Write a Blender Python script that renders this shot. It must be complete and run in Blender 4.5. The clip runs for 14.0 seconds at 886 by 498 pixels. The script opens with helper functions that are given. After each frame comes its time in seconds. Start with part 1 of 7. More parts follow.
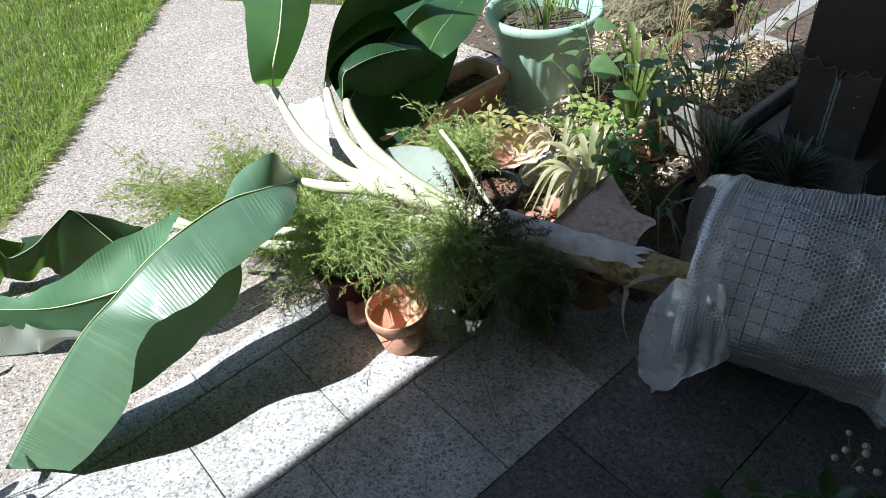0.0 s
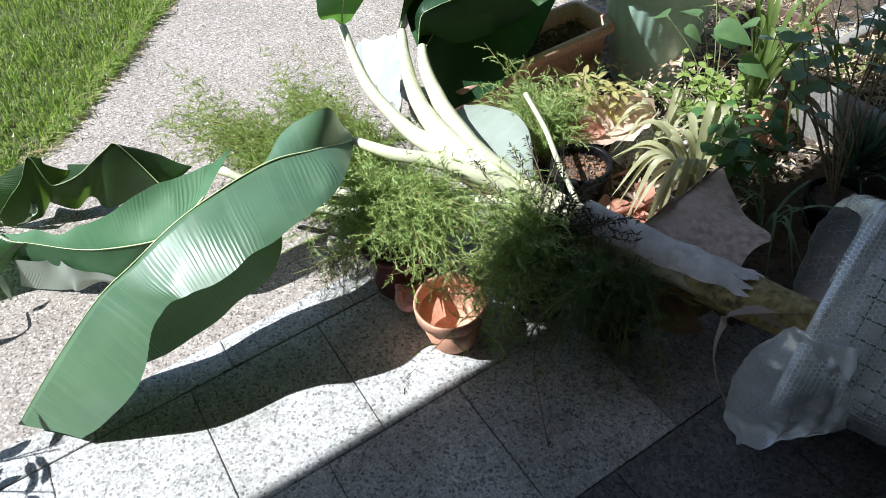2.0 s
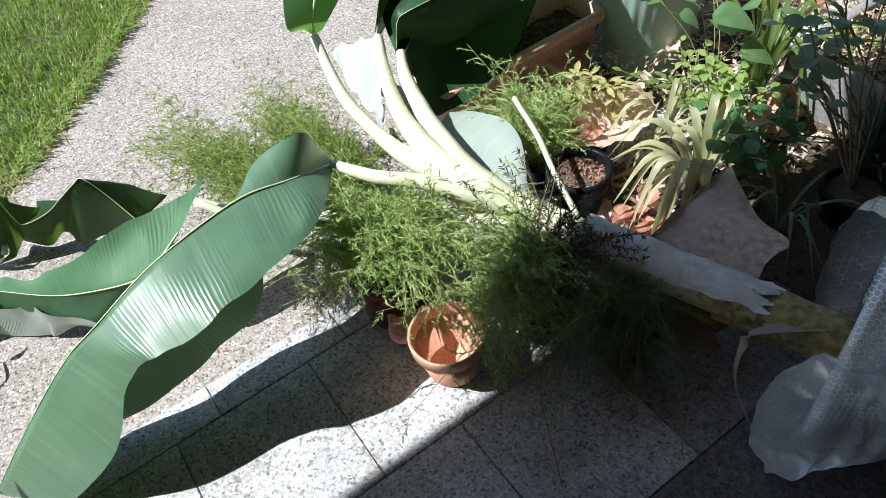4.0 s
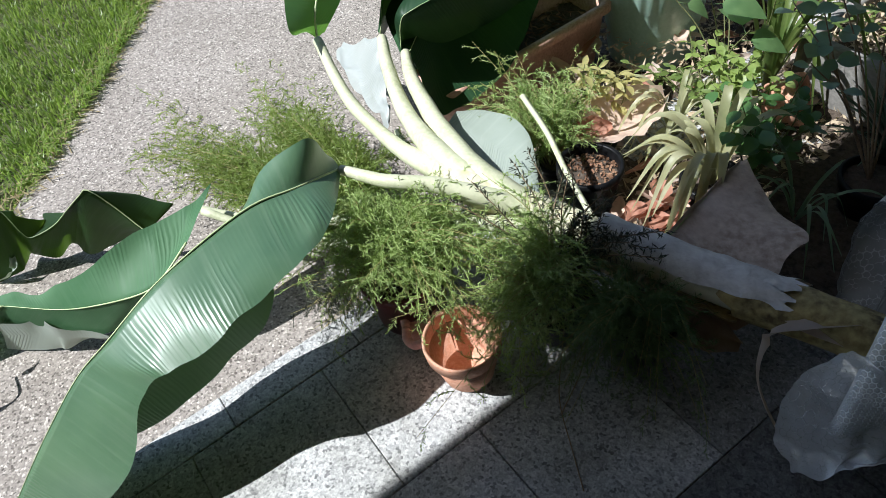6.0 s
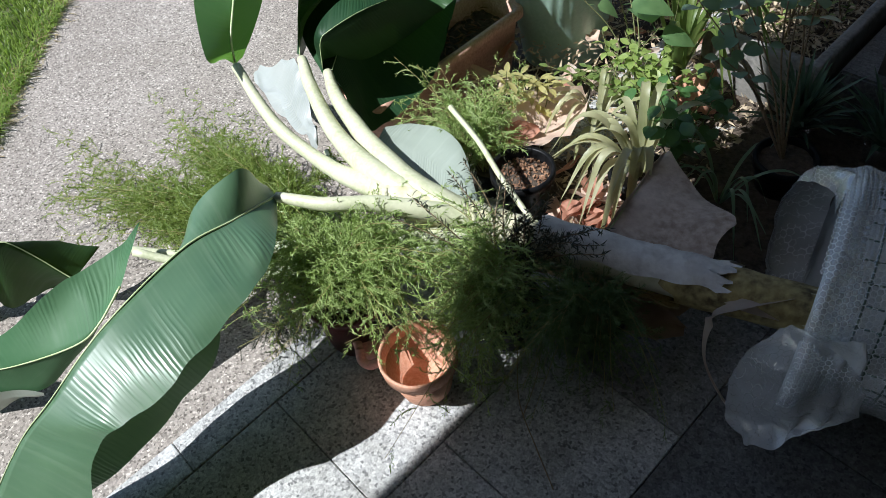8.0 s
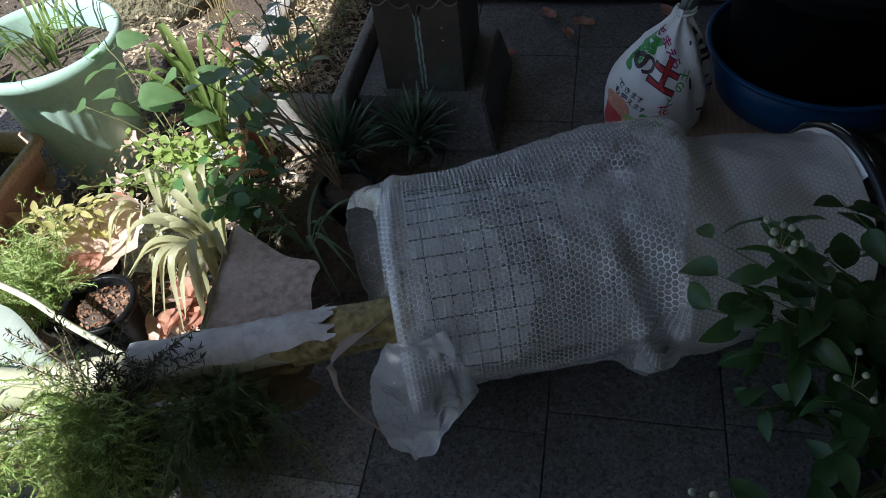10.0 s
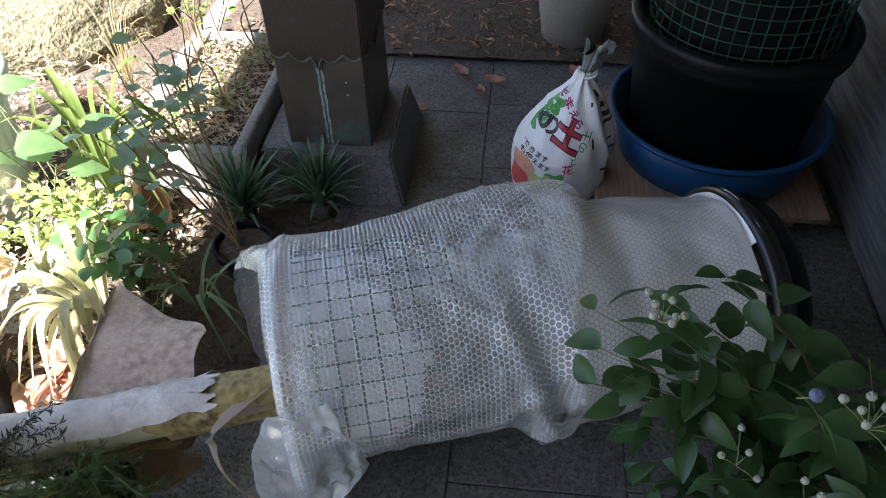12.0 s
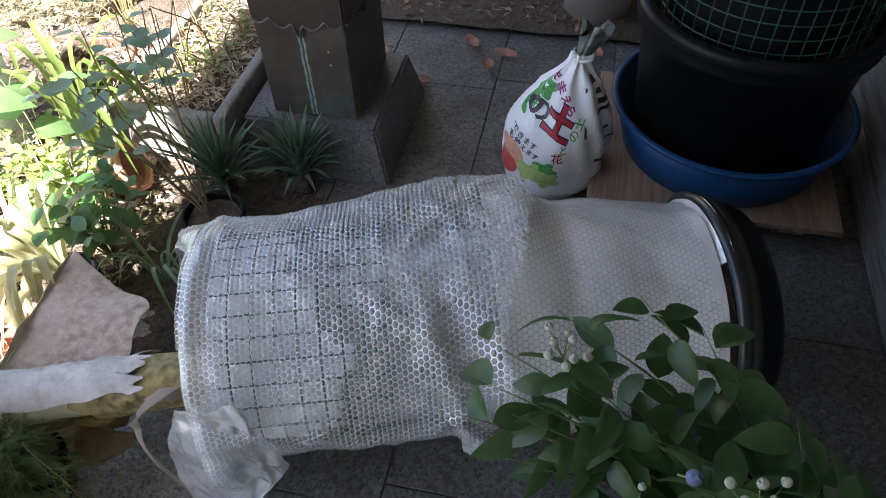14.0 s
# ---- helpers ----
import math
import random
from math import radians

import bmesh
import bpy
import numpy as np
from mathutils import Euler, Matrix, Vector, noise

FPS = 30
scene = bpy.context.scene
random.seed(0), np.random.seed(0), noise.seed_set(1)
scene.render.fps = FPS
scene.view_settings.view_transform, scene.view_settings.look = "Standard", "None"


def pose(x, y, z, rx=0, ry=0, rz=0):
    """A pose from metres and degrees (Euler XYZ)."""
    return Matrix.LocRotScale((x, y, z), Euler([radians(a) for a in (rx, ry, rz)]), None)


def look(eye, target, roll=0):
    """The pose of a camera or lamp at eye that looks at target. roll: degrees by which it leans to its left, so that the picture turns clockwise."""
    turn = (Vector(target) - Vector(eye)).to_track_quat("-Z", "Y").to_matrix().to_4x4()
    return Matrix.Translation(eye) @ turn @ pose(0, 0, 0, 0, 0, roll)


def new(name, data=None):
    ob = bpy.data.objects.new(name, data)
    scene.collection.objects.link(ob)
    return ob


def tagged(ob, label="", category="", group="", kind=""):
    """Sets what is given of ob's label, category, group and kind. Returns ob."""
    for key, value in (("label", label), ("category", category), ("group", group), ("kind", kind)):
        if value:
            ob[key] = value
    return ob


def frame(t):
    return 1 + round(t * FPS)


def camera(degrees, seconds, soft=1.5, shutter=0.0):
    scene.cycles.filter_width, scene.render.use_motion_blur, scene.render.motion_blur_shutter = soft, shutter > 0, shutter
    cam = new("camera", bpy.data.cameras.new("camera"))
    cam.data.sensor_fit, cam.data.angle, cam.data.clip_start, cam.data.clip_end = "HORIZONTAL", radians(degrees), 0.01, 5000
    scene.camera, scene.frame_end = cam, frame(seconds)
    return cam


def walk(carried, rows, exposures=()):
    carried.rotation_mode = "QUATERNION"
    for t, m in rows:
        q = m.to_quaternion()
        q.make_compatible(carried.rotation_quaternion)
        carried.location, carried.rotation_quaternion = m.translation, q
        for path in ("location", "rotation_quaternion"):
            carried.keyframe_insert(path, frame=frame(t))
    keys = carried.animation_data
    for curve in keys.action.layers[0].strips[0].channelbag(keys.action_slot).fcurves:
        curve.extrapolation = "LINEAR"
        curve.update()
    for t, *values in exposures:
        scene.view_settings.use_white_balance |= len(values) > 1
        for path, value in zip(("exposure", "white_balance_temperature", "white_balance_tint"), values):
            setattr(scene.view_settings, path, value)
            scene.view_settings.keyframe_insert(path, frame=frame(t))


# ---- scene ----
cam = camera(64.2, 14.0, 0.5)
PATH = [
    (0, (0.492, 0.279, 1.271), (-0.037, 1.683, -0.051), -6.4),
    (0.5, (0.495, 0.355, 1.27), (-0.168, 1.692, -0.062), -4.9),
    (1, (0.519, 0.429, 1.26), (-0.256, 1.692, -0.083), -6.0),
    (1.5, (0.512, 0.483, 1.24), (-0.203, 1.726, -0.153), -6.0),
    (2, (0.423, 0.525, 1.212), (-0.26, 1.713, -0.245), -6.5),
    (2.2, (0.442, 0.557, 1.172), (-0.262, 1.767, -0.257), -8.0),
    (4.3, (0.38, 0.66, 1.194), (-0.294, 1.804, -0.302), -11.1),
    (4.5, (0.377, 0.663, 1.19), (-0.297, 1.808, -0.305), -11.3),
    (5, (0.366, 0.665, 1.195), (-0.35, 1.797, -0.29), -12.5),
    (5.5, (0.367, 0.677, 1.192), (-0.333, 1.806, -0.303), -13.4),
    (6, (0.366, 0.678, 1.19), (-0.325, 1.805, -0.311), -13.2),
    (6.5, (0.363, 0.685, 1.192), (-0.321, 1.81, -0.314), -13.2),
    (7, (0.36, 0.698, 1.192), (-0.318, 1.838, -0.304), -12.5),
    (7.5, (0.35, 0.689, 1.192), (-0.32, 1.827, -0.31), -12.1),
    (8, (0.332, 0.677, 1.208), (-0.166, 1.879, -0.311), -12.2),
    (8.5, (0.362, 0.682, 1.205), (0.095, 1.976, -0.296), -12.3),
    (9, (0.424, 0.684, 1.184), (0.391, 2.003, -0.319), -13.1),
    (9.2, (0.448, 0.691, 1.19), (0.522, 1.992, -0.327), -12.6),
    (11.3, (0.523, 0.723, 1.16), (1.074, 1.98, -0.294), -4.0),
    (11.5, (0.532, 0.723, 1.16), (1.085, 1.987, -0.289), -3.9),
    (12, (0.574, 0.735, 1.159), (1.169, 2.001, -0.27), -1.4),
    (12.5, (0.633, 0.749, 1.141), (1.147, 1.986, -0.345), -0.7),
    (13, (0.681, 0.753, 1.136), (1.196, 1.999, -0.342), -1.7),
    (13.5, (0.694, 0.759, 1.138), (1.232, 1.972, -0.358), -2.1),
    (14, (0.762, 0.754, 1.137), (1.187, 2.006, -0.364), -2.1),
]
EXPOSURES = [(0.0, 0.95, 5820, 9), (2.0, 0.84, 5820, 9), (4.4, 0.78, 5830, 9), (6.0, 0.53, 5830, 9), (8.0, 0.45, 5820, 9), (9.2, 0.2, 5700, 9), (11.3, 2.58, 6350, 16), (12.5, 2.58, 6330, 16), (14.0, 2.85, 6450, 17)]
walk(cam, [(t, look(eye, target, roll)) for t, eye, target, roll in PATH],
     EXPOSURES)

# ---- world, sun, exposure ----
TO_SUN = Vector((-0.181, -0.110, 0.300)).normalized()
world = bpy.data.worlds.new("sky_world")
scene.world = world
world.use_nodes = True
wn = world.node_tree
sky = wn.nodes.new("ShaderNodeTexSky")
sky.sky_type = "NISHITA"
sky.sun_disc = False
sky.sun_elevation = math.asin(TO_SUN.z)
sky.sun_rotation = math.atan2(TO_SUN.x, TO_SUN.y)
wn.links.new(sky.outputs[0], wn.nodes["Background"].inputs[0])
wn.nodes["Background"].inputs[1].default_value = 0.070
sun_data = bpy.data.lights.new("sun", "SUN")
sun_data.energy, sun_data.angle, sun_data.color = 5.0, radians(0.5), (1.0, 0.965, 0.91)
sun = new("sun", sun_data)
sun.matrix_world = TO_SUN.to_track_quat("Z", "Y").to_matrix().to_4x4() @ Matrix.Translation((0, 0, 8))


# ---- materials ----
class Nodes:
    """A node tree under construction."""

    def __init__(self, name):
        self.mat = bpy.data.materials.new(name)
        self.mat.use_nodes = True
        self.t = self.mat.node_tree
        self.p = self.t.nodes["Principled BSDF"]
        self.out = self.t.nodes["Material Output"]
        self.co = None

    def add(self, kind):
        return self.t.nodes.new(kind)

    def add_split(self, col):
        s = self.add("ShaderNodeSeparateColor")
        self.link(col, s.inputs[0])
        return s.outputs[0]

    def link(self, a, b):
        self.t.links.new(a, b)

    def coord(self, what="Object"):
        return self.add("ShaderNodeTexCoord").outputs[what]

    def place(self):
        return self.add("ShaderNodeNewGeometry").outputs["Position"]

    def noise(self, vec, scale, detail=4.0, rough=0.55, out="Fac"):
        n = self.add("ShaderNodeTexNoise")
        n.inputs["Scale"].default_value, n.inputs["Detail"].default_value, n.inputs["Roughness"].default_value = scale, detail, rough
        self.link(vec, n.inputs["Vector"])
        return n.outputs[out]

    def voronoi(self, vec, scale, out="Distance"):
        n = self.add("ShaderNodeTexVoronoi")
        n.inputs["Scale"].default_value = scale
        self.link(vec, n.inputs["Vector"])
        return n.outputs[out]

    def ramp(self, fac, stops):
        n = self.add("ShaderNodeValToRGB")
        e = n.color_ramp.elements
        while len(e) < len(stops):
            e.new(0.5)
        for el, (pos, col) in zip(e, stops):
            el.position = pos
            el.color = (*col, 1) if len(col) == 3 else col
        self.link(fac, n.inputs[0])
        return n.outputs[0]

    def mix(self, fac, a, b, blend="MIX"):
        n = self.add("ShaderNodeMix")
        n.data_type, n.blend_type = "RGBA", blend
        for sock, val in ((n.inputs[0], fac), (n.inputs[6], a), (n.inputs[7], b)):
            if isinstance(val, bpy.types.NodeSocket):
                self.link(val, sock)
            elif isinstance(val, tuple):
                sock.default_value = (*val, 1)
            else:
                sock.default_value = val
        return n.outputs[2]

    def math(self, op, a, b=0.0):
        n = self.add("ShaderNodeMath")
        n.operation = op
        for sock, val in ((n.inputs[0], a), (n.inputs[1], b)):
            if isinstance(val, bpy.types.NodeSocket):
                self.link(val, sock)
            else:
                sock.default_value = val
        return n.outputs[0]

    def bump(self, height, strength=0.3, dist=0.002):
        n = self.add("ShaderNodeBump")
        n.inputs["Strength"].default_value, n.inputs["Distance"].default_value = strength, dist
        self.link(height, n.inputs["Height"])
        self.link(n.outputs[0], self.p.inputs["Normal"])
        return n.outputs[0]

    def base(self, col):
        if isinstance(col, tuple):
            self.p.inputs["Base Color"].default_value = (*col, 1)
        else:
            self.link(col, self.p.inputs["Base Color"])

    def set(self, **vals):
        for k, val in vals.items():
            self.p.inputs[k.replace("_", " ")].default_value = val

    def thin(self, col, amount=0.35):
        """Lets light through a thin leaf or sheet."""
        tr = self.add("ShaderNodeBsdfTranslucent")
        if isinstance(col, tuple):
            tr.inputs[0].default_value = (*col, 1)
        else:
            self.link(col, tr.inputs[0])
        m = self.add("ShaderNodeMixShader")
        m.inputs[0].default_value = amount
        self.link(self.p.outputs[0], m.inputs[1])
        self.link(tr.outputs[0], m.inputs[2])
        self.link(m.outputs[0], self.out.inputs[0])


def mottled(name, a, b, scale=20.0, rough=0.6, bump=0.25, dist=0.002, fine=150.0, c=None, spec=0.5):
    """A plain surface with stains at one scale and grain at another."""
    n = Nodes(name)
    v = n.coord()
    col = n.mix(n.ramp(n.noise(v, scale), [(0.32, (0, 0, 0)), (0.68, (1, 1, 1))]), a, b)
    grain = n.noise(v, fine, 3)
    col = n.mix(n.ramp(grain, [(0.35, (0, 0, 0)), (0.75, (1, 1, 1))]), col, c or tuple(min(1, x * 1.25) for x in b))
    n.base(col)
    n.set(Roughness=rough, Specular_IOR_Level=spec)
    n.bump(grain, bump, dist)
    return n.mat


def granite_material(name, tint, dirt, low=0.30, broken=0.85):
    n = Nodes(name)
    v = n.place()
    rnd = n.add("ShaderNodeObjectInfo").outputs["Random"]
    g1 = n.voronoi(v, 205, "Color")
    g1 = n.ramp(n.add_split(g1), [(0.0, (low * 0.8,) * 3), (0.10, (low + 0.08,) * 3), (0.20, (0.52, 0.52, 0.515)), (0.62, (0.68, 0.68, 0.67)), (1.0, (0.84, 0.84, 0.82))])
    g2 = n.ramp(n.noise(v, 260, 3, 0.7), [(0.36, (0.60, 0.60, 0.60)), (0.58, (1, 1, 1))])
    col = n.mix(0.8, g1, g2, "MULTIPLY")
    blotch = n.ramp(n.noise(v, 75, 4, 0.7), [(0.38, (broken,) * 3), (0.62, (1, 1, 1))])
    col = n.mix(1.0, col, blotch, "MULTIPLY")
    stain = n.ramp(n.noise(v, 5.5, 6, 0.65), [(0.32, (0.62, 0.61, 0.57)), (0.62, (1, 1, 1))])
    col = n.mix(0.9, col, stain, "MULTIPLY")
    tone = n.ramp(rnd, [(0.0, (0.88, 0.88, 0.87)), (1.0, (1.0, 1.0, 1.0))])
    col = n.mix(1.0, col, tint, "MULTIPLY")
    col = n.mix(n.ramp(n.noise(v, 16, 5, 0.7), [(0.45, (0, 0, 0)), (0.8, (dirt,) * 3)]), col, (0.06, 0.055, 0.045))
    n.base(n.mix(1.0, col, tone, "MULTIPLY"))
    n.set(Roughness=0.55, Specular_IOR_Level=0.4)
    n.bump(n.noise(v, 260, 3), 0.25, 0.0012)
    return n.mat


def concrete_path_material():
    n = Nodes("path_aggregate")
    v = n.place()
    st = n.add_split(n.voronoi(v, 210, "Color"))
    col = n.ramp(st, [(0.0, (0.10, 0.087, 0.076)), (0.15, (0.235, 0.209, 0.184)), (0.55, (0.335, 0.298, 0.263)), (0.88, (0.41, 0.368, 0.327)), (1.0, (0.68, 0.62, 0.555))])
    big = n.ramp(n.noise(v, 3.0, 6, 0.65), [(0.3, (0.80, 0.79, 0.77)), (0.7, (1, 1, 1))])
    spots = n.ramp(n.voronoi(v, 24), [(0.02, (0.62, 0.6, 0.57)), (0.10, (1, 1, 1))])
    col = n.mix(0.9, n.mix(1.0, col, big, "MULTIPLY"), spots, "MULTIPLY")
    n.base(col)
    n.set(Roughness=0.85, Specular_IOR_Level=0.25)
    n.bump(n.mix(0.5, n.voronoi(v, 190), n.noise(v, 300, 3)), 0.45, 0.003)
    return n.mat


def leaf_material(name, top, under, rough=0.35, thin=0.3, scale=30.0, glow=None, vary=0.45, dim=(0.62, 0.66, 0.55), spec=0.5):
    """A leaf: mottled colour, a paler under side by the mesh's own mark, ribs along the blade."""
    n = Nodes(name)
    v = n.coord()
    rnd = n.add("ShaderNodeNewGeometry").outputs["Random Per Island"]
    col = n.mix(n.ramp(n.noise(v, scale), [(0.3, (0, 0, 0)), (0.7, (1, 1, 1))]), top, under)
    col = n.mix(vary, col, n.ramp(rnd, [(0.0, dim), (1.0, (1.0, 1.0, 1.0))]), "MULTIPLY")
    n.base(col)
    n.set(Roughness=rough, Specular_IOR_Level=spec)
    n.bump(n.noise(v, scale * 5, 3), 0.2, 0.002)
    if thin:
        n.thin(glow or tuple(min(1, x * 1.9) for x in under), thin)
    return n.mat


def banana_material(name, top, mid, streak, rough=0.32, thin=0.22, glow=(0.12, 0.26, 0.03), spec=0.5):
    """Fine ribs run across the blade from the midrib: UV x runs along the leaf, y across it."""
    n = Nodes(name)
    uv = n.add("ShaderNodeUVMap").outputs[0]
    sep = n.add("ShaderNodeSeparateXYZ")
    n.link(uv, sep.inputs[0])
    along = n.math("ADD", sep.outputs[0], n.math("MULTIPLY", n.math("ABSOLUTE", sep.outputs[1]), -0.35))
    comb = n.add("ShaderNodeCombineXYZ")
    n.link(n.math("MULTIPLY", along, 1.0), comb.inputs[0])
    n.link(n.math("MULTIPLY", sep.outputs[1], 0.02), comb.inputs[1])
    wide = n.noise(comb.outputs[0], 55, 3, 0.6)
    fine = n.noise(comb.outputs[0], 190, 2, 0.6)
    wander = n.math("MULTIPLY", n.noise(n.coord(), 14, 2), 5.0)
    ribs = n.math("SINE", n.math("ADD", n.math("MULTIPLY", along, 690.0), n.math("ADD", wander, n.math("MULTIPLY", wide, 9.0))))
    ribs = n.math("ADD", n.math("MULTIPLY", ribs, 0.5), 0.5)
    patch = n.noise(n.coord(), 9, 4)
    col = n.mix(n.ramp(patch, [(0.35, (0, 0, 0)), (0.7, (1, 1, 1))]), top, mid)
    col = n.mix(n.ramp(wide, [(0.5, (0, 0, 0)), (0.75, (0.55, 0.55, 0.55))]), col, streak)
    n.base(col)
    n.set(Roughness=rough, Specular_IOR_Level=spec, Coat_Weight=0.7 if spec > 0.4 else 0.0, Coat_Roughness=0.32)
    n.link(n.ramp(wide, [(0.3, (rough - 0.08,) * 3), (0.75, (rough + 0.16,) * 3)]), n.p.inputs["Roughness"])
    patchy = n.ramp(n.noise(n.coord(), 5, 2), [(0.45, (0.05, 0.05, 0.05)), (0.63, (1, 1, 1))])
    height = n.mix(0.45, ribs, n.mix(0.5, wide, fine))
    n.link(n.bump(n.mix(1.0, height, patchy, "MULTIPLY"), 0.45, 0.0028), n.p.inputs["Coat Normal"])
    n.thin(glow, thin)
    return n.mat


def plastic_sheet_material(name, clear, tint, rough):
    """Thin milky polythene: part of the light goes straight through."""
    n = Nodes(name)
    v = n.coord()
    fog = n.noise(v, 14, 4)
    n.base(n.mix(n.ramp(fog, [(0.3, (0, 0, 0)), (0.7, (1, 1, 1))]), tint, tuple(min(1, c * 1.15) for c in tint)))
    n.set(Roughness=rough, Specular_IOR_Level=0.7)
    n.bump(n.noise(v, 60, 4), 0.5, 0.004)
    tr = n.add("ShaderNodeBsdfTransparent")
    m = n.add("ShaderNodeMixShader")
    n.link(n.ramp(fog, [(0.25, (clear - 0.12,) * 3), (0.75, (clear + 0.12,) * 3)]), m.inputs[0])
    n.link(n.p.outputs[0], m.inputs[1])
    n.link(tr.outputs[0], m.inputs[2])
    gloss = n.add("ShaderNodeBsdfGlossy")
    gloss.inputs["Roughness"].default_value = rough * 0.6
    n.link(n.p.inputs["Normal"].links[0].from_socket, gloss.inputs["Normal"])
    fres = n.add("ShaderNodeFresnel")
    fres.inputs["IOR"].default_value = 1.55
    top = n.add("ShaderNodeMixShader")
    n.link(n.math("MINIMUM", n.math("MULTIPLY", fres.outputs[0], 1.8), 0.30), top.inputs[0])
    n.link(m.outputs[0], top.inputs[1])
    n.link(gloss.outputs[0], top.inputs[2])
    n.link(top.outputs[0], n.out.inputs[0])
    return n.mat


def copper_material():
    n = Nodes("weathered_copper")
    v = n.coord()
    brown = n.mix(n.ramp(n.noise(v, 7, 6, 0.65), [(0.3, (0, 0, 0)), (0.7, (1, 1, 1))]), (0.060, 0.049, 0.040), (0.115, 0.094, 0.076))
    sep = n.add("ShaderNodeSeparateXYZ")
    n.link(v, sep.inputs[0])
    low = n.math("SUBTRACT", 1.0, n.math("MULTIPLY", sep.outputs[2], 3.4))
    low = n.math("ADD", low, n.math("MULTIPLY", n.math("SUBTRACT", n.noise(v, 12, 5, 0.7), 0.5), 1.6))
    col = n.mix(n.ramp(low, [(0.3, (0, 0, 0)), (0.75, (0.8, 0.8, 0.8))]), brown, (0.085, 0.19, 0.16))
    chips = n.ramp(n.voronoi(v, 26), [(0.055, (1, 1, 1)), (0.085, (0, 0, 0))])
    spots = n.math("MULTIPLY", n.add_split(chips), n.add_split(n.ramp(n.noise(v, 5, 2), [(0.52, (0, 0, 0)), (0.6, (1, 1, 1))])))
    n.base(n.mix(spots, col, (0.5, 0.5, 0.47)))
    n.set(Roughness=0.45, Metallic=0.25, Specular_IOR_Level=0.4)
    n.bump(n.noise(v, 90, 4), 0.15, 0.002)
    return n.mat


def wood_material(name, dark, light, along="X", scale=1.0, rough=0.75):
    n = Nodes(name)
    v = n.coord()
    mp = n.add("ShaderNodeMapping")
    sc = {"X": (2, 26, 26), "Y": (26, 2, 26), "Z": (26, 26, 2)}[along]
    mp.inputs["Scale"].default_value = tuple(c * scale for c in sc)
    n.link(v, mp.inputs["Vector"])
    g = n.noise(mp.outputs[0], 3.0, 8, 0.65)
    rnd = n.add("ShaderNodeObjectInfo").outputs["Random"]
    col = n.ramp(g, [(0.3, dark), (0.7, light)])
    n.base(n.mix(0.6, col, n.ramp(rnd, [(0, (0.7, 0.7, 0.7)), (1, (1, 1, 1))]), "MULTIPLY"))
    n.set(Roughness=rough)
    n.bump(g, 0.4, 0.003)
    return n.mat


def liner_material(name, low, mid, high, clean):
    """Woven sheet, mottled and brown-stained in patches."""
    n = Nodes(name)
    v = n.coord()
    col = n.ramp(n.noise(v, 7, 5, 0.6), [(0.34, low), (0.52, mid), (0.68, high)])
    stain = n.ramp(n.noise(v, 6.0, 5, 0.7), [(clean, (0, 0, 0)), (clean + 0.13, (0.75, 0.75, 0.75))])
    n.base(n.mix(stain, col, (0.26, 0.21, 0.14)))
    n.set(Roughness=0.75)
    n.bump(n.noise(v, 30, 4), 0.4, 0.006)
    return n.mat


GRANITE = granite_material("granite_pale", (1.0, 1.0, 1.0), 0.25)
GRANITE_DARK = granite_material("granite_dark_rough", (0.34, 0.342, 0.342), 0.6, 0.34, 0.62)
# halfway tone: the floor's fading into shade, put into the tile colour
GRANITE_MID = granite_material("granite_shade_mid", (0.60, 0.60, 0.60), 0.5, 0.34, 0.7)
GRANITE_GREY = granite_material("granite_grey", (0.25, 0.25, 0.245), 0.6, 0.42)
GROUT = mottled("cement_joint", (0.17, 0.165, 0.155), (0.26, 0.25, 0.24), 30, 0.9)
PATH_MAT = concrete_path_material()
SOIL = mottled("garden_soil", (0.030, 0.022, 0.016), (0.085, 0.062, 0.044), 25, 0.95, 0.9, 0.01, 90, (0.13, 0.10, 0.075))
LAWN_SOIL = mottled("lawn_soil", (0.035, 0.05, 0.012), (0.075, 0.085, 0.03), 18, 0.95, 0.8, 0.01, 120, (0.12, 0.11, 0.05))
GRASS = leaf_material("grass_blade", (0.17, 0.28, 0.04), (0.46, 0.52, 0.15), rough=0.34, thin=0.35, scale=22.0, glow=(0.36, 0.52, 0.08), vary=1.0, dim=(0.22, 0.30, 0.16))
DRY_GRASS = leaf_material("straw", (0.24, 0.18, 0.085), (0.37, 0.30, 0.16), rough=0.7, thin=0.2, scale=20.0)
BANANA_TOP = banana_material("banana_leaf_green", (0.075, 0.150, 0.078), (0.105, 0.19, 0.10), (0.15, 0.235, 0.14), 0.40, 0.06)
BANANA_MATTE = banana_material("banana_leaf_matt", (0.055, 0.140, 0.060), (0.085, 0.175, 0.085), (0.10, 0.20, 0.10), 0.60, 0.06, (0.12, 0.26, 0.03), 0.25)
# copies of the leaf green for unlit blades: their shade is in the colour
BANANA_FOLD_SHADED = banana_material("banana_fold_shaded", (0.010, 0.030, 0.009), (0.018, 0.045, 0.012), (0.03, 0.065, 0.02), 0.5, 0.13, (0.20, 0.36, 0.03), 0.2)
BANANA_SHADED = banana_material("banana_leaf_shaded", (0.018, 0.055, 0.024), (0.028, 0.075, 0.028), (0.045, 0.10, 0.04), 0.45, 0.03, (0.08, 0.18, 0.025), 0.25)
# lit copy of the leaf: sunlight put in as a stronger glow-through
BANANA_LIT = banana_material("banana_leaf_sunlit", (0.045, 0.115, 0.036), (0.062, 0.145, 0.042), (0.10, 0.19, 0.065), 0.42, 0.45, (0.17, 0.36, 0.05))
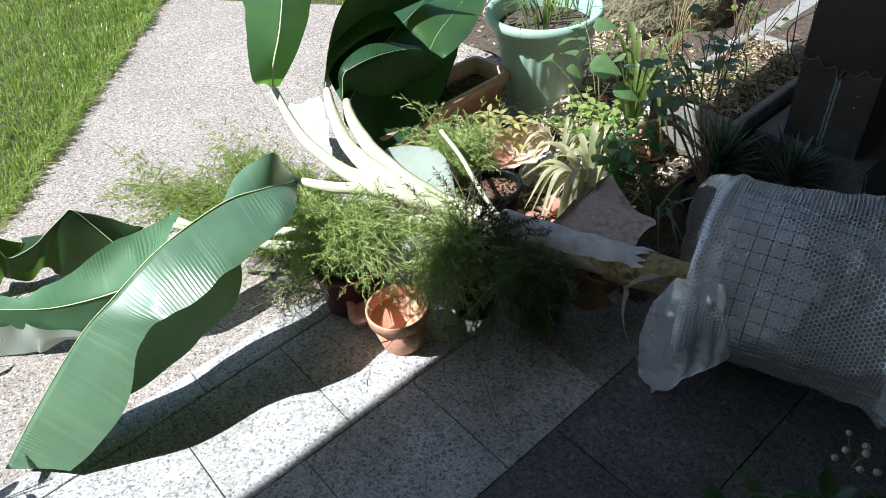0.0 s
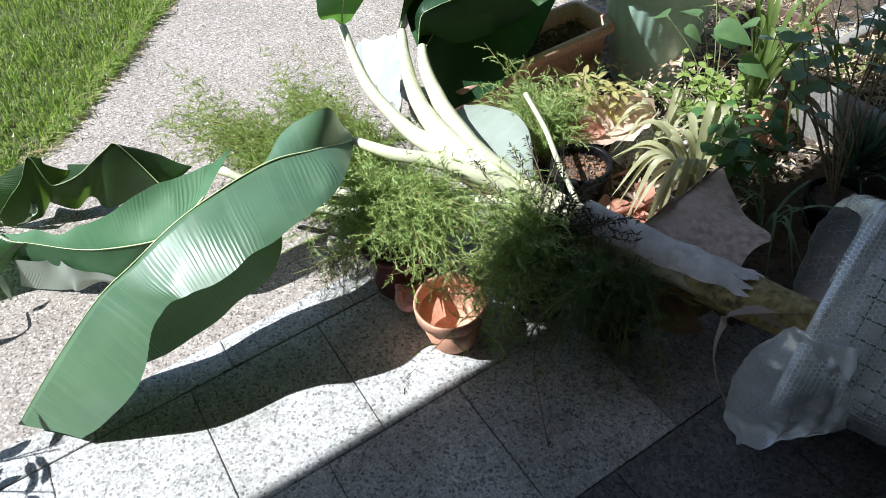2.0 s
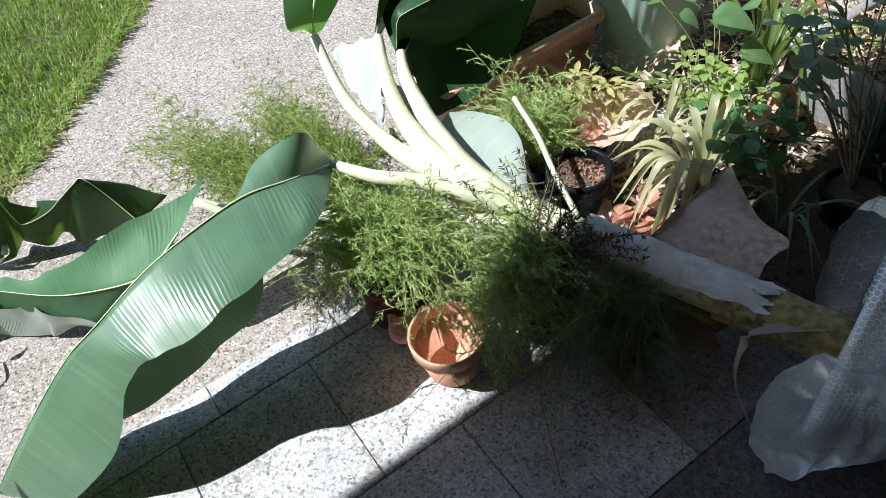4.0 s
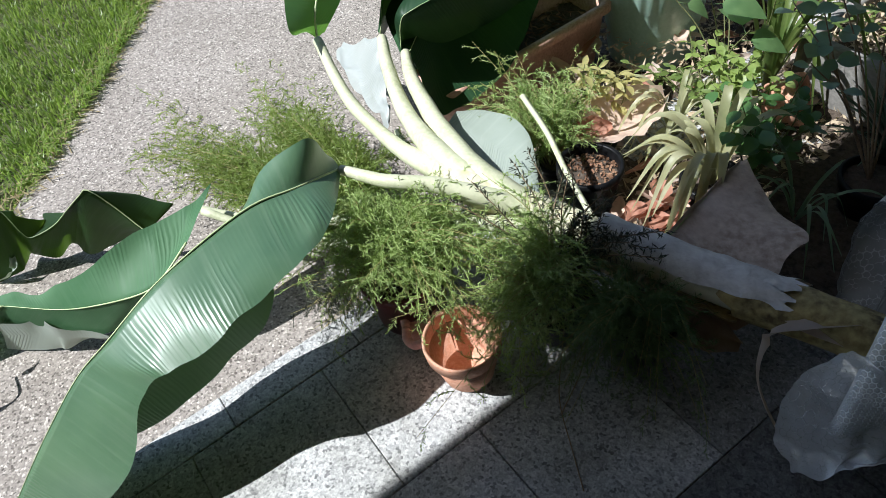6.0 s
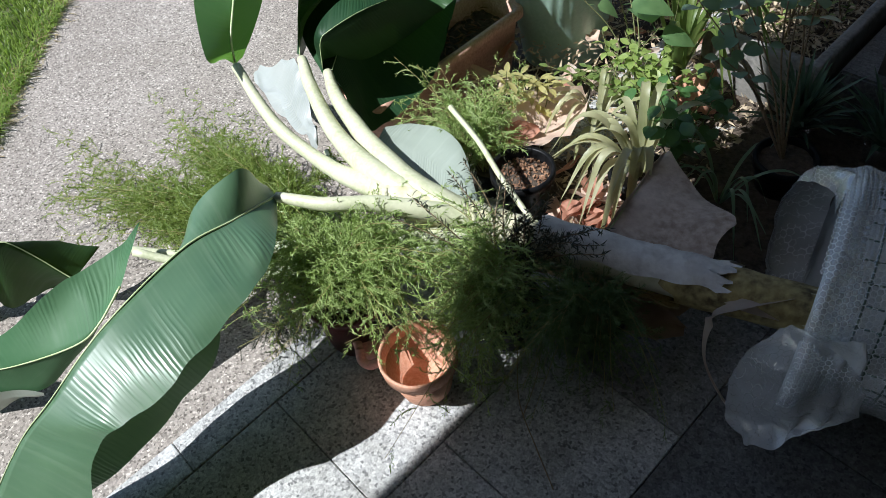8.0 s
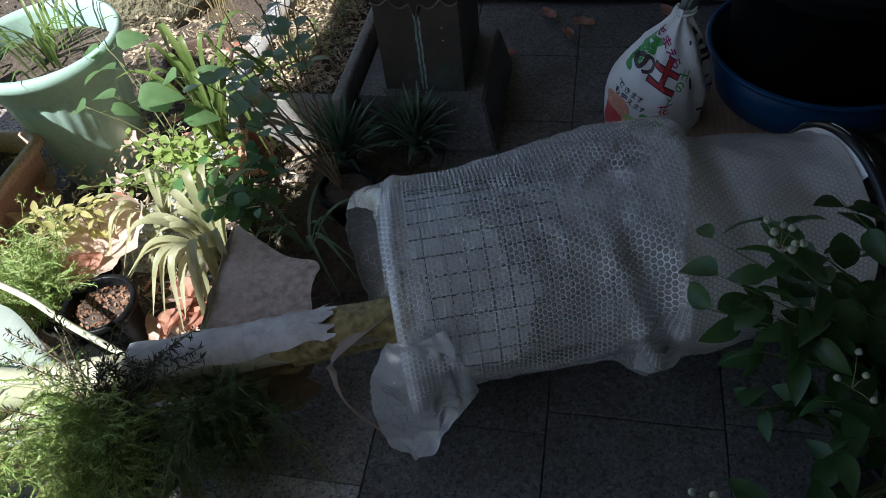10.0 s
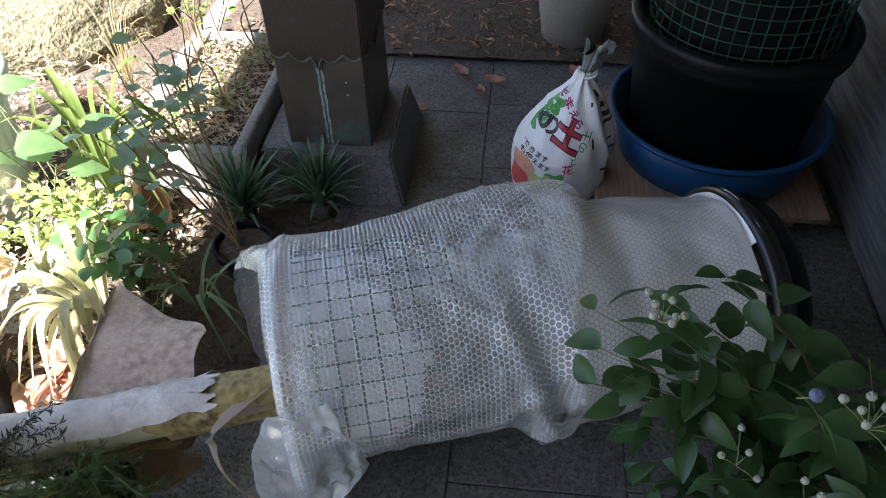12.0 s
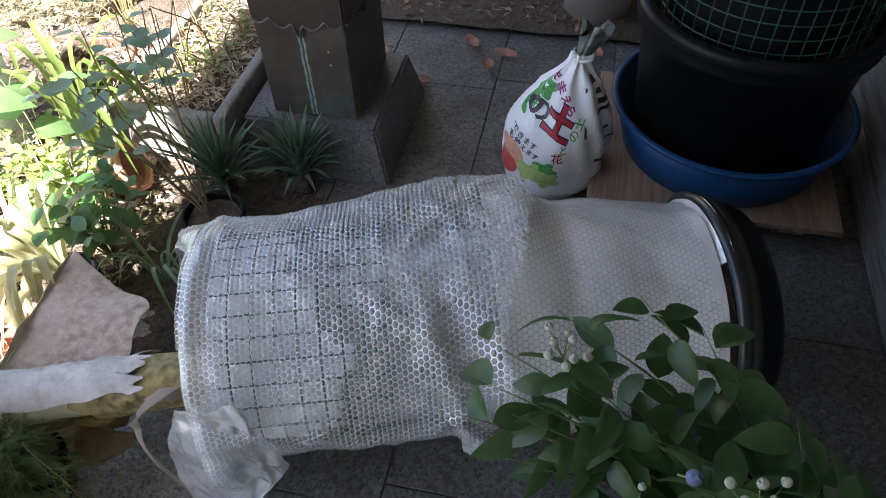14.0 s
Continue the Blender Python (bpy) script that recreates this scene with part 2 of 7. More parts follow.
BANANA_GREY = banana_material("banana_leaf_greyed", (0.36, 0.385, 0.36), (0.43, 0.45, 0.43), (0.48, 0.50, 0.47), 0.6, 0.1, (0.4, 0.44, 0.36))
BANANA_PALE = banana_material("banana_leaf_bloomed_underside", (0.30, 0.35, 0.29), (0.36, 0.41, 0.35), (0.42, 0.47, 0.40), 0.6, 0.12, (0.3, 0.42, 0.2))
PETIOLE = mottled("petiole_pale_green", (0.46, 0.49, 0.28), (0.60, 0.61, 0.42), 14, 0.45, 0.2, 0.002, 120, (0.65, 0.65, 0.46))
MIDRIB = mottled("midrib_pale", (0.40, 0.50, 0.22), (0.52, 0.60, 0.33), 20, 0.45)
TRUNK_MAT = mottled("pseudostem_skin", (0.46, 0.43, 0.23), (0.64, 0.60, 0.40), 9, 0.6, 0.3, 0.003, 60, (0.66, 0.63, 0.47))
TRUNK_BROWN = mottled("pseudostem_brown_sheath", (0.035, 0.020, 0.010), (0.36, 0.265, 0.095), 16, 0.6, 0.4, 0.003, 60, (0.56, 0.46, 0.20))
BARK_PALE = mottled("dry_sheath_pale", (0.48, 0.44, 0.40), (0.72, 0.68, 0.63), 14, 0.8, 0.8, 0.006, 45, (0.78, 0.75, 0.70))
DEAD_LEAF = leaf_material("dead_leaf_papery", (0.44, 0.34, 0.275), (0.76, 0.66, 0.575), rough=0.8, thin=0.4, scale=11, glow=(0.70, 0.56, 0.44))
DEAD_BLADE = mottled("dead_leaf_blade", (0.27, 0.185, 0.130), (0.58, 0.465, 0.38), 7, 0.85, 0.8, 0.004, 60, (0.68, 0.57, 0.47), 0.2)
SHEATH_LEAF = leaf_material("dead_sheath_brown", (0.14, 0.09, 0.055), (0.34, 0.25, 0.16), rough=0.75, thin=0.15, scale=20)
RED_LEAF = leaf_material("dead_leaf_russet", (0.30, 0.12, 0.075), (0.48, 0.25, 0.17), rough=0.7, thin=0.2, scale=25)
PINK_LEAF = leaf_material("dead_leaf_pinkish", (0.60, 0.42, 0.32), (0.76, 0.58, 0.47), rough=0.7, thin=0.25, scale=25)
FERN = leaf_material("asparagus_green", (0.27, 0.38, 0.11), (0.50, 0.60, 0.23), rough=0.42, thin=0.25, scale=14, glow=(0.27, 0.40, 0.06), vary=0.8)
# the fern green again, with the porch shade put into the colour
FERN_SHADE = leaf_material("asparagus_shaded", (0.075, 0.125, 0.04), (0.13, 0.19, 0.06), rough=0.45, thin=0.25, scale=14)
FERN_YELLOW = leaf_material("asparagus_yellow_green", (0.13, 0.20, 0.035), (0.25, 0.31, 0.075), rough=0.42, thin=0.3, scale=14)
FERN_STEM = mottled("asparagus_stem", (0.19, 0.17, 0.05), (0.32, 0.28, 0.10), 20, 0.6)
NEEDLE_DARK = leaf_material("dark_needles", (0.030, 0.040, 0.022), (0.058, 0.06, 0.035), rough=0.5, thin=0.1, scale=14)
TERRACOTTA = mottled("terracotta", (0.52, 0.235, 0.13), (0.62, 0.31, 0.19), 18, 0.75, 0.3, 0.0015, 170, (0.70, 0.41, 0.29))
PINK_PLASTIC = mottled("pink_plastic", (0.66, 0.33, 0.32), (0.74, 0.42, 0.40), 18, 0.4, 0.1)
MAROON = mottled("maroon_pot", (0.055, 0.012, 0.014), (0.11, 0.025, 0.026), 14, 0.4, 0.1)
ORANGE_PLASTIC = mottled("brown_planter_plastic", (0.50, 0.275, 0.20), (0.58, 0.34, 0.25), 10, 0.5, 0.12, 0.001, 140, (0.74, 0.49, 0.38))
MINT = mottled("mint_plastic", (0.30, 0.45, 0.36), (0.36, 0.52, 0.42), 8, 0.42, 0.08, 0.001, 120, (0.40, 0.55, 0.46))
BLACK_PLASTIC = mottled("black_plastic", (0.003, 0.0032, 0.0035), (0.007, 0.0073, 0.0078), 20, 0.38, 0.1, 0.001, 90, (0.012, 0.012, 0.013), 0.13)
BLACK_RIM = mottled("black_plastic_polished", (0.006, 0.0063, 0.0068), (0.012, 0.0123, 0.013), 20, 0.28, 0.1, 0.001, 90, (0.018, 0.018, 0.019), 0.5)
BLUE_PLASTIC = mottled("blue_plastic", (0.004, 0.038, 0.110), (0.007, 0.055, 0.150), 8, 0.38, 0.08, 0.001, 100, (0.014, 0.072, 0.18), 0.22)
GREY_CONCRETE = mottled("grey_planter_concrete", (0.15, 0.145, 0.13), (0.25, 0.24, 0.22), 12, 0.85, 0.5, 0.003, 90, (0.30, 0.285, 0.26))
COPPER = copper_material()
COPPER_DARK = mottled("copper_ornament", (0.022, 0.014, 0.012), (0.042, 0.026, 0.021), 14, 0.5, 0.2)
EDGE_HIGHLIGHT = mottled("copper_edge_highlight", (0.05, 0.043, 0.038), (0.13, 0.115, 0.10), 50, 0.45, 0.2)
PATINA = mottled("verdigris", (0.13, 0.20, 0.18), (0.26, 0.34, 0.31), 40, 0.7, 0.3)
BOARD_WOOD = wood_material("board_wood", (0.20, 0.125, 0.085), (0.42, 0.29, 0.20), "X")
WALL_WOOD = wood_material("weathered_wall_wood", (0.055, 0.055, 0.054), (0.24, 0.235, 0.225), "X")
CEILING_MAT = mottled("porch_ceiling_paint", (0.22, 0.19, 0.15), (0.30, 0.26, 0.21), 4, 0.8)
PLASTER = mottled("house_plaster", (0.30, 0.28, 0.25), (0.38, 0.36, 0.33), 5, 0.9)
SHEET = plastic_sheet_material("bubble_sheet_clear", 0.14, (0.94, 0.96, 0.97), 0.14)
FLAP = plastic_sheet_material("loose_clear_sheet", 0.60, (0.86, 0.87, 0.88), 0.18)
FLAP_MILKY = plastic_sheet_material("loose_milky_sheet", 0.50, (0.88, 0.89, 0.90), 0.22)
SHEET_FAINT = plastic_sheet_material("faint_cell_web", 0.62, (0.90, 0.91, 0.92), 0.16)
SHEET_MILKY = plastic_sheet_material("bubble_sheet_milky", 0.22, (0.86, 0.85, 0.83), 0.22)
BUBBLE = plastic_sheet_material("air_bubble_film", 0.82, (0.90, 0.91, 0.92), 0.05)
LINER = liner_material("white_stained_liner", (0.55, 0.56, 0.57), (0.74, 0.75, 0.76), (0.86, 0.86, 0.86), 0.60)
LINER_GREY = liner_material("grey_mottled_liner", (0.18, 0.18, 0.175), (0.33, 0.33, 0.325), (0.62, 0.62, 0.61), 0.54)
GREEN_WIRE = mottled("green_coated_wire", (0.012, 0.05, 0.032), (0.022, 0.085, 0.055), 60, 0.4, 0.1)
PINEAPPLE = leaf_material("pineapple_leaf", (0.06, 0.12, 0.075), (0.16, 0.235, 0.15), rough=0.36, thin=0.1, scale=20, vary=0.8)
STRAP = leaf_material("striped_strap_leaf", (0.24, 0.26, 0.11), (0.52, 0.50, 0.33), rough=0.45, thin=0.3, scale=12)
STRAP_GREEN = leaf_material("green_strap_leaf", (0.09, 0.15, 0.035), (0.19, 0.25, 0.07), rough=0.45, thin=0.3, scale=12)
BROAD = leaf_material("broad_leaf_green", (0.055, 0.135, 0.04), (0.10, 0.20, 0.06), rough=0.4, thin=0.3, scale=30)
ROUND_DARK = leaf_material("rose_leaf_dark", (0.12, 0.20, 0.11), (0.20, 0.30, 0.18), rough=0.4, thin=0.25, scale=30)
HIBISCUS = leaf_material("hibiscus_leaf", (0.09, 0.17, 0.065), (0.15, 0.25, 0.10), rough=0.5, thin=0.35, scale=40)
SPROUT = leaf_material("sprout_yellow", (0.33, 0.31, 0.11), (0.48, 0.44, 0.19), rough=0.5, thin=0.3, scale=30)
LIME = leaf_material("lime_leaf", (0.17, 0.25, 0.055), (0.30, 0.37, 0.11), rough=0.45, thin=0.3, scale=30)
BUSH_LEAF = leaf_material("blueberry_leaf", (0.030, 0.085, 0.026), (0.075, 0.155, 0.050), rough=0.40, thin=0.2, scale=55, vary=0.9, dim=(0.42, 0.5, 0.36))
CANE = mottled("brown_cane", (0.13, 0.085, 0.05), (0.24, 0.17, 0.10), 30, 0.7)
GREEN_STEM = mottled("green_stem", (0.10, 0.12, 0.045), (0.19, 0.20, 0.08), 30, 0.6)
BERRY_PALE = mottled("unripe_berry", (0.27, 0.31, 0.22), (0.40, 0.41, 0.32), 60, 0.55, 0.1, 0.001, 300, (0.46, 0.43, 0.38))
BERRY_BLUE = mottled("ripe_berry", (0.045, 0.065, 0.15), (0.10, 0.13, 0.24), 60, 0.6, 0.1, 0.001, 300, (0.17, 0.20, 0.31))
BAG_WHITE = mottled("bag_film_white", (0.80, 0.80, 0.79), (0.86, 0.86, 0.85), 12, 0.28, 0.5, 0.006, 30, (0.88, 0.88, 0.87))
BAG_DARK = mottled("bag_print_dark", (0.02, 0.024, 0.022), (0.06, 0.085, 0.05), 30, 0.3, 0.3, 0.004, 40, (0.30, 0.31, 0.30))
INK_RED = mottled("ink_red", (0.40, 0.02, 0.035), (0.46, 0.03, 0.045), 30, 0.35)
INK_DARK = mottled("ink_dark", (0.035, 0.025, 0.03), (0.06, 0.04, 0.045), 30, 0.35)
INK_PURPLE = mottled("ink_purple", (0.32, 0.03, 0.15), (0.38, 0.05, 0.18), 30, 0.35)
INK_GREEN = mottled("ink_green", (0.05, 0.25, 0.06), (0.10, 0.36, 0.10), 30, 0.35)
INK_LIME = mottled("ink_lime", (0.34, 0.48, 0.12), (0.45, 0.58, 0.22), 30, 0.35)
INK_PEACH = mottled("ink_peach", (0.60, 0.26, 0.17), (0.68, 0.36, 0.24), 30, 0.35)
INK_TOMATO = mottled("ink_tomato", (0.50, 0.05, 0.06), (0.58, 0.09, 0.08), 30, 0.35)
BARK_CHIP = leaf_material("bark_chips", (0.16, 0.075, 0.04), (0.40, 0.23, 0.14), rough=0.85, thin=0, scale=25)
LITTER = leaf_material("straw_litter", (0.40, 0.30, 0.19), (0.64, 0.52, 0.38), rough=0.8, thin=0.1, scale=25)
ROCK = mottled("mossy_rock", (0.042, 0.038, 0.018), (0.13, 0.115, 0.060), 26, 0.9, 1.0, 0.02, 60, (0.26, 0.235, 0.15))
DARK_BROWN = mottled("shade_gap_brown", (0.07, 0.045, 0.03), (0.12, 0.08, 0.055), 10, 0.5, 0.2)
PALE_POT = mottled("pale_glazed_pot", (0.52, 0.45, 0.38), (0.62, 0.56, 0.49), 10, 0.4, 0.1)
CUP = plastic_sheet_material("clear_cup", 0.7, (0.62, 0.62, 0.6), 0.10)

# ---- mesh helpers ----
PORCH = pose(0, 0, 0, 0, 0, 57.5)   # local x runs along the porch edge, local -y towards the house


def uv(u, v, z=0.0):
    """A place by its distance along the porch edge (u) and towards the house (v)."""
    return PORCH @ Vector((u, -v, z))


def mesh_of(bm, name, mat, smooth=True):
    me = bpy.data.meshes.new(name)
    bm.normal_update()
    bm.to_mesh(me)
    bm.free()
    me.materials.append(mat)
    if smooth:
        me.shade_smooth()
    return me


def part(name, bm, mat, parent=None, label="", smooth=True, at=None):
    ob = new(name, mesh_of(bm, name, mat, smooth))
    if parent is not None:
        ob.parent = parent
    if at is not None:
        ob.matrix_basis = at
    return tagged(ob, label)


def thing(name, label, category, at=None, group=""):
    ob = new(name)
    ob.empty_display_size = 0.05
    if at is not None:
        ob.matrix_basis = at
    return tagged(ob, label, category, group)


def box(bm, sx, sy, sz, m=None, bevel=0.0, seg=2):
    made = bmesh.ops.create_cube(bm, size=1.0, matrix=(m or Matrix()) @ Matrix.Diagonal((sx, sy, sz, 1)))
    if bevel:
        edges = list({e for vtx in made["verts"] for e in vtx.link_edges})
        bmesh.ops.bevel(bm, geom=edges, offset=bevel, segments=seg, affect="EDGES", profile=0.6)
    return bm


def spline(pts, n):
    """n + 1 samples along a Catmull-Rom curve through pts (tuples of any length)."""
    p = np.array(pts, float)
    p = np.vstack([2 * p[0] - p[1], p, 2 * p[-1] - p[-2]])
    out = []
    k = len(p) - 3
    for i in range(n + 1):
        s = min(i / n * k, k - 1e-9)
        j, f = int(s), s - int(s)
        a, b, c, d = p[j:j + 4]
        q = 0.5 * (2 * b + (c - a) * f + (2 * a - 5 * b + 4 * c - d) * f * f + (3 * b - a - 3 * c + d) * f ** 3)
        out.append([float(x) for x in q])
    return out


def tube(bm, pts, radii, sides=8, smooth_n=0, cap=True):
    """A round tube along pts with the radii given at them."""
    rows = [(*p, r) for p, r in zip(pts, radii)]
    if smooth_n:
        rows = spline(rows, smooth_n)
    rings, side = [], None
    for i, row in enumerate(rows):
        d = Vector(rows[min(i + 1, len(rows) - 1)][:3]) - Vector(rows[max(i - 1, 0)][:3])
        d.normalize()
        if side is None:
            side = d.orthogonal().normalized()
        side = (side - d * side.dot(d)).normalized()
        up = d.cross(side)
        c, r = Vector(row[:3]), max(float(row[3]), 0.0002)
        rings.append([bm.verts.new(c + r * (math.cos(a) * side + math.sin(a) * up)) for a in (2 * math.pi * k / sides for k in range(sides))])
    for a, b in zip(rings, rings[1:]):
        for k in range(sides):
            bm.faces.new((a[k], a[(k + 1) % sides], b[(k + 1) % sides], b[k]))
    if cap and sides > 2:
        bm.faces.new(rings[0][::-1])
        bm.faces.new(rings[-1])
    return bm


def lathe(bm, profile, sides=40, m=None, wobble=0.0):
    """A turned body from (radius, height) pairs; radius 0 closes it."""
    m = m or Matrix()
    rings = []
    for r, z in profile:
        if r <= 0:
            rings.append([bm.verts.new(m @ Vector((0, 0, z)))])
        else:
            ring = []
            for k in range(sides):
                a = 2 * math.pi * k / sides
                rr = r * (1 + wobble * math.sin(2 * a + z * 9))
                ring.append(bm.verts.new(m @ Vector((rr * math.cos(a), rr * math.sin(a), z))))
            rings.append(ring)
    for a, b in zip(rings, rings[1:]):
        if len(a) == 1 and len(b) == 1:
            continue
        for k in range(sides):
            q = (k + 1) % sides
            if len(a) == 1:
                bm.faces.new((a[0], b[q], b[k]))
            elif len(b) == 1:
                bm.faces.new((a[k], a[q], b[0]))
            else:
                bm.faces.new((a[k], a[q], b[q], b[k]))
    return bm


def blade(bm, stations, length_n=40, across=8, sag=0.1, wave=0.0, seed=0, notch=0.0, crumple=0.0):
    """A leaf blade: stations of midrib point, left and right edge offsets (9 numbers each)."""
    uvl = bm.loops.layers.uv.verify()
    rows = spline([(*m, *l, *r) for m, l, r in stations], length_n)
    dist, last, grid = 0.0, None, []
    for i, row in enumerate(rows):
        m, le, ri = Vector(row[0:3]), Vector(row[3:6]), Vector(row[6:9])
        if last is not None:
            dist += (m - last).length
        last = m
        line = []
        up = le.cross(ri)
        up = up.normalized() if up.length > 1e-6 else Vector((0, 0, 1))
        for k in range(-across, across + 1):
            f = k / across
            off = (le if f < 0 else ri) * abs(f)
            w = wave * f * f * noise.noise(Vector((dist * 9 + seed * 7.3, 2.0 * (1 if f > 0 else -1) + seed, 0.3)))
            cut = 1.0 - notch * abs(f) ** 3 * max(0.0, noise.noise(Vector((dist * 14 + seed * 3, 5.0 * (1 if f > 0 else -1), 1.7))))
            pos = m + off * cut + Vector((0, 0, 1)) * (sag * off.length * abs(f) * (1 - abs(f))) + Vector((0.2, 0.1, 1.0)) * w
            if crumple:
                pos += crumple * Vector((0.3, 0.2, 1.0)) * (0.5 - 2 * abs(noise.noise(pos * 7 + Vector((seed, 0, 0))))) * min(1.0, 0.3 + abs(f))
            line.append((bm.verts.new(pos), dist, off.length * (1 if f > 0 else -1)))
        grid.append(line)
    for a, b in zip(grid, grid[1:]):
        for k in range(2 * across):
            quad = (a[k], a[k + 1], b[k + 1], b[k])
            face = bm.faces.new([q[0] for q in quad])
            for loop, q in zip(face.loops, quad):
                loop[uvl].uv = (q[1], q[2])
    return bm


def strap(bm, pts, widths, fold=0.25, n=10, up=(0, 0, 1)):
    """A grass-like strap leaf with a slight fold along its middle."""
    rows = spline([(*p, w) for p, w in zip(pts, widths)], n)
    prev = None
    for i, row in enumerate(rows):
        d = Vector(rows[min(i + 1, n)][:3]) - Vector(rows[max(i - 1, 0)][:3])
        d.normalize()
        s = d.cross(Vector(up))
        s = s.normalized() if s.length > 1e-4 else Vector((1, 0, 0))
        nn = s.cross(d)
        c, w = Vector(row[:3]), max(row[3], 0.0004) * 0.5
        cur = [bm.verts.new(c - s * w + nn * w * fold), bm.verts.new(c), bm.verts.new(c + s * w + nn * w * fold)]
        if prev:
            bm.faces.new((prev[0], prev[1], cur[1], cur[0]))
            bm.faces.new((prev[1], prev[2], cur[2], cur[1]))
        prev = cur
    return bm


def oval_leaf(bm, m, length, width, droop=0.2, fold=0.15, n=7, round_end=0.5):
    """A simple leaf along local +x with a midrib crease."""
    prev = None
    for i in range(n + 1):
        f = i / n
        w = width * 0.5 * math.sin(math.pi * f ** (0.55 + 0.5 * round_end)) ** 0.75 if 0 < f < 1 else 0.0006
        z = -droop * length * f * f
        c = (length * f, 0, z)
        cur = [bm.verts.new(m @ Vector((c[0], -w, z + fold * w))), bm.verts.new(m @ Vector(c)), bm.verts.new(m @ Vector((c[0], w, z + fold * w)))]
        if prev:
            bm.faces.new((prev[0], prev[1], cur[1], cur[0]))
            bm.faces.new((prev[1], prev[2], cur[2], cur[1]))
        prev = cur
    return bm


def facing(place, direction, roll=0.0):
    """A pose at place whose x axis runs along direction and whose z axis is as upright as can be."""
    x = Vector(direction).normalized()
    y = Vector((0, 0, 1)).cross(x)
    y = y.normalized() if y.length > 1e-4 else Vector((0, 1, 0))
    z = x.cross(y)
    m = Matrix((x, y, z)).transposed().to_4x4()
    return Matrix.Translation(place) @ m @ pose(0, 0, 0, roll, 0, 0)


def rnd(a, b):
    return random.uniform(a, b)


# ---- ground, path, porch ----
LOW = -0.115
bm = bmesh.new()
bmesh.ops.create_grid(bm, x_segments=60, y_segments=60, size=1.0)
for q in bm.verts:
    r = max(abs(q.co.x), abs(q.co.y))
    q.co *= (4.0 if r < 0.75 else 4.0 + (r - 0.75) * 600)
    q.co.z = LOW - 0.02 + (0.012 * noise.noise(q.co * 3.0) if q.co.length < 6 else 0)
ground = tagged(part("ground", bm, LAWN_SOIL), "soil ground under the lawn, reaching far off", "ground", kind="structure")

bm = bmesh.new()   # the path: a slab between the lawn and the porch
EDGE = [(-1.18, 0.30), (-1.591, 1.629), (-1.797, 2.361), (-2.018, 2.998), (-2.14, 3.42)]
left = spline(EDGE, 60)
low_ring, top_ring = [], []
for i, (x, y) in enumerate(left):
    x += 0.012 * noise.noise(Vector((y * 9, 0, 0)))
    top_ring.append((x, y))
right = [(-0.1, 3.42), (0.9, 1.9), (0.0, 0.2)]
outline = [*top_ring, *right]
vs = [bm.verts.new((x, y, LOW)) for x, y in outline]
f = bm.faces.new(vs[::-1])
if f.normal.z < 0:
    f.normal_flip()
ext = bmesh.ops.extrude_face_region(bm, geom=[f])
for q in ext["geom"]:
    if isinstance(q, bmesh.types.BMVert):
        q.co.z -= 0.06
path_slab = tagged(part("path", bm, PATH_MAT, smooth=False), "pale exposed-aggregate concrete garden path", "path", kind="structure")

bm = bmesh.new()   # garden bed beyond the pots
for u0, u1, v0, v1 in ((1.55, 2.40, -1.60, -0.97), (2.40, 4.40, -3.0, -0.97)):
    made = bmesh.ops.create_grid(bm, x_segments=40, y_segments=30, size=1.0)
    for q in made["verts"]:
        q.co = uv((u0 + u1) / 2 + q.co.x * (u1 - u0) / 2, (v0 + v1) / 2 + q.co.y * (v1 - v0) / 2, 0)
        q.co.z = LOW + 0.008 + 0.014 * noise.noise(q.co * 7) + 0.01 * noise.noise(q.co * 22)
bed = tagged(part("soil_bed", bm, SOIL), "dark crumbly soil of the planted bed", "soil", kind="structure")

bm = bmesh.new()
box(bm, 9.0, 2.30, 0.22, PORCH @ pose(1.0, -0.152 + 0.0, -0.118))
porch_base = tagged(part("floor", bm, GROUT, smooth=False), "porch floor of speckled granite tiles with dark joints", "floor", kind="structure")

bm = bmesh.new()   # dark soil at the porch's far end
bmesh.ops.create_grid(bm, x_segments=40, y_segments=40, size=1.0)
for q in bm.verts:
    q.co = uv(3.59 + q.co.x * 0.72, 0.1 + q.co.y * 1.0, 0)
    q.co.z = 0.016 + 0.008 * noise.noise(q.co * 12)
far_soil = tagged(part("soil", bm, SOIL), "dark soil with dry litter past the tiles", "soil", kind="structure")

bm = bmesh.new()
box(bm, 11.0, 2.6, 0.14, PORCH @ pose(0.5, 0.07, 2.47))
tagged(part("ceiling", bm, CEILING_MAT, smooth=False), "plain porch ceiling overhead", "ceiling", kind="structure")
bm = bmesh.new()
box(bm, 11.0, 0.14, 2.75, PORCH @ pose(0.5, -1.056, 1.22))
wall_house = tagged(part("wall_house", bm, PLASTER, smooth=False), "house wall along the porch", "wall", kind="structure")
# added out of view: closes the far end and holds back sky light
bm = bmesh.new()
box(bm, 0.14, 2.6, 2.75, PORCH @ pose(4.75, 0.1, 1.22))
tagged(part("added_end_wall", bm, PLASTER, smooth=False), "added plain wall, out of view, closing the porch's far end", "wall", kind="structure")

# unseen wall, added behind the camera to cut sky light on the floor
bm = bmesh.new()
box(bm, 0.14, 2.6, 2.75, PORCH @ pose(-1.80, 0.07, 1.22))
tagged(part("sky_block_wall", bm, PLASTER, smooth=False), "added unseen wall keeping sky light off the porch", "wall", kind="structure")


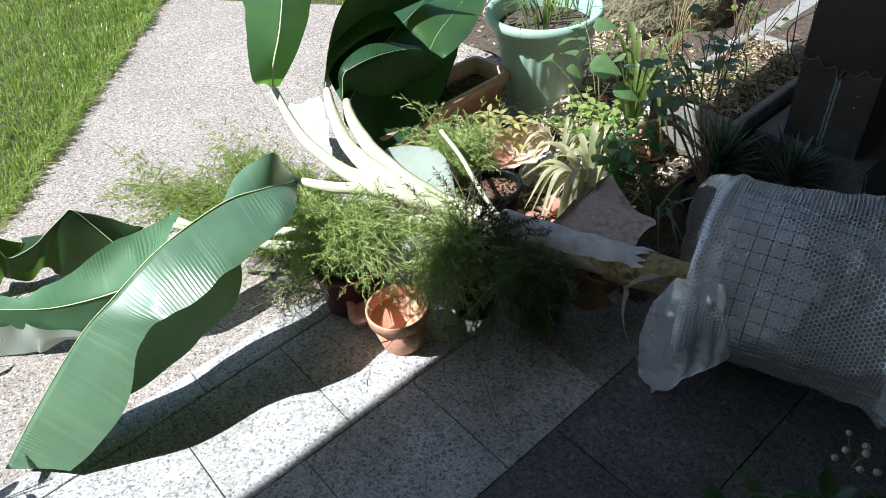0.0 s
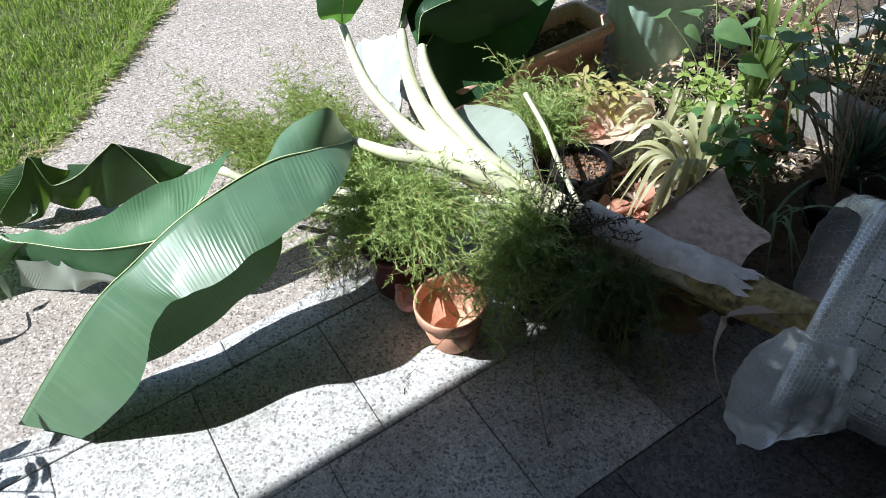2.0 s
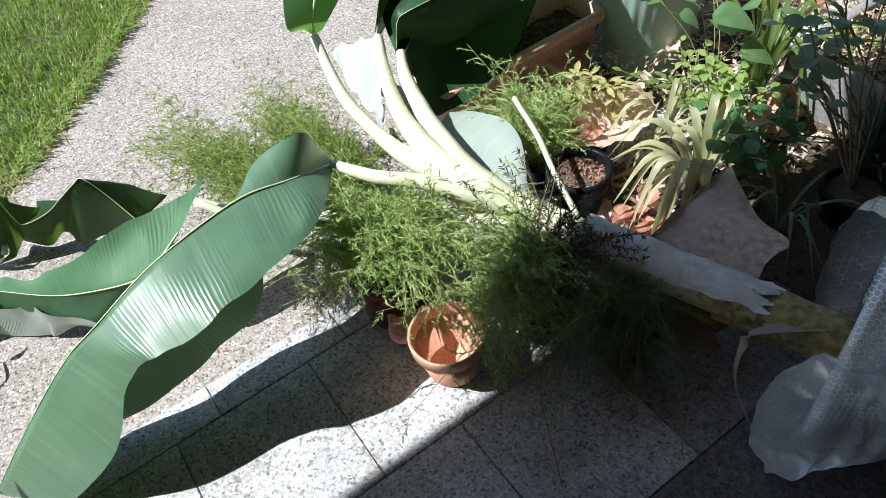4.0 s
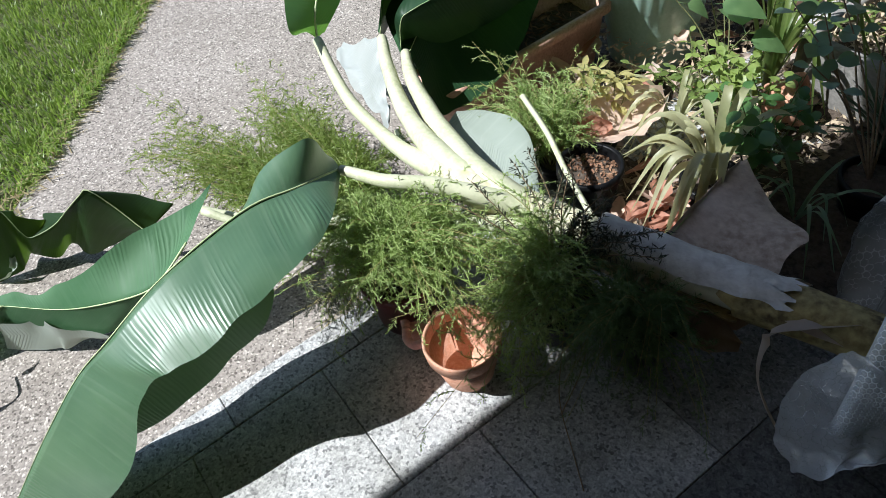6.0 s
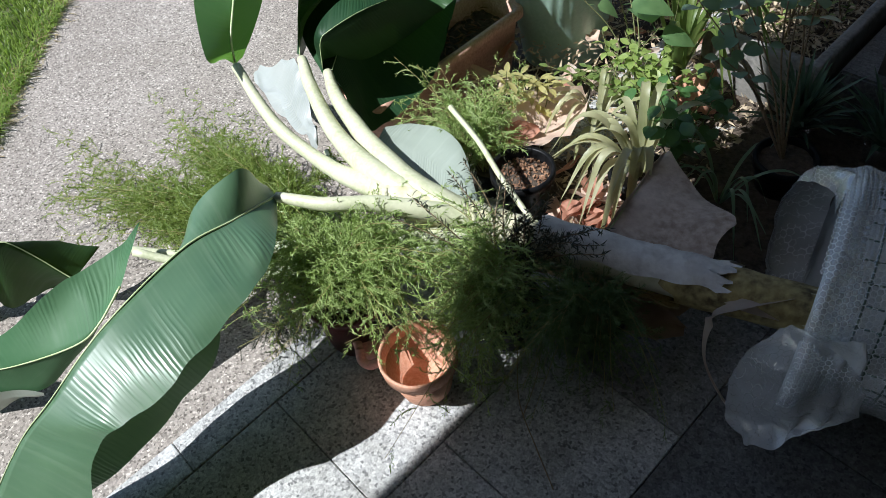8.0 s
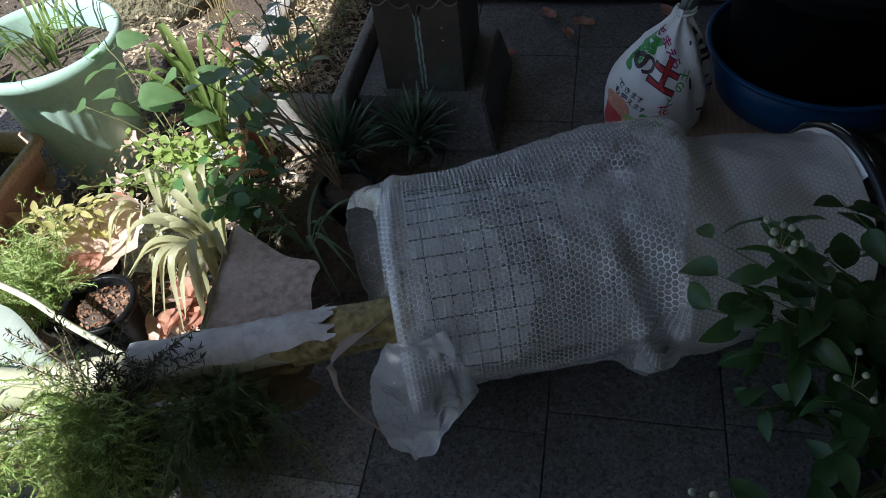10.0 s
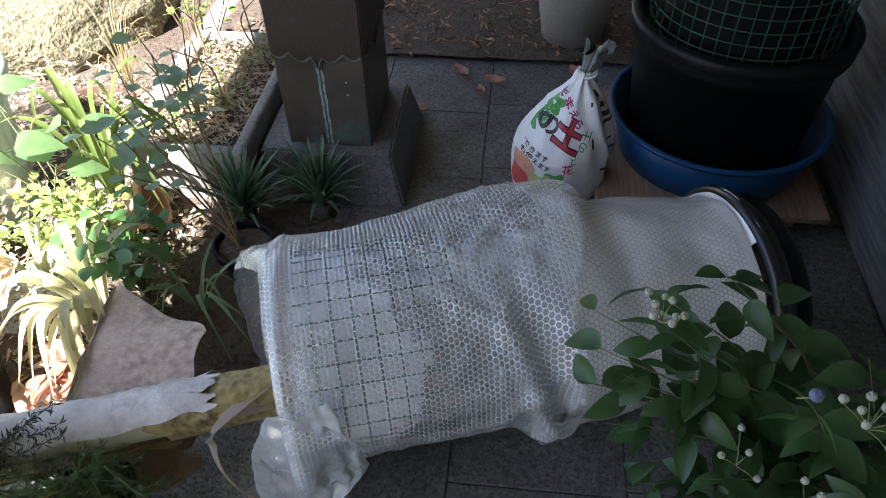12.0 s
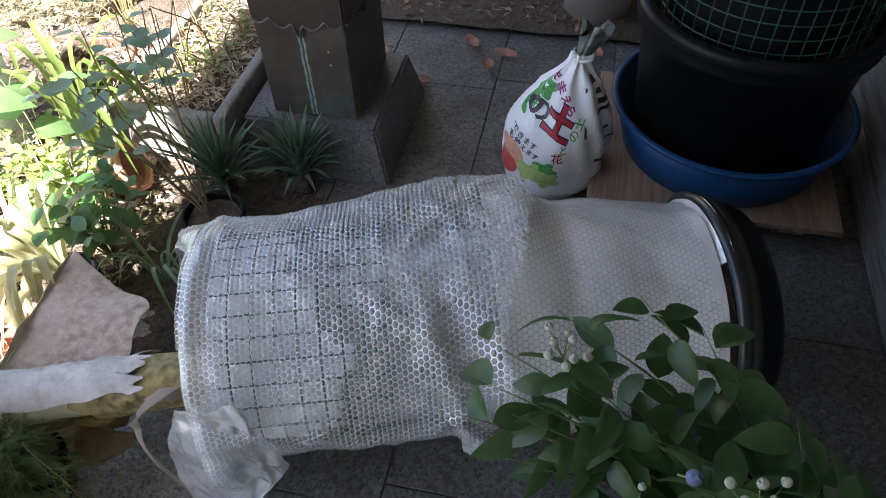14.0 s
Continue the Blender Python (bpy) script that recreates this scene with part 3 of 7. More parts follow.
# ---- copper-clad porch post on its granite plinth ----
def porch_post():
    th = thing("porch_post", "brown copper-clad square post with green streaks on a granite plinth", "post", PORCH @ pose(2.368, 0.351, 0) @ Matrix.Scale(0.905, 4))
    bm = bmesh.new()
    h, a, b = 0.150, 0.208, 0.172
    lo = [bm.verts.new((sx * a, sy * a, 0)) for sx, sy in ((-1, -1), (1, -1), (1, 1), (-1, 1))]
    hi = [bm.verts.new((sx * b, sy * b, h)) for sx, sy in ((-1, -1), (1, -1), (1, 1), (-1, 1))]
    bm.faces.new(lo[::-1])
    bm.faces.new(hi)
    for k in range(4):
        bm.faces.new((lo[k], lo[(k + 1) % 4], hi[(k + 1) % 4], hi[k]))
    bmesh.ops.bevel(bm, geom=list(bm.edges), offset=0.006, segments=2, affect="EDGES")
    part("plinth", bm, GRANITE_GREY, th, "tapered granite plinth", smooth=False)
    bm = bmesh.new()
    box(bm, 0.276, 0.218, 2.26, pose(0, -0.010, h + 1.13), 0.004, 2)
    shaft = part("shaft", bm, COPPER, th, "weathered brown copper sheathing", smooth=False, at=pose(0, 0, 0))
    # scalloped dark ornament on the two faces that show
    def scallop(face_pose, nm, half):
        bm = bmesh.new()
        pts = []
        n = 48
        for i in range(n + 1):
            x = -half + 2 * half * i / n
            g = abs(x) / half
            z = 0.412 + 0.016 * g - 0.020 * abs(math.sin(math.pi * (g * 2.0 - 0.2)))
            if g < 0.14:
                z -= 0.026 * (1 - g / 0.14)
            pts.append((x, z))
        lo = [bm.verts.new(face_pose @ Vector((x, 0.0, z))) for x, z in pts]
        hi = [bm.verts.new(face_pose @ Vector((x, 0.0, 0.72))) for x, z in pts]
        for k in range(n):
            bm.faces.new((lo[k], lo[k + 1], hi[k + 1], hi[k]))
        geo = bmesh.ops.extrude_face_region(bm, geom=list(bm.faces))
        out = face_pose.to_3x3() @ Vector((0, -0.004, 0))
        for q in geo["geom"]:
            if isinstance(q, bmesh.types.BMVert):
                q.co += out
        bmesh.ops.recalc_face_normals(bm, faces=list(bm.faces))
        plate = part(nm, bm, COPPER_DARK, th, "dark scalloped copper ornament", smooth=False)
        # paler tube along the lower edge: the bevel's highlight put into colour
        bm = bmesh.new()
        tube(bm, [tuple(face_pose @ Vector((x, -0.006, z))) for x, z in pts], [0.0022] * (n + 1), 6)
        part("rolled_edge", bm, EDGE_HIGHLIGHT, plate, "rolled copper edge, its highlight in the colour")
    scallop(pose(-0.1385, -0.010, 0, 0, 0, -90), "ornament", 0.109)
    scallop(pose(0, -0.1195, 0, 0, 0, 0), "ornament", 0.138)
    bm = bmesh.new()   # verdigris run below the ornament's point
    for side in (-0.0055, 0.0045):
        for i in range(24):
            z0 = h + 0.005 + i * 0.0098
            w = 0.0026 + 0.0008 * math.sin(i * 1.9 + side * 900)
            yy = side - 0.010 + 0.0007 * math.sin(i * 0.9)
            quad = [(-0.1386, yy - w, z0), (-0.1386, yy + w, z0), (-0.1386, yy + w, z0 + 0.0099), (-0.1386, yy - w, z0 + 0.0099)]
            bm.faces.new([bm.verts.new(q) for q in quad])
    part("patina_streak", bm, PATINA, th, "pale green verdigris streak", smooth=False)
    return th


porch_post()


# ---- the fallen banana plant ----
# stations of a blade: midrib, then the offsets of its left and right edge
LEAF_A = [
    ((-0.324, 1.498, 0.287), (-0.026, 0.018, 0.013), (0.017, -0.041, -0.007)),
    ((-0.338, 1.381, 0.345), (-0.024, 0.087, 0.03), (0.085, -0.028, -0.02)),
    ((-0.381, 1.288, 0.372), (-0.037, 0.068, -0.022), (0.14, -0.055, -0.027)),
    ((-0.433, 1.124, 0.375), (0.048, 0.132, -0.215), (0.154, -0.043, -0.02)),
    ((-0.488, 1.011, 0.33), (0.04, 0.142, -0.25), (0.138, -0.014, -0.005)),
    ((-0.551, 0.953, 0.27), (0.047, 0.085, -0.21), (0.145, 0.009, 0.005)),
    ((-0.639, 0.859, 0.15), (0.019, 0.057, -0.12), (0.19, 0.006, 0.0)),
    ((-0.735, 0.765, 0.008), (-0.008, 0.003, -0.006), (0.163, 0.024, 0.022)),
]
LEAF_B = [
    ((-0.641, 1.326, 0.17), (-0.055, 0.172, -0.01), (-0.057, -0.008, -0.07)),
    ((-0.673, 1.257, 0.13), (-0.029, 0.183, 0.04), (-0.12, -0.005, -0.13)),
    ((-0.711, 1.216, 0.11), (-0.034, 0.151, 0.06), (-0.127, -0.044, -0.14)),
    ((-0.826, 1.174, 0.08), (-0.013, 0.061, 0.07), (-0.088, -0.026, -0.11)),
    ((-0.935, 1.148, 0.06), (-0.023, 0.028, 0.04), (-0.062, -0.01, -0.09)),
    ((-1.095, 1.122, 0.05), (-0.011, 0.02, 0.01), (-0.048, -0.01, -0.09)),
    ((-1.205, 1.102, 0.03), (-0.007, 0.007, 0.0), (-0.043, -0.009, -0.07)),
]
LEAF_C = [
    ((-0.881, 1.406, 0.05), (-0.014, 0.116, -0.02), (-0.138, 0.031, -0.1)),
    ((-0.897, 1.408, 0.06), (0.002, 0.107, -0.02), (-0.145, 0.02, -0.11)),
    ((-0.943, 1.409, 0.12), (-0.001, 0.091, -0.06), (-0.136, -0.005, -0.18)),
    ((-0.973, 1.397, 0.18), (-0.004, 0.075, -0.09), (-0.152, -0.013, -0.26)),
    ((-1.008, 1.391, 0.16), (-0.009, 0.033, -0.05), (-0.147, -0.008, -0.24)),
    ((-1.085, 1.381, 0.1), (0.024, 0.012, -0.01), (-0.126, 0.02, -0.17)),
    ((-1.149, 1.361, 0.05), (-0.069, 0.037, 0.0), (-0.1, 0.006, -0.15)),
    ((-1.222, 1.33, 0.02), (0.023, 0.049, 0.03), (-0.091, 0.018, -0.12)),
    ((-1.234, 1.325, 0.05), (0.001, 0.02, 0.03), (-0.1, 0.02, -0.15)),
    ((-1.259, 1.33, 0.11), (0.02, 0.01, -0.01), (-0.059, -0.016, -0.21)),
    ((-1.286, 1.293, 0.05), (-0.076, -0.008, 0.0), (-0.027, -0.007, -0.155)),
    ((-1.332, 1.261, 0.0), (-0.083, -0.024, 0.02), (-0.024, -0.004, -0.105)),
    ((-1.385, 1.23, -0.06), (-0.033, -0.003, 0.0), (-0.015, 0.001, -0.048)),
]
LEAF_D = [
    ((-0.572, 1.872, 0.310), (-0.014, -0.012, 0.020), (-0.001, 0.038, -0.010)),
    ((-0.577, 1.905, 0.360), (-0.007, -0.105, 0.020), (0.006, 0.113, -0.030)),
    ((-0.602, 2.033, 0.420), (-0.125, 0.021, 0.020), (-0.020, 0.213, -0.060)),
    ((-0.705, 2.286, 0.470), (-0.148, -0.009, 0.000), (0.039, 0.133, -0.050)),
    ((-0.881, 2.616, 0.500), (-0.151, 0.058, -0.020), (0.021, 0.123, -0.040)),
    ((-1.094, 2.941, 0.500), (0.003, -0.014, 0.000), (0.013, -0.014, 0.000)),
]
LEAF_E = [
    ((-0.453, 1.958, 0.274), (-0.009, 0.008, 0.006), (-0.034, 0.054, -0.054)),
    ((-0.466, 2.035, 0.330), (0.030, -0.007, 0.080), (-0.063, 0.125, -0.150)),
    ((-0.443, 2.074, 0.355), (0.074, -0.027, 0.165), (-0.093, 0.197, -0.185)),
    ((-0.414, 2.156, 0.375), (0.119, 0.009, 0.225), (-0.071, 0.227, -0.205)),
    ((-0.385, 2.233, 0.380), (0.189, -0.009, 0.180), (0.003, 0.162, -0.190)),
    ((-0.333, 2.269, 0.375), (0.151, -0.005, 0.065), (0.046, 0.076, -0.135)),
]
LEAF_F = [
    ((-0.387, 1.928, 0.262), (-0.007, 0.007, 0.003), (-0.003, 0.006, -0.022)),
    ((-0.375, 1.934, 0.330), (-0.014, -0.001, 0.005), (-0.080, 0.107, -0.230)),
    ((-0.352, 1.949, 0.350), (-0.017, 0.035, 0.015), (-0.053, 0.132, -0.320)),
    ((-0.294, 2.011, 0.360), (-0.032, 0.055, 0.010), (-0.053, 0.118, -0.360)),
    ((-0.246, 2.119, 0.330), (-0.032, 0.018, 0.010), (0.026, 0.120, -0.270)),
    ((-0.228, 2.203, 0.290), (-0.006, 0.011, 0.000), (0.065, 0.068, -0.110)),
]
LEAF_G = [
    ((-0.153, 2.065, 0.360), (-0.067, 0.075, 0.010), (0.046, -0.024, -0.010)),
    ((-0.153, 2.153, 0.370), (-0.104, 0.032, 0.020), (0.064, -0.072, -0.020)),
    ((-0.139, 2.264, 0.380), (-0.078, 0.036, 0.020), (0.073, 0.004, -0.020)),
    ((-0.121, 2.456, 0.390), (-0.059, 0.036, 0.010), (0.048, 0.017, -0.020)),
]
LEAF_H = [
    ((-0.470, 2.014, 0.300), (-0.004, 0.006, 0.000), (0.004, -0.005, 0.000)),
    ((-0.454, 2.022, 0.345), (-0.006, 0.006, 0.000), (0.006, -0.004, -0.005)),
    ((-0.415, 2.071, 0.375), (-0.016, -0.014, 0.005), (0.016, -0.012, -0.005)),
    ((-0.381, 2.131, 0.390), (-0.027, 0.007, 0.005), (0.023, -0.023, -0.005)),
    ((-0.347, 2.191, 0.395), (-0.039, 0.022, 0.005), (0.023, -0.015, -0.005)),
    ((-0.316, 2.224, 0.390), (-0.018, 0.022, 0.000), (0.008, -0.004, -0.002)),
]
LEAF_I = [
    ((-0.367, 1.913, 0.250), (-0.025, 0.014, 0.000), (0.025, -0.015, -0.010)),
    ((-0.374, 2.076, 0.270), (-0.144, 0.038, 0.000), (0.075, -0.170, -0.170)),
    ((-0.351, 2.250, 0.300), (-0.223, 0.108, 0.000), (0.165, -0.185, -0.180)),
    ((-0.306, 2.416, 0.330), (-0.281, 0.233, 0.000), (0.152, -0.168, -0.130)),
    ((-0.282, 2.649, 0.360), (-0.210, 0.164, 0.000), (0.151, -0.198, -0.060)),
]
LEAF_J = [
    ((-0.847, 1.155, -0.03), (0.007, 0.0, 0.01), (-0.015, 0.006, -0.02)),
    ((-0.916, 1.145, -0.04), (0.012, 0.002, 0.02), (-0.032, 0.008, -0.04)),
    ((-0.978, 1.132, -0.05), (0.026, 0.002, 0.04), (-0.03, -0.005, -0.055)),
    ((-1.002, 1.131, -0.05), (0.022, -0.001, 0.05), (-0.021, -0.005, -0.055)),
    ((-1.04, 1.127, -0.05), (0.012, 0.011, 0.05), (-0.018, -0.013, -0.055)),
    ((-1.081, 1.114, -0.05), (0.011, 0.006, 0.04), (-0.024, -0.012, -0.055)),
    ((-1.143, 1.094, -0.05), (0.004, 0.005, 0.03), (-0.022, -0.011, -0.055)),
]
LEAF_K = [
    ((-1.086, 1.122, 0.05), (-0.005, 0.005, 0.0), (-0.05, -0.001, -0.05)),
    ((-1.124, 1.112, 0.055), (-0.006, 0.005, 0.0), (-0.058, -0.047, -0.095)),
    ((-1.18, 1.115, 0.065), (-0.006, 0.005, 0.0), (-0.047, -0.113, -0.135)),
    ((-1.265, 1.128, 0.055), (-0.006, 0.005, 0.0), (-0.026, -0.158, -0.125)),
    ((-1.369, 1.13, 0.03), (-0.007, 0.005, 0.0), (-0.016, -0.172, -0.09)),
    ((-1.473, 1.11, 0.0), (-0.007, 0.005, 0.0), (-0.02, -0.125, -0.05)),
]
PALE1 = [
    ((-0.231, 1.799, 0.170), (0.000, 0.051, -0.010), (-0.008, -0.010, -0.010)),
    ((-0.151, 1.773, 0.175), (0.000, 0.077, 0.000), (-0.006, -0.086, -0.010)),
    ((-0.045, 1.687, 0.185), (0.014, 0.082, 0.005), (-0.004, -0.081, -0.010)),
    ((0.050, 1.564, 0.190), (0.005, 0.018, 0.000), (-0.013, -0.008, -0.005)),
]
PALE2 = [
    ((-0.416, 1.843, 0.100), (-0.007, 0.022, 0.000), (-0.012, 0.008, -0.010)),
    ((-0.549, 1.990, 0.090), (0.044, 0.028, 0.050), (-0.028, -0.014, -0.040)),
    ((-0.649, 2.102, 0.070), (0.057, 0.030, 0.050), (-0.084, 0.031, -0.040)),
    ((-0.756, 2.202, 0.040), (0.012, -0.001, 0.010), (-0.015, -0.010, -0.010)),
]
DEAD = [
    ((0.289, 1.532, 0.200), (-0.003, 0.006, 0.000), (0.180, -0.056, 0.005)),
    ((0.304, 1.570, 0.195), (-0.003, 0.006, 0.000), (0.181, -0.050, -0.000)),
    ((0.318, 1.608, 0.190), (-0.003, 0.006, 0.000), (0.178, -0.055, -0.005)),
    ((0.333, 1.647, 0.185), (-0.003, 0.006, 0.000), (0.183, -0.060, -0.007)),
    ((0.346, 1.682, 0.181), (-0.003, 0.006, 0.000), (0.172, -0.070, -0.011)),
    ((0.360, 1.718, 0.176), (-0.003, 0.006, 0.000), (0.142, -0.070, -0.007)),
    ((0.372, 1.750, 0.172), (-0.003, 0.006, 0.000), (0.098, -0.053, -0.004)),
    ((0.385, 1.783, 0.168), (-0.003, 0.006, 0.000), (0.044, -0.026, -0.002)),
    ((0.393, 1.805, 0.165), (-0.003, 0.006, 0.000), (0.006, -0.006, 0.000)),
]


def banana_plant():
    th = thing("banana_plant", "fallen banana plant with pale stalks and large glossy green leaves", "banana plant", Matrix.Translation((0.30, 1.50, 0.10)))
    inv = Matrix.Translation((-0.30, -1.50, -0.10))

    def sub(name, bm, mat, label="", parent=None):
        bm.transform(inv)
        return part(name, bm, mat, parent or th, label)

    def leaf(stations, mat, label, seed, wave=0.02, sag=0.12, rib=0.0065, notch=0.1, crumple=0.0):
        bm = bmesh.new()
        blade(bm, stations, 80, 12, sag, wave, seed, notch, crumple)
        ob = sub("leaf_blade", bm, mat, label)
        if not rib:
            return ob
        bm = bmesh.new()
        mids = [m for m, l, r in stations]
        tube(bm, [(x, y, z + 0.001) for x, y, z in mids], [rib * (1 - 0.85 * i / (len(mids) - 1)) for i in range(len(mids))], 7, 40)
        bm.transform(inv)
        part("midrib", bm, MIDRIB, ob)
        return ob

    bm = bmesh.new()
    stem = [(0.80, 1.41, 0.17), (0.58, 1.449, 0.17), (0.42, 1.483, 0.172), (0.305, 1.508, 0.175), (0.18, 1.53, 0.185), (0.03, 1.555, 0.205), (-0.08, 1.568, 0.225), (-0.16, 1.58, 0.232)]
    tube(bm, stem, [0.044, 0.041, 0.039, 0.037, 0.035, 0.036, 0.040, 0.030], 18, 48)
    for q in bm.verts:
        q.co += 0.003 * Vector(noise.noise_vector(q.co * 18))
    sub("pseudostem", bm, TRUNK_MAT, "thick pale green stem")
    # loose sheaths wrapped round the stem
    def sheath(stem_pts, r, a0, a1, mat, nm, label, seed, lift=0.006):
        bm = bmesh.new()
        rows = spline(stem_pts, 36)
        prev = None
        for i, p in enumerate(rows):
            p = Vector(p)
            d = (Vector(rows[min(i + 1, 36)]) - Vector(rows[max(i - 1, 0)])).normalized()
            side = Vector((0, 0, 1)).cross(d).normalized()
            up = d.cross(side)
            cur = []
            for k in range(25):
                back = i * (0.10 + 0.10 * noise.noise(Vector((k * 0.33, seed * 3, 0.5))) + 0.05 * noise.noise(Vector((k * 0.9, seed * 3, 4.5)))) * (i / 36) ** 2
                at_row = max(0.0, min(35.99, i - back))
                p = Vector(rows[int(at_row)]).lerp(Vector(rows[int(at_row) + 1]), at_row % 1)
                a = radians(a0 + (a1 - a0) * k / 24) + 0.35 * noise.noise(Vector((i * 0.13, seed, k * 0.025)))
                rr = r + lift * (0.6 + noise.noise(Vector((i * 0.2, k * 0.125, seed)))) + (0.003 * (i / 36) ** 3)
                cur.append(bm.verts.new(p + rr * (math.cos(a) * side + math.sin(a) * up)))
            if prev:
                for k in range(24):
                    bm.faces.new((prev[k], prev[k + 1], cur[k + 1], cur[k]))
            prev = cur
        sub(nm, bm, mat, label)
    sheath([(0.17, 1.531, 0.185), (0.30, 1.509, 0.175), (0.42, 1.483, 0.172), (0.545, 1.456, 0.171)], 0.0430, 10, 138, BARK_PALE, "dry_sheath", "papery off-white dry sheath", 3.0)
    sheath([(0.80, 1.41, 0.17), (0.62, 1.442, 0.17), (0.38, 1.490, 0.172)], 0.0405, -60, 230, TRUNK_BROWN, "brown_sheath", "yellow-brown rotting sheath", 7.0, 0.003)
    sheath([(0.44, 1.475, 0.165), (0.36, 1.49, 0.168), (0.26, 1.51, 0.17), (0.12, 1.53, 0.18)], 0.042, -120, -20, TRUNK_BROWN, "brown_sheath", "", 5.0, 0.006)

    for pts, r in (
        ([(0.06, 1.553, 0.198), (-0.05, 1.562, 0.222), (-0.154, 1.585, 0.235), (-0.29, 1.66, 0.21), (-0.438, 1.742, 0.25), (-0.566, 1.864, 0.31)], (0.022, 0.028, 0.024, 0.018, 0.014, 0.0115)),
        ([(0.06, 1.553, 0.198), (-0.04, 1.565, 0.228), (-0.149, 1.605, 0.245), (-0.30, 1.745, 0.225), (-0.391, 1.858, 0.26), (-0.443, 1.946, 0.274)], (0.022, 0.030, 0.027, 0.020, 0.016, 0.012)),
        ([(0.08, 1.550, 0.195), (-0.01, 1.562, 0.225), (-0.10, 1.605, 0.245), (-0.235, 1.745, 0.225), (-0.326, 1.842, 0.25), (-0.37, 1.915, 0.261)], (0.022, 0.030, 0.027, 0.021, 0.016, 0.012)),
        ([(0.10, 1.545, 0.19), (0.02, 1.54, 0.22), (-0.05, 1.525, 0.25), (-0.134, 1.508, 0.275), (-0.216, 1.486, 0.288), (-0.322, 1.495, 0.287)], (0.018, 0.022, 0.019, 0.0155, 0.0135, 0.010)),
        ([(0.06, 1.53, 0.19), (-0.06, 1.50, 0.19), (-0.25, 1.46, 0.13), (-0.45, 1.42, 0.13), (-0.64, 1.40, 0.19)], (0.020, 0.015, 0.013, 0.011, 0.009)),
        ([(0.0, 1.55, 0.20), (-0.2, 1.55, 0.12), (-0.42, 1.52, 0.09), (-0.60, 1.48, 0.09), (-0.74, 1.455, 0.12)], (0.018, 0.014, 0.012, 0.010, 0.009)),
        ([(-0.02, 1.565, 0.2), (-0.2, 1.66, 0.15), (-0.34, 1.77, 0.11), (-0.385, 1.82, 0.10)], (0.016, 0.012, 0.01, 0.008)),
        ([(0.09, 1.545, 0.18), (0.06, 1.575, 0.185), (0.036, 1.60, 0.19)], (0.016, 0.012, 0.007)),
    ):
        bm = bmesh.new()
        tube(bm, pts, r, 12, 36)
        for q in bm.verts:
            q.co += 0.0015 * Vector(noise.noise_vector(q.co * 25))
        sub("petiole", bm, PETIOLE, "smooth pale leaf stalk")
    for cut in ([(0.06, 1.50, 0.20), (0.03, 1.485, 0.215), (-0.03, 1.475, 0.225)],):
        bm = bmesh.new()
        tube(bm, cut, (0.009, 0.010, 0.0105), 10, 10)
        sub("cut_stalk", bm, PETIOLE, "stub of a cut leaf stalk")

    leaf(LEAF_A, BANANA_TOP, "long folded leaf hanging over the porch edge", 1, 0.016, 0.14, 0.0024, 0.06, 0.008)
    leaf(LEAF_B, BANANA_MATTE, "leaf lying over the path with a ruffled edge", 2, 0.022, 0.04, 0.0026, 0.1, 0.010)
    leaf(LEAF_C, BANANA_FOLD_SHADED, "crumpled leaf folded to a peak on the path, shade in its colour", 3, 0.012, 0.0, 0.0016, 0.1, 0.012)
    leaf(LEAF_J, BANANA_PALE, "pale ruffled underside of a leaf end lying on the path", 13, 0.02, 0.0, 0.0, 0.0, 0.012)
    leaf(LEAF_K, BANANA_LIT, "sunlit leaf tip bent over the lawn's edge", 14, 0.012, 0.06, 0.0016, 0.05, 0.008)
    for curl in ([(-1.153, 0.993, -0.02), (-1.102, 0.962, -0.03), (-1.097, 0.936, -0.06), (-1.121, 0.902, -0.08), (-1.153, 0.869, -0.1)],
                 [(-1.31, 1.302, -0.03), (-1.293, 1.278, -0.05), (-1.312, 1.259, -0.08), (-1.357, 1.248, -0.1)],
                 [(-1.132, 1.045, -0.01), (-1.117, 1.031, -0.04), (-1.112, 1.025, -0.07)]):
        bm = bmesh.new()
        strap(bm, curl, [0.012] + [0.018] * (len(curl) - 2) + [0.010], 0.5, 16, (0.4, 0.5, 1))
        sub("curled_edge", bm, BANANA_PALE, "pale curled leaf edge")
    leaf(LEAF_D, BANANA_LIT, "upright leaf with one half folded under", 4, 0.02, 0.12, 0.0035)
    leaf(LEAF_E, BANANA_SHADED, "broad leaf standing on edge, shade in its colour", 5, 0.012, 0.05, 0.0012)
    leaf(LEAF_F, BANANA_SHADED, "broad leaf with a curled edge, shade in its colour", 6, 0.015, 0.06, 0.0012)
    leaf(LEAF_I, BANANA_SHADED, "broad leaf behind the folded ones, shade in its colour", 12, 0.012, 0.05, 0.0012)
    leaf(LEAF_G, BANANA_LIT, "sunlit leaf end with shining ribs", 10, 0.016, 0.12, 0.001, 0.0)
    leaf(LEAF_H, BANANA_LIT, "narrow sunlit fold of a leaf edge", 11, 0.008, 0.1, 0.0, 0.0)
    leaf(PALE1, BANANA_PALE, "pale bluish underside of a short leaf", 7, 0.012, 0.18, 0.0, 0.0)
    leaf(PALE2, BANANA_GREY, "pale bluish underside of a drooping leaf", 8, 0.02, 0.18, 0.0, 0.0, 0.03)
    leaf(DEAD, DEAD_BLADE, "brown papery dead leaf standing on the stem", 9, 0.016, 0.10, 0.0025, 0.10, 0.022)
    bm = bmesh.new()   # curled dead strip that hangs to the floor
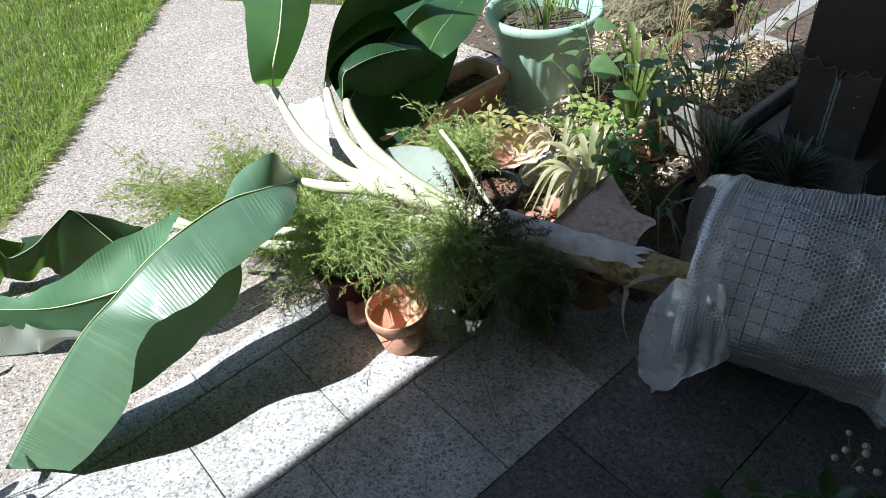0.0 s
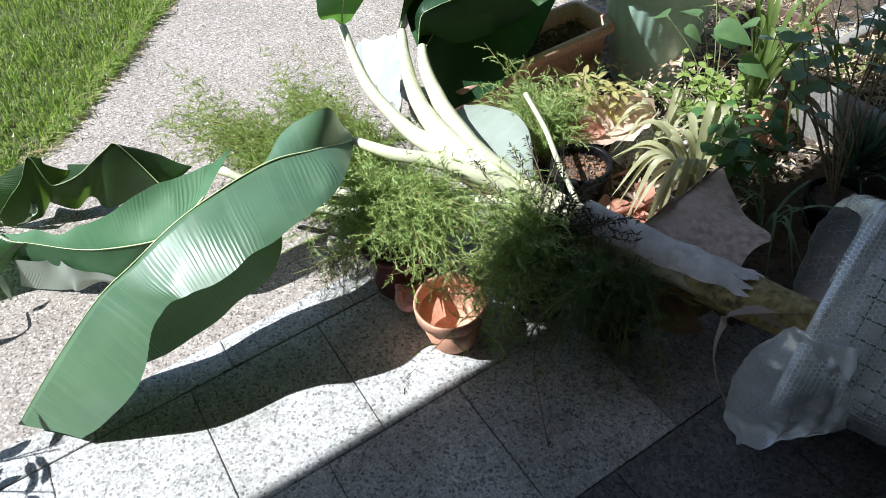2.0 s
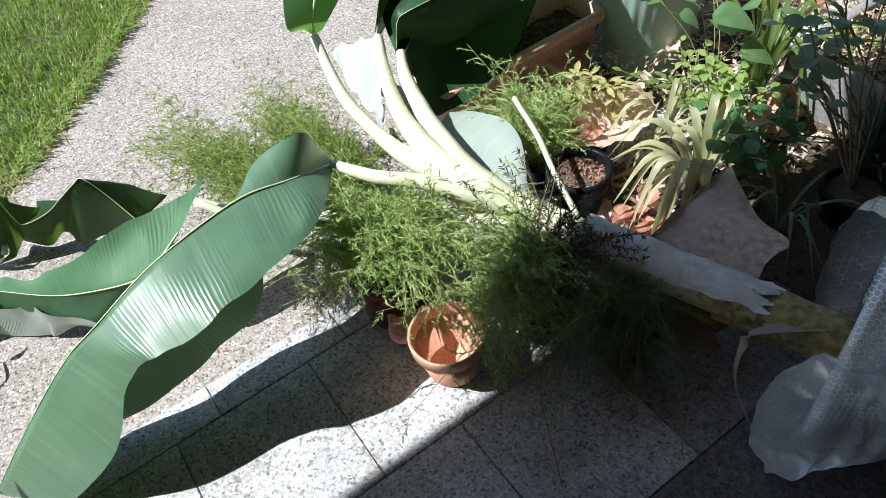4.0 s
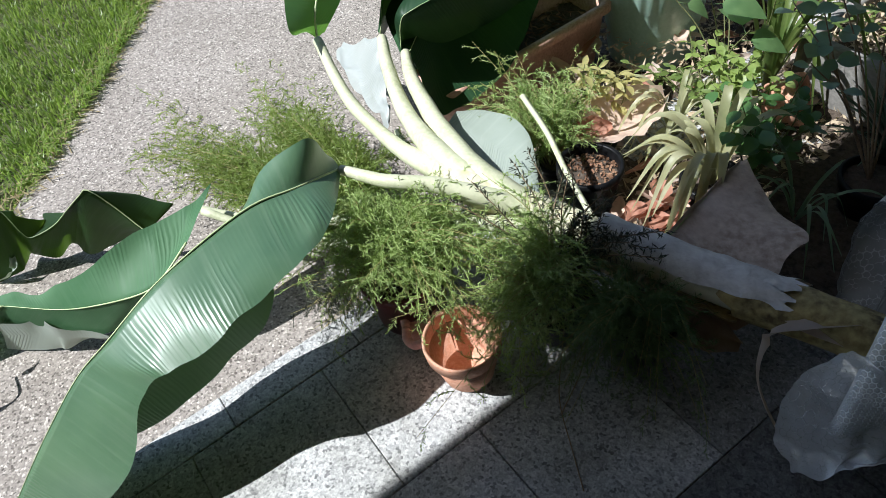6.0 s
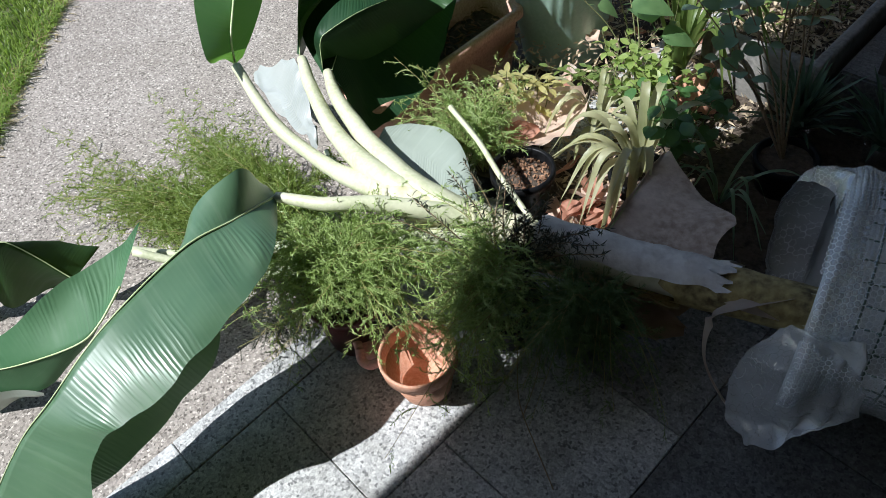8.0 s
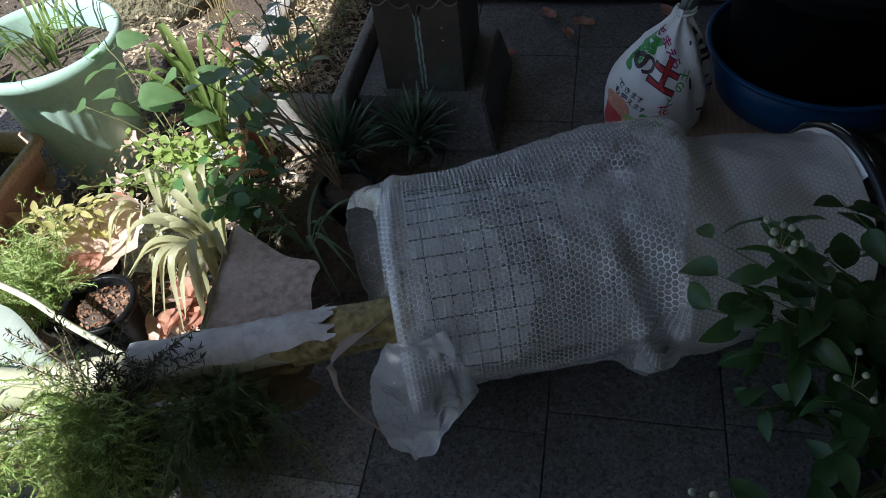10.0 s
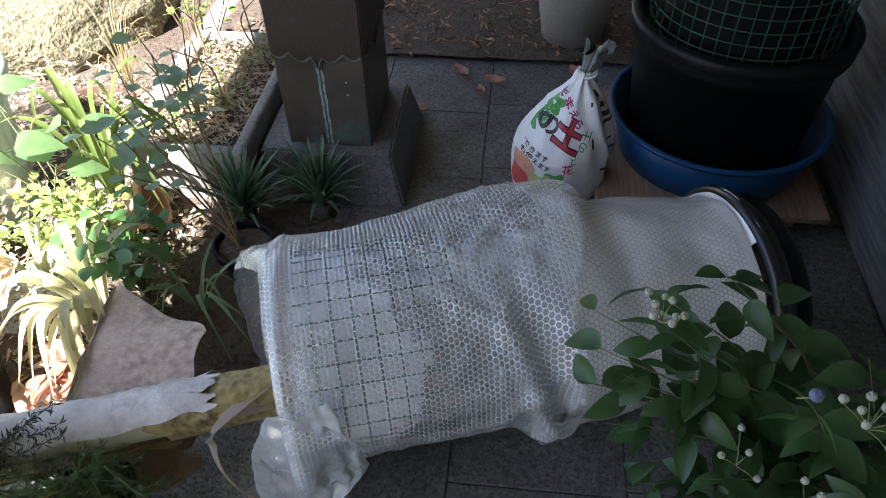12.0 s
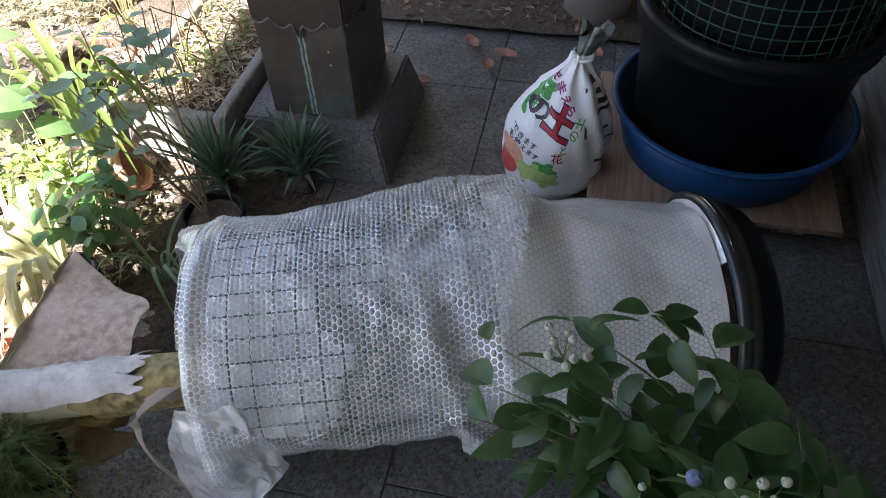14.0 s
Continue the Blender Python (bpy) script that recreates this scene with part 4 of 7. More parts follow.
    strap(bm, [(0.60, 1.44, 0.20), (0.52, 1.41, 0.195), (0.476, 1.395, 0.165), (0.482, 1.37, 0.08), (0.532, 1.325, 0.012), (0.575, 1.315, 0.012)], [0.03, 0.026, 0.018, 0.012, 0.010, 0.006], 0.6, 30, (0.5, 0.5, 1))
    sub("dead_strip", bm, DEAD_LEAF, "curled brown strip of dead leaf sheath")
    bm = bmesh.new()
    strap(bm, [(0.62, 1.44, 0.19), (0.53, 1.44, 0.205), (0.48, 1.45, 0.19)], [0.07, 0.06, 0.02], -0.5, 14)
    sub("dead_strip", bm, DEAD_LEAF, "brown dry leaf base")
    return th


banana_plant()


# ---- the wrapped and fallen pot ----
AX = Vector((0.966, -0.259, 0.0))
SIDE = Vector((0.259, 0.966, 0.0))
FRONT = Vector((0.632, 1.452, 0.210))


def roll_point(s, a, r):
    """A place on the lying roll: s metres along it, a radians round it (0 at the far side, pi/2 on top)."""
    return FRONT + AX * (0.89 * s) + r * (math.cos(a) * SIDE + math.sin(a) * Vector((0, 0, 1)))


def smooth(x, lo, hi):
    f = min(1.0, max(0.0, (x - lo) / (hi - lo)))
    return f * f * (3 - 2 * f)


def wrap_radius(s, a, rough=1.0):
    """The draped film: it rises towards the middle of the roll, hangs slack in front and creases over the cage."""
    n = noise.noise(Vector((s * 5.0, math.cos(a) * 1.2, math.sin(a) * 1.2)))
    n2 = noise.noise(Vector((s * 13.0 + 4, math.cos(a) * 3.0, math.sin(a) * 3.0)))
    rise = 0.040 * smooth(s, 0.05, 0.47) * (1 - 0.85 * smooth(s, 0.50, 0.60)) * max(0.0, math.cos(a - 1.2))
    sag = -0.044 * smooth(a, 2.70, 3.45) * (1 - smooth(a, 4.0, 4.6)) * smooth(s, -0.01, 0.07) * (1 - 0.55 * smooth(s, 0.39, 0.44))
    taper = -0.024 * smooth(s, 0.55, 0.80)
    crease = 0.0
    for c0, slope, amp, wide in ((2.30, 1.3, 0.006, 0.08), (2.0, 2.2, 0.007, 0.07), (2.9, -2.0, 0.010, 0.10), (1.2, 1.1, 0.004, 0.08), (3.1, 1.2, 0.010, 0.09), (1.6, -1.5, 0.005, 0.08)):
        crease += amp * (0.7 + 0.8 * noise.noise(Vector((s * 9, c0 * 5, 0)))) * math.exp(-((a - c0 - (s - 0.3) * slope - 0.12 * math.sin(s * 15 + c0)) / wide) ** 2) * smooth(s, 0.16, 0.32)
    line = 0.372 + (a - 2.05) * 0.066      # the deep fold that runs down to the film's loose corner
    deep = smooth(a, 1.75, 2.25) * (1 - smooth(a, 3.2, 3.5))
    fold = deep * (0.011 * math.exp(-((s - line + 0.020) / 0.022) ** 2) - 0.020 * math.exp(-((s - line - 0.016) / 0.018) ** 2) + 0.008 * math.exp(-((s - line - 0.070) / 0.024) ** 2))
    lip = 0.004 * math.exp(-((s - 0.012 - 0.008 * math.sin(a * 2)) / 0.012) ** 2)
    end = 0.030 * max(0.0, (0.02 - s) / 0.055) ** 2
    crumple = (0.0035 + 0.0035 * smooth(s, 0.2, 0.4)) * (0.5 - 2 * abs(noise.noise(Vector((s * 17.0, math.cos(a) * 4.0 + 3, math.sin(a) * 4.0)))))
    return 0.199 + 0.010 * n + 0.005 * n2 + rough * crumple + rise + sag + taper + rough * (crease + fold) + lip - end


def cage_point(s, a):
    return roll_point(s, a, min(0.1806, wrap_radius(s, a, 0.0) - 0.010))


def film_end(a):
    """How far along the roll the outer film reaches at the angle a."""
    return 0.545 - 0.070 * smooth(a, 1.0, 2.4) + 0.006 * math.sin(a * 5.0) - 0.045 * smooth(a, 2.6, 3.5)


def bubble_cells(webs, domes, where, nu, nv, pitch):
    """Hexagonal cells over a sheet given as where(i, j): a clear dome in a milky web."""
    for i in range(nu):
        for j in range(nv):
            cu, cv = (i + (0.5 if j % 2 else 0.0)) * pitch, j * pitch * 0.866
            c0 = where(cu, cv)
            if c0 is None:
                continue
            px, py = where(cu + 0.002, cv), where(cu, cv + 0.002)
            if px is None or py is None:
                continue
            ex, ey = (px - c0) / 0.002, (py - c0) / 0.002
            nrm = ex.cross(ey).normalized()
            ro, ri = pitch * 0.577, pitch * 0.490
            outer, inner, mid = [], [], []
            h = pitch * 0.26
            for k in range(6):
                a = math.pi / 6 + k * math.pi / 3
                outer.append(c0 + ro * (math.cos(a) * ex + math.sin(a) * ey))
                inner.append(c0 + ri * (math.cos(a) * ex + math.sin(a) * ey))
                mid.append(c0 + 0.72 * ri * (math.cos(a) * ex + math.sin(a) * ey) + nrm * h * 0.8)
            b = len(webs[0])
            webs[0].extend(outer + inner)
            webs[1].extend((b + k, b + (k + 1) % 6, b + 6 + (k + 1) % 6, b + 6 + k) for k in range(6))
            b = len(domes[0])
            domes[0].extend(inner + mid + [c0 + nrm * h])
            domes[1].extend((b + k, b + (k + 1) % 6, b + 6 + (k + 1) % 6, b + 6 + k) for k in range(6))
            domes[1].extend((b + 6 + k, b + 6 + (k + 1) % 6, b + 12) for k in range(6))


def raw_part(name, data, mat, parent, label="", smooth=True, kind=""):
    me = bpy.data.meshes.new(name)
    me.from_pydata([tuple(p) for p in data[0]], [], data[1])
    me.materials.append(mat)
    if smooth:
        me.shade_smooth()
    ob = new(name, me)
    if parent is not None:
        ob.parent = parent
    return tagged(ob, label, kind=kind)


def lining_sheet(th, s0, rows, step, mat, label, radius, covers):
    bm = bmesh.new()
    prev = None
    for i in range(rows):
        s = s0 + i * step
        cur = [bm.verts.new(roll_point(s, 2 * math.pi * k / 60, min(radius, wrap_radius(s, 2 * math.pi * k / 60, 0.0) - 0.187 + radius) + 0.004 * noise.noise(Vector((s * 9, k * 0.27, 0))))) for k in range(60)]
        if prev:
            for k in range(60):
                if covers(s, 2 * math.pi * k / 60):
                    bm.faces.new((prev[k], prev[(k + 1) % 60], cur[(k + 1) % 60], cur[k]))
        prev = cur
    for p in [p for p in bm.verts if not p.link_faces]:
        bm.verts.remove(p)
    part("liner", bm, mat, th, label)


def wrapped_pot():
    th = thing("wrapped_pot", "black plant pot on its side, its cage wrapped in bubble film", "plant pot", Matrix.Translation((0, 0, 0)))
    # cage of green wire
    for i in range(9):
        bm = bmesh.new()
        s = 0.025 + i * 0.034
        tube(bm, [cage_point(s, 2 * math.pi * k / 48) for k in range(49)], [0.0016] * 49, 5, cap=False)
        part("wire_ring", bm, GREEN_WIRE, th)
    for k in range(36):
        bm = bmesh.new()
        a = 2 * math.pi * k / 36
        tube(bm, [cage_point(0.025 + 0.034 * i, a) for i in range(9)], [0.0016] * 9, 5)
        part("wire_rod", bm, GREEN_WIRE, th)
    lining_sheet(th, 0.02, 26, 0.030, LINER_GREY, "grey mottled lining sheet inside the cage", 0.160, lambda s, a: True)
    lining_sheet(th, 0.02, 34, 0.008, LINER, "torn white lining sheet behind the wire", 0.171,
                 lambda s, a: s < 0.19 + 0.045 * math.sin(a * 3.0 + 1.0) + 0.07 * noise.noise(Vector((math.cos(a) * 3, math.sin(a) * 3, 2.0))))
    # outer film with the bubbles outwards
    webs, domes = ([], []), ([], [])
    pitch, R = 0.0092, 0.203

    def where(cu, cv):
        a = -0.95 + cu / R
        s = cv - 0.032
        lim = film_end(a)
        if s > lim or a > 4.35 or s < -0.006 + 0.004 * math.sin(a * 2.7):
            return None
        return roll_point(s, a, wrap_radius(s, a) + 0.004 + 0.004 * max(0.0, (s - lim + 0.04) / 0.04))
    bubble_cells(webs, domes, where, int(5.35 * R / pitch), 80, pitch)
    bm = bmesh.new()   # the film's folded front edge, two layers thick
    prev = None
    for i in range(9):
        cur = []
        for k in range(91):
            a = -1.3 + 5.6 * k / 90
            s = -0.008 + (0.024 + 0.012 * noise.noise(Vector((a * 2.0, 7.0, 0)))) * i / 4.0
            cur.append(bm.verts.new(roll_point(s, a, wrap_radius(s, a) + 0.0015 + 0.002 * noise.noise(Vector((s * 60, a * 9, 0))))))
        if prev:
            for k in range(90):
                bm.faces.new((prev[k], prev[k + 1], cur[k + 1], cur[k]))
        prev = cur
    part("folded_edge", bm, FLAP_MILKY, th, "milky doubled edge of the film")
    raw_part("film_web", webs, SHEET, th, "milky web of the bubble film")
    raw_part("bubble_layer", domes, BUBBLE, th, "clear air bubbles", kind="stuff")
    # inner film, smooth side out, over the rest of the roll
    bm = bmesh.new()
    prev = None
    for i in range(46):
        s = 0.46 + i * 0.0080
        cur = []
        for k in range(97):
            a = 2 * math.pi * k / 96
            r = wrap_radius(s, a, 0.2) - 0.006
            cur.append(bm.verts.new(roll_point(s, a, r)))
        if prev:
            for k in range(96):
                bm.faces.new((prev[k], prev[k + 1], cur[k + 1], cur[k]))
        prev = cur
    for i in range(7):   # its end, tucked under the rim
        cur = [bm.verts.new(roll_point(0.815 + 0.004 * i, 2 * math.pi * k / 96, 0.166 + 0.004 * i - 0.008 * max(0, 3 - i) + 0.003 * noise.noise(Vector((k * 0.3, i * 0.4, 3))))) for k in range(97)]
        if i:
            for k in range(7, 28):
                bm.faces.new((prev[k], prev[k + 1], cur[k + 1], cur[k]))
        prev = cur
    for p in [p for p in bm.verts if not p.link_faces]:
        bm.verts.remove(p)
    part("inner_film", bm, SHEET_MILKY, th, "milky smooth side of the bubble film")
    webs, domes = ([], []), ([], [])

    def where2(cu, cv):
        a, s = -0.9 + cu / R, 0.44 + cv
        if s > 0.808 + 0.006 * math.sin(a * 3) or a > 4.3:
            return None
        return roll_point(s, a, wrap_radius(s, a, 0.2) - 0.0042)
    bubble_cells(webs, domes, where2, int(5.2 * R / pitch), 48, pitch)
    raw_part("inner_bubble_layer", webs, FLAP, th, "faint cells of the inner film", kind="stuff")
    # loose flaps at the open end
    def flap(rows, nm, seed, n=30, m=26, cells=SHEET_FAINT, pleats=0.0):
        lines = [spline(r, m) for r in rows]
        cols = [spline([tuple(l[k]) for l in lines], n) for k in range(m + 1)]
        def at(f, g):
            k = min(g * m, m - 1e-6)
            i = min(f * n, n - 1e-6)
            a, b = int(k), int(i)
            p00, p10 = cols[a][b], cols[a + 1][b]
            p01, p11 = cols[a][b + 1], cols[a + 1][b + 1]
            x, y = k - a, i - b
            p = (Vector(p00) * (1 - x) + Vector(p10) * x) * (1 - y) + (Vector(p01) * (1 - x) + Vector(p11) * x) * y
            pleat = pleats * math.sin(g * 21 + 2.5 * math.sin(g * 5 + seed)) * f * (0.6 + 0.4 * math.sin(f * 5 + g * 7))
            return p + Vector((0.2, -0.7, 0.3)) * pleat + 0.008 * Vector(noise.noise_vector(p * 16 + Vector((seed, 0, 0)))) + 0.004 * Vector(noise.noise_vector(p * 45))
        bm = bmesh.new()
        grid = [[bm.verts.new(at(i / n, k / m)) for k in range(m + 1)] for i in range(n + 1)]
        for i in range(n):
            for k in range(m):
                bm.faces.new((grid[i][k], grid[i][k + 1], grid[i + 1][k + 1], grid[i + 1][k]))
        ob = part(nm, bm, FLAP_MILKY, th, "loose crumpled flap of bubble film")
        wide, tall = (at(0.5, 0) - at(0.5, 1)).length, (at(0, 0.5) - at(1, 0.5)).length
        webs, domes = ([], []), ([], [])

        def on_flap(cu, cv):
            f, g = cv / tall, cu / wide
            return at(f, g) if 0.01 < f < 0.98 and 0.01 < g < 0.98 else None
        bubble_cells(webs, domes, on_flap, int(wide / pitch) + 1, int(tall / pitch * 1.2) + 1, pitch)
        raw_part("bubble_layer", webs, cells, ob, kind="stuff")
    flap([[tuple(roll_point(-0.006, 2.55, 0.198)), tuple(roll_point(0.015, 2.6, 0.206)), tuple(roll_point(0.045, 2.65, 0.207)), tuple(roll_point(0.085, 2.72, 0.206))],
          [(0.561, 1.320, 0.289), (0.593, 1.279, 0.311), (0.623, 1.269, 0.331), (0.649, 1.262, 0.349)],
          [(0.528, 1.330, 0.192), (0.578, 1.283, 0.218), (0.625, 1.268, 0.243), (0.666, 1.256, 0.265)],
          [(0.523, 1.315, 0.030), (0.581, 1.272, 0.079), (0.636, 1.261, 0.125), (0.685, 1.252, 0.166)],
          [(0.558, 1.267, 0.006), (0.581, 1.239, 0.044), (0.604, 1.242, 0.080), (0.623, 1.245, 0.112)]], "film_flap", 2.0, 60, 56, SHEET_FAINT, 0.012)
    turns = (-0.9, -0.5, -0.1, 0.3, 0.7, 1.1, 1.5)
    reach = (0.075, 0.090, 0.096, 0.088, 0.064, 0.032, 0.005)
    flap([[tuple(roll_point(-0.004, a, 0.202)) for a in turns], [tuple(roll_point(-0.004 - 0.45 * d, a, 0.199)) for a, d in zip(turns, reach)],
          [tuple(roll_point(-0.004 - 0.88 * d, a, 0.190)) for a, d in zip(turns, reach)], [tuple(roll_point(-0.004 - d, a, 0.168)) for a, d in zip(turns, reach)]], "film_hood", 3.0, 24, 40, SHEET)
    flap([[tuple(roll_point(0.39, 3.0, 0.192)), tuple(roll_point(0.43, 3.05, 0.2)), tuple(roll_point(0.48, 3.05, 0.196))],
          [tuple(roll_point(0.40, 3.3, 0.185)), tuple(roll_point(0.43, 3.35, 0.20)), tuple(roll_point(0.47, 3.3, 0.195))],
          [tuple(roll_point(0.41, 3.55, 0.185)), tuple(roll_point(0.425, 3.62, 0.198)), tuple(roll_point(0.45, 3.55, 0.19))]], "film_flap", 5.0, 16, 16)
    # the pot itself: rim, wall, base
    rim_pose = Matrix.Translation(FRONT + AX * 0.744) @ facing((0, 0, 0), AX) @ pose(0, 0, 0, 0, 90, 0) @ Matrix.Scale(0.895, 4)
    bm = bmesh.new()
    lathe(bm, [(0.190, -0.004), (0.203, -0.008), (0.210, -0.004), (0.213, 0.004), (0.211, 0.011), (0.203, 0.013), (0.200, 0.016), (0.204, 0.020), (0.203, 0.030), (0.194, 0.034), (0.186, 0.034)], 72, rim_pose)
    part("rim", bm, BLACK_RIM, th, "double-lipped black rim")
    bm = bmesh.new()
    lathe(bm, [(0.192, -0.006), (0.188, 0.004), (0.194, 0.034), (0.190, 0.060), (0.182, 0.074), (0.168, 0.080), (0.0, 0.081)], 64, rim_pose)
    part("wall", bm, BLACK_PLASTIC, th)
    bm = bmesh.new()   # stub of a caster on the pot's base
    tube(bm, [rim_pose @ Vector((0.045, 0.172, 0.072)), rim_pose @ Vector((0.05, 0.178, 0.100))], [0.016, 0.016], 16)
    tube(bm, [rim_pose @ Vector((0.038, 0.172, 0.112)), rim_pose @ Vector((0.062, 0.172, 0.112))], [0.022, 0.022], 20)
    part("caster", bm, BLACK_PLASTIC, th, "small black caster")
    bm = bmesh.new()
    lathe(bm, [(0.0, 0.006), (0.188, 0.006)], 48, rim_pose)
    part("potting_soil", bm, SOIL, th)
    return th


wrapped_pot()


# ---- terracotta pot and the pots under the asparagus ferns ----
def terracotta_pot(at, d=0.148, h=0.118):
    th = thing("terracotta_pot", "empty terracotta flower pot on the granite tiles", "flower pot", at)
    r, b = d / 2, d * 0.34
    rim = h * 0.74
    bm = bmesh.new()
    lathe(bm, [(0, 0), (b * 0.96, 0), (b, 0.004), (r * 0.915, rim - 0.002), (r * 0.87, rim - 0.001), (b * 0.90, 0.010), (b * 0.15, 0.010), (0.0, 0.010)], 56)
    for q in bm.verts:
        q.co += 0.0006 * Vector(noise.noise_vector(q.co * 40))
    part("body", bm, TERRACOTTA, th)
    bm = bmesh.new()
    lathe(bm, [(r * 0.87, rim - 0.001), (r * 0.925, rim), (r * 0.985, rim + 0.002), (r, h - 0.004), (r * 0.985, h), (r * 0.93, h - 0.001), (r * 0.90, h - 0.006), (r * 0.87, rim - 0.001)], 56)
    for q in bm.verts:
        q.co += 0.0006 * Vector(noise.noise_vector(q.co * 40))
    part("rim", bm, TERRACOTTA, th)
    return th


terracotta_pot(Matrix.Translation((-0.018, 1.296, 0.0)))


def simple_pot(name, label, at, r_top, r_base, h, mat, soil=SOIL, wall=0.004, lip=0.006, fill=0.85, wobble=0.0):
    th = thing(name, label, "flower pot", at)
    bm = bmesh.new()
    lathe(bm, [(0, 0), (r_base, 0), (r_top, h - 0.02), (r_top + lip, h - 0.018), (r_top + lip, h), (r_top - wall * 0.3, h + 0.001), (r_top - wall, h - 0.003), (r_base + (r_top - r_base) * fill - wall, h * fill)], 44, None, wobble)
    part("body", bm, mat, th)
    if soil:
        bm = bmesh.new()
        lathe(bm, [((r_base + (r_top - r_base) * fill - wall) * f, h * fill + 0.006 * (1 - f)) for f in (1.0, 0.75, 0.5, 0.25)] + [(0, h * fill + 0.006)], 30)
        for q in bm.verts:
            q.co.z += 0.004 * noise.noise(q.co * 60 + Vector((3, 1, 0)))
        part("soil", bm, soil, th)
    return th


maroon = simple_pot("maroon_pot", "dark maroon glazed pot under the asparagus fern", Matrix.Translation((-0.185, 1.405, 0.0)), 0.085, 0.072, 0.14, MAROON)
bm = bmesh.new()
tube(bm, [(-0.150, 1.318, 0.062), (-0.142, 1.300, 0.052), (-0.125, 1.292, 0.050), (-0.108, 1.296, 0.056), (-0.095, 1.302, 0.062)], [0.009, 0.0095, 0.0095, 0.0095, 0.008], 12, 20)
tube(bm, [(-0.150, 1.318, 0.062), (-0.165, 1.345, 0.06), (-0.15, 1.37, 0.055), (-0.11, 1.375, 0.05)], [0.009, 0.009, 0.009, 0.008], 12, 20)
tube(bm, [(-0.142, 1.345, 0.056), (-0.142, 1.345, 0.0)], [0.03, 0.034], 18)
tagged(part("trowel_handle", bm, PINK_PLASTIC), "pink plastic handle beside the terracotta pot", "handle")


# ---- lawn ----
def edge_x(y):
    return -1.591 - 0.31 * (y - 1.629)


def lawn():
    rng = random.Random(11)
    verts, faces = [], []
    n = 0
    while n < 64000:
        y = rng.uniform(0.6, 5.2)
        d = rng.random() ** 1.4 * 2.3
        x = edge_x(y) - d + 0.02 + 0.02 * noise.noise(Vector((y * 6, 1, 0)))
        if y > 3.45 and rng.random() < 0.25:
            x = rng.uniform(-2.2, -0.9)
        n += 1
        clump = noise.noise(Vector((x * 5, y * 5, 0)))
        ln = rng.uniform(0.030, 0.066) * (1.0 + 0.6 * clump)
        a = rng.uniform(0, 2 * math.pi)
        lean = rng.uniform(0.2, 0.85) + (0.25 if d < 0.08 else 0)
        if d < 0.10:
            a = rng.gauss(0.2, 0.9)
        dx, dy = math.cos(a), math.sin(a)
        w = rng.uniform(0.0013, 0.0027)
        sx, sy = -dy * w, dx * w
        b = len(verts)
        z0 = LOW - 0.018
        m = (x + dx * ln * lean * 0.45, y + dy * ln * lean * 0.45, z0 + ln * 0.62)
        t = (x + dx * ln * lean, y + dy * ln * lean, z0 + ln * (1.0 - 0.42 * lean))
        verts += [(x - sx, y - sy, z0), (x + sx, y + sy, z0), (m[0] + sx, m[1] + sy, m[2]), (m[0] - sx, m[1] - sy, m[2]), t]
        faces += [(b, b + 1, b + 2, b + 3), (b + 3, b + 2, b + 4)]
    tagged(raw_part("grass", (verts, faces), GRASS, None, "sunlit short green lawn grass", False), category="grass", kind="stuff")
    verts, faces = [], []
    for i in range(900):
        y = rng.uniform(0.8, 4.2)
        x = edge_x(y) + rng.gauss(-0.01, 0.035)
        a, ln, w = rng.uniform(-1.2, 1.2), rng.uniform(0.02, 0.06), 0.0016
        dx, dy = math.cos(a), math.sin(a)
        b = len(verts)
        z0 = LOW + rng.uniform(0.001, 0.012)
        verts += [(x + dy * w, y - dx * w, z0), (x - dy * w, y + dx * w, z0), (x + dx * ln - dy * w, y + dy * ln + dx * w, z0 + 0.004), (x + dx * ln + dy * w, y + dy * ln - dx * w, z0 + 0.004)]
        faces.append((b, b + 1, b + 2, b + 3))
    tagged(raw_part("dry_grass", (verts, faces), DRY_GRASS, None, "dry clippings along the path's edge", False), category="grass", kind="stuff")


lawn()


# ---- asparagus ferns ----
def needle(data, p, d, ln, w, rng):
    """A slim bent needle of two triangles each side of a kink."""
    side = d.cross(Vector((rng.uniform(-1, 1), rng.uniform(-1, 1), rng.uniform(-0.2, 1)))).normalized() * w
    kink = p + d * ln * 0.5
    tip = kink + (d + Vector((rng.uniform(-0.6, 0.6), rng.uniform(-0.6, 0.6), rng.uniform(-0.5, 0.3)))).normalized() * ln * 0.5
    b = len(data[0])
    data[0].extend((p, kink - side, kink + side, tip))
    data[1].extend(((b, b + 1, b + 2), (b + 1, b + 3, b + 2)))


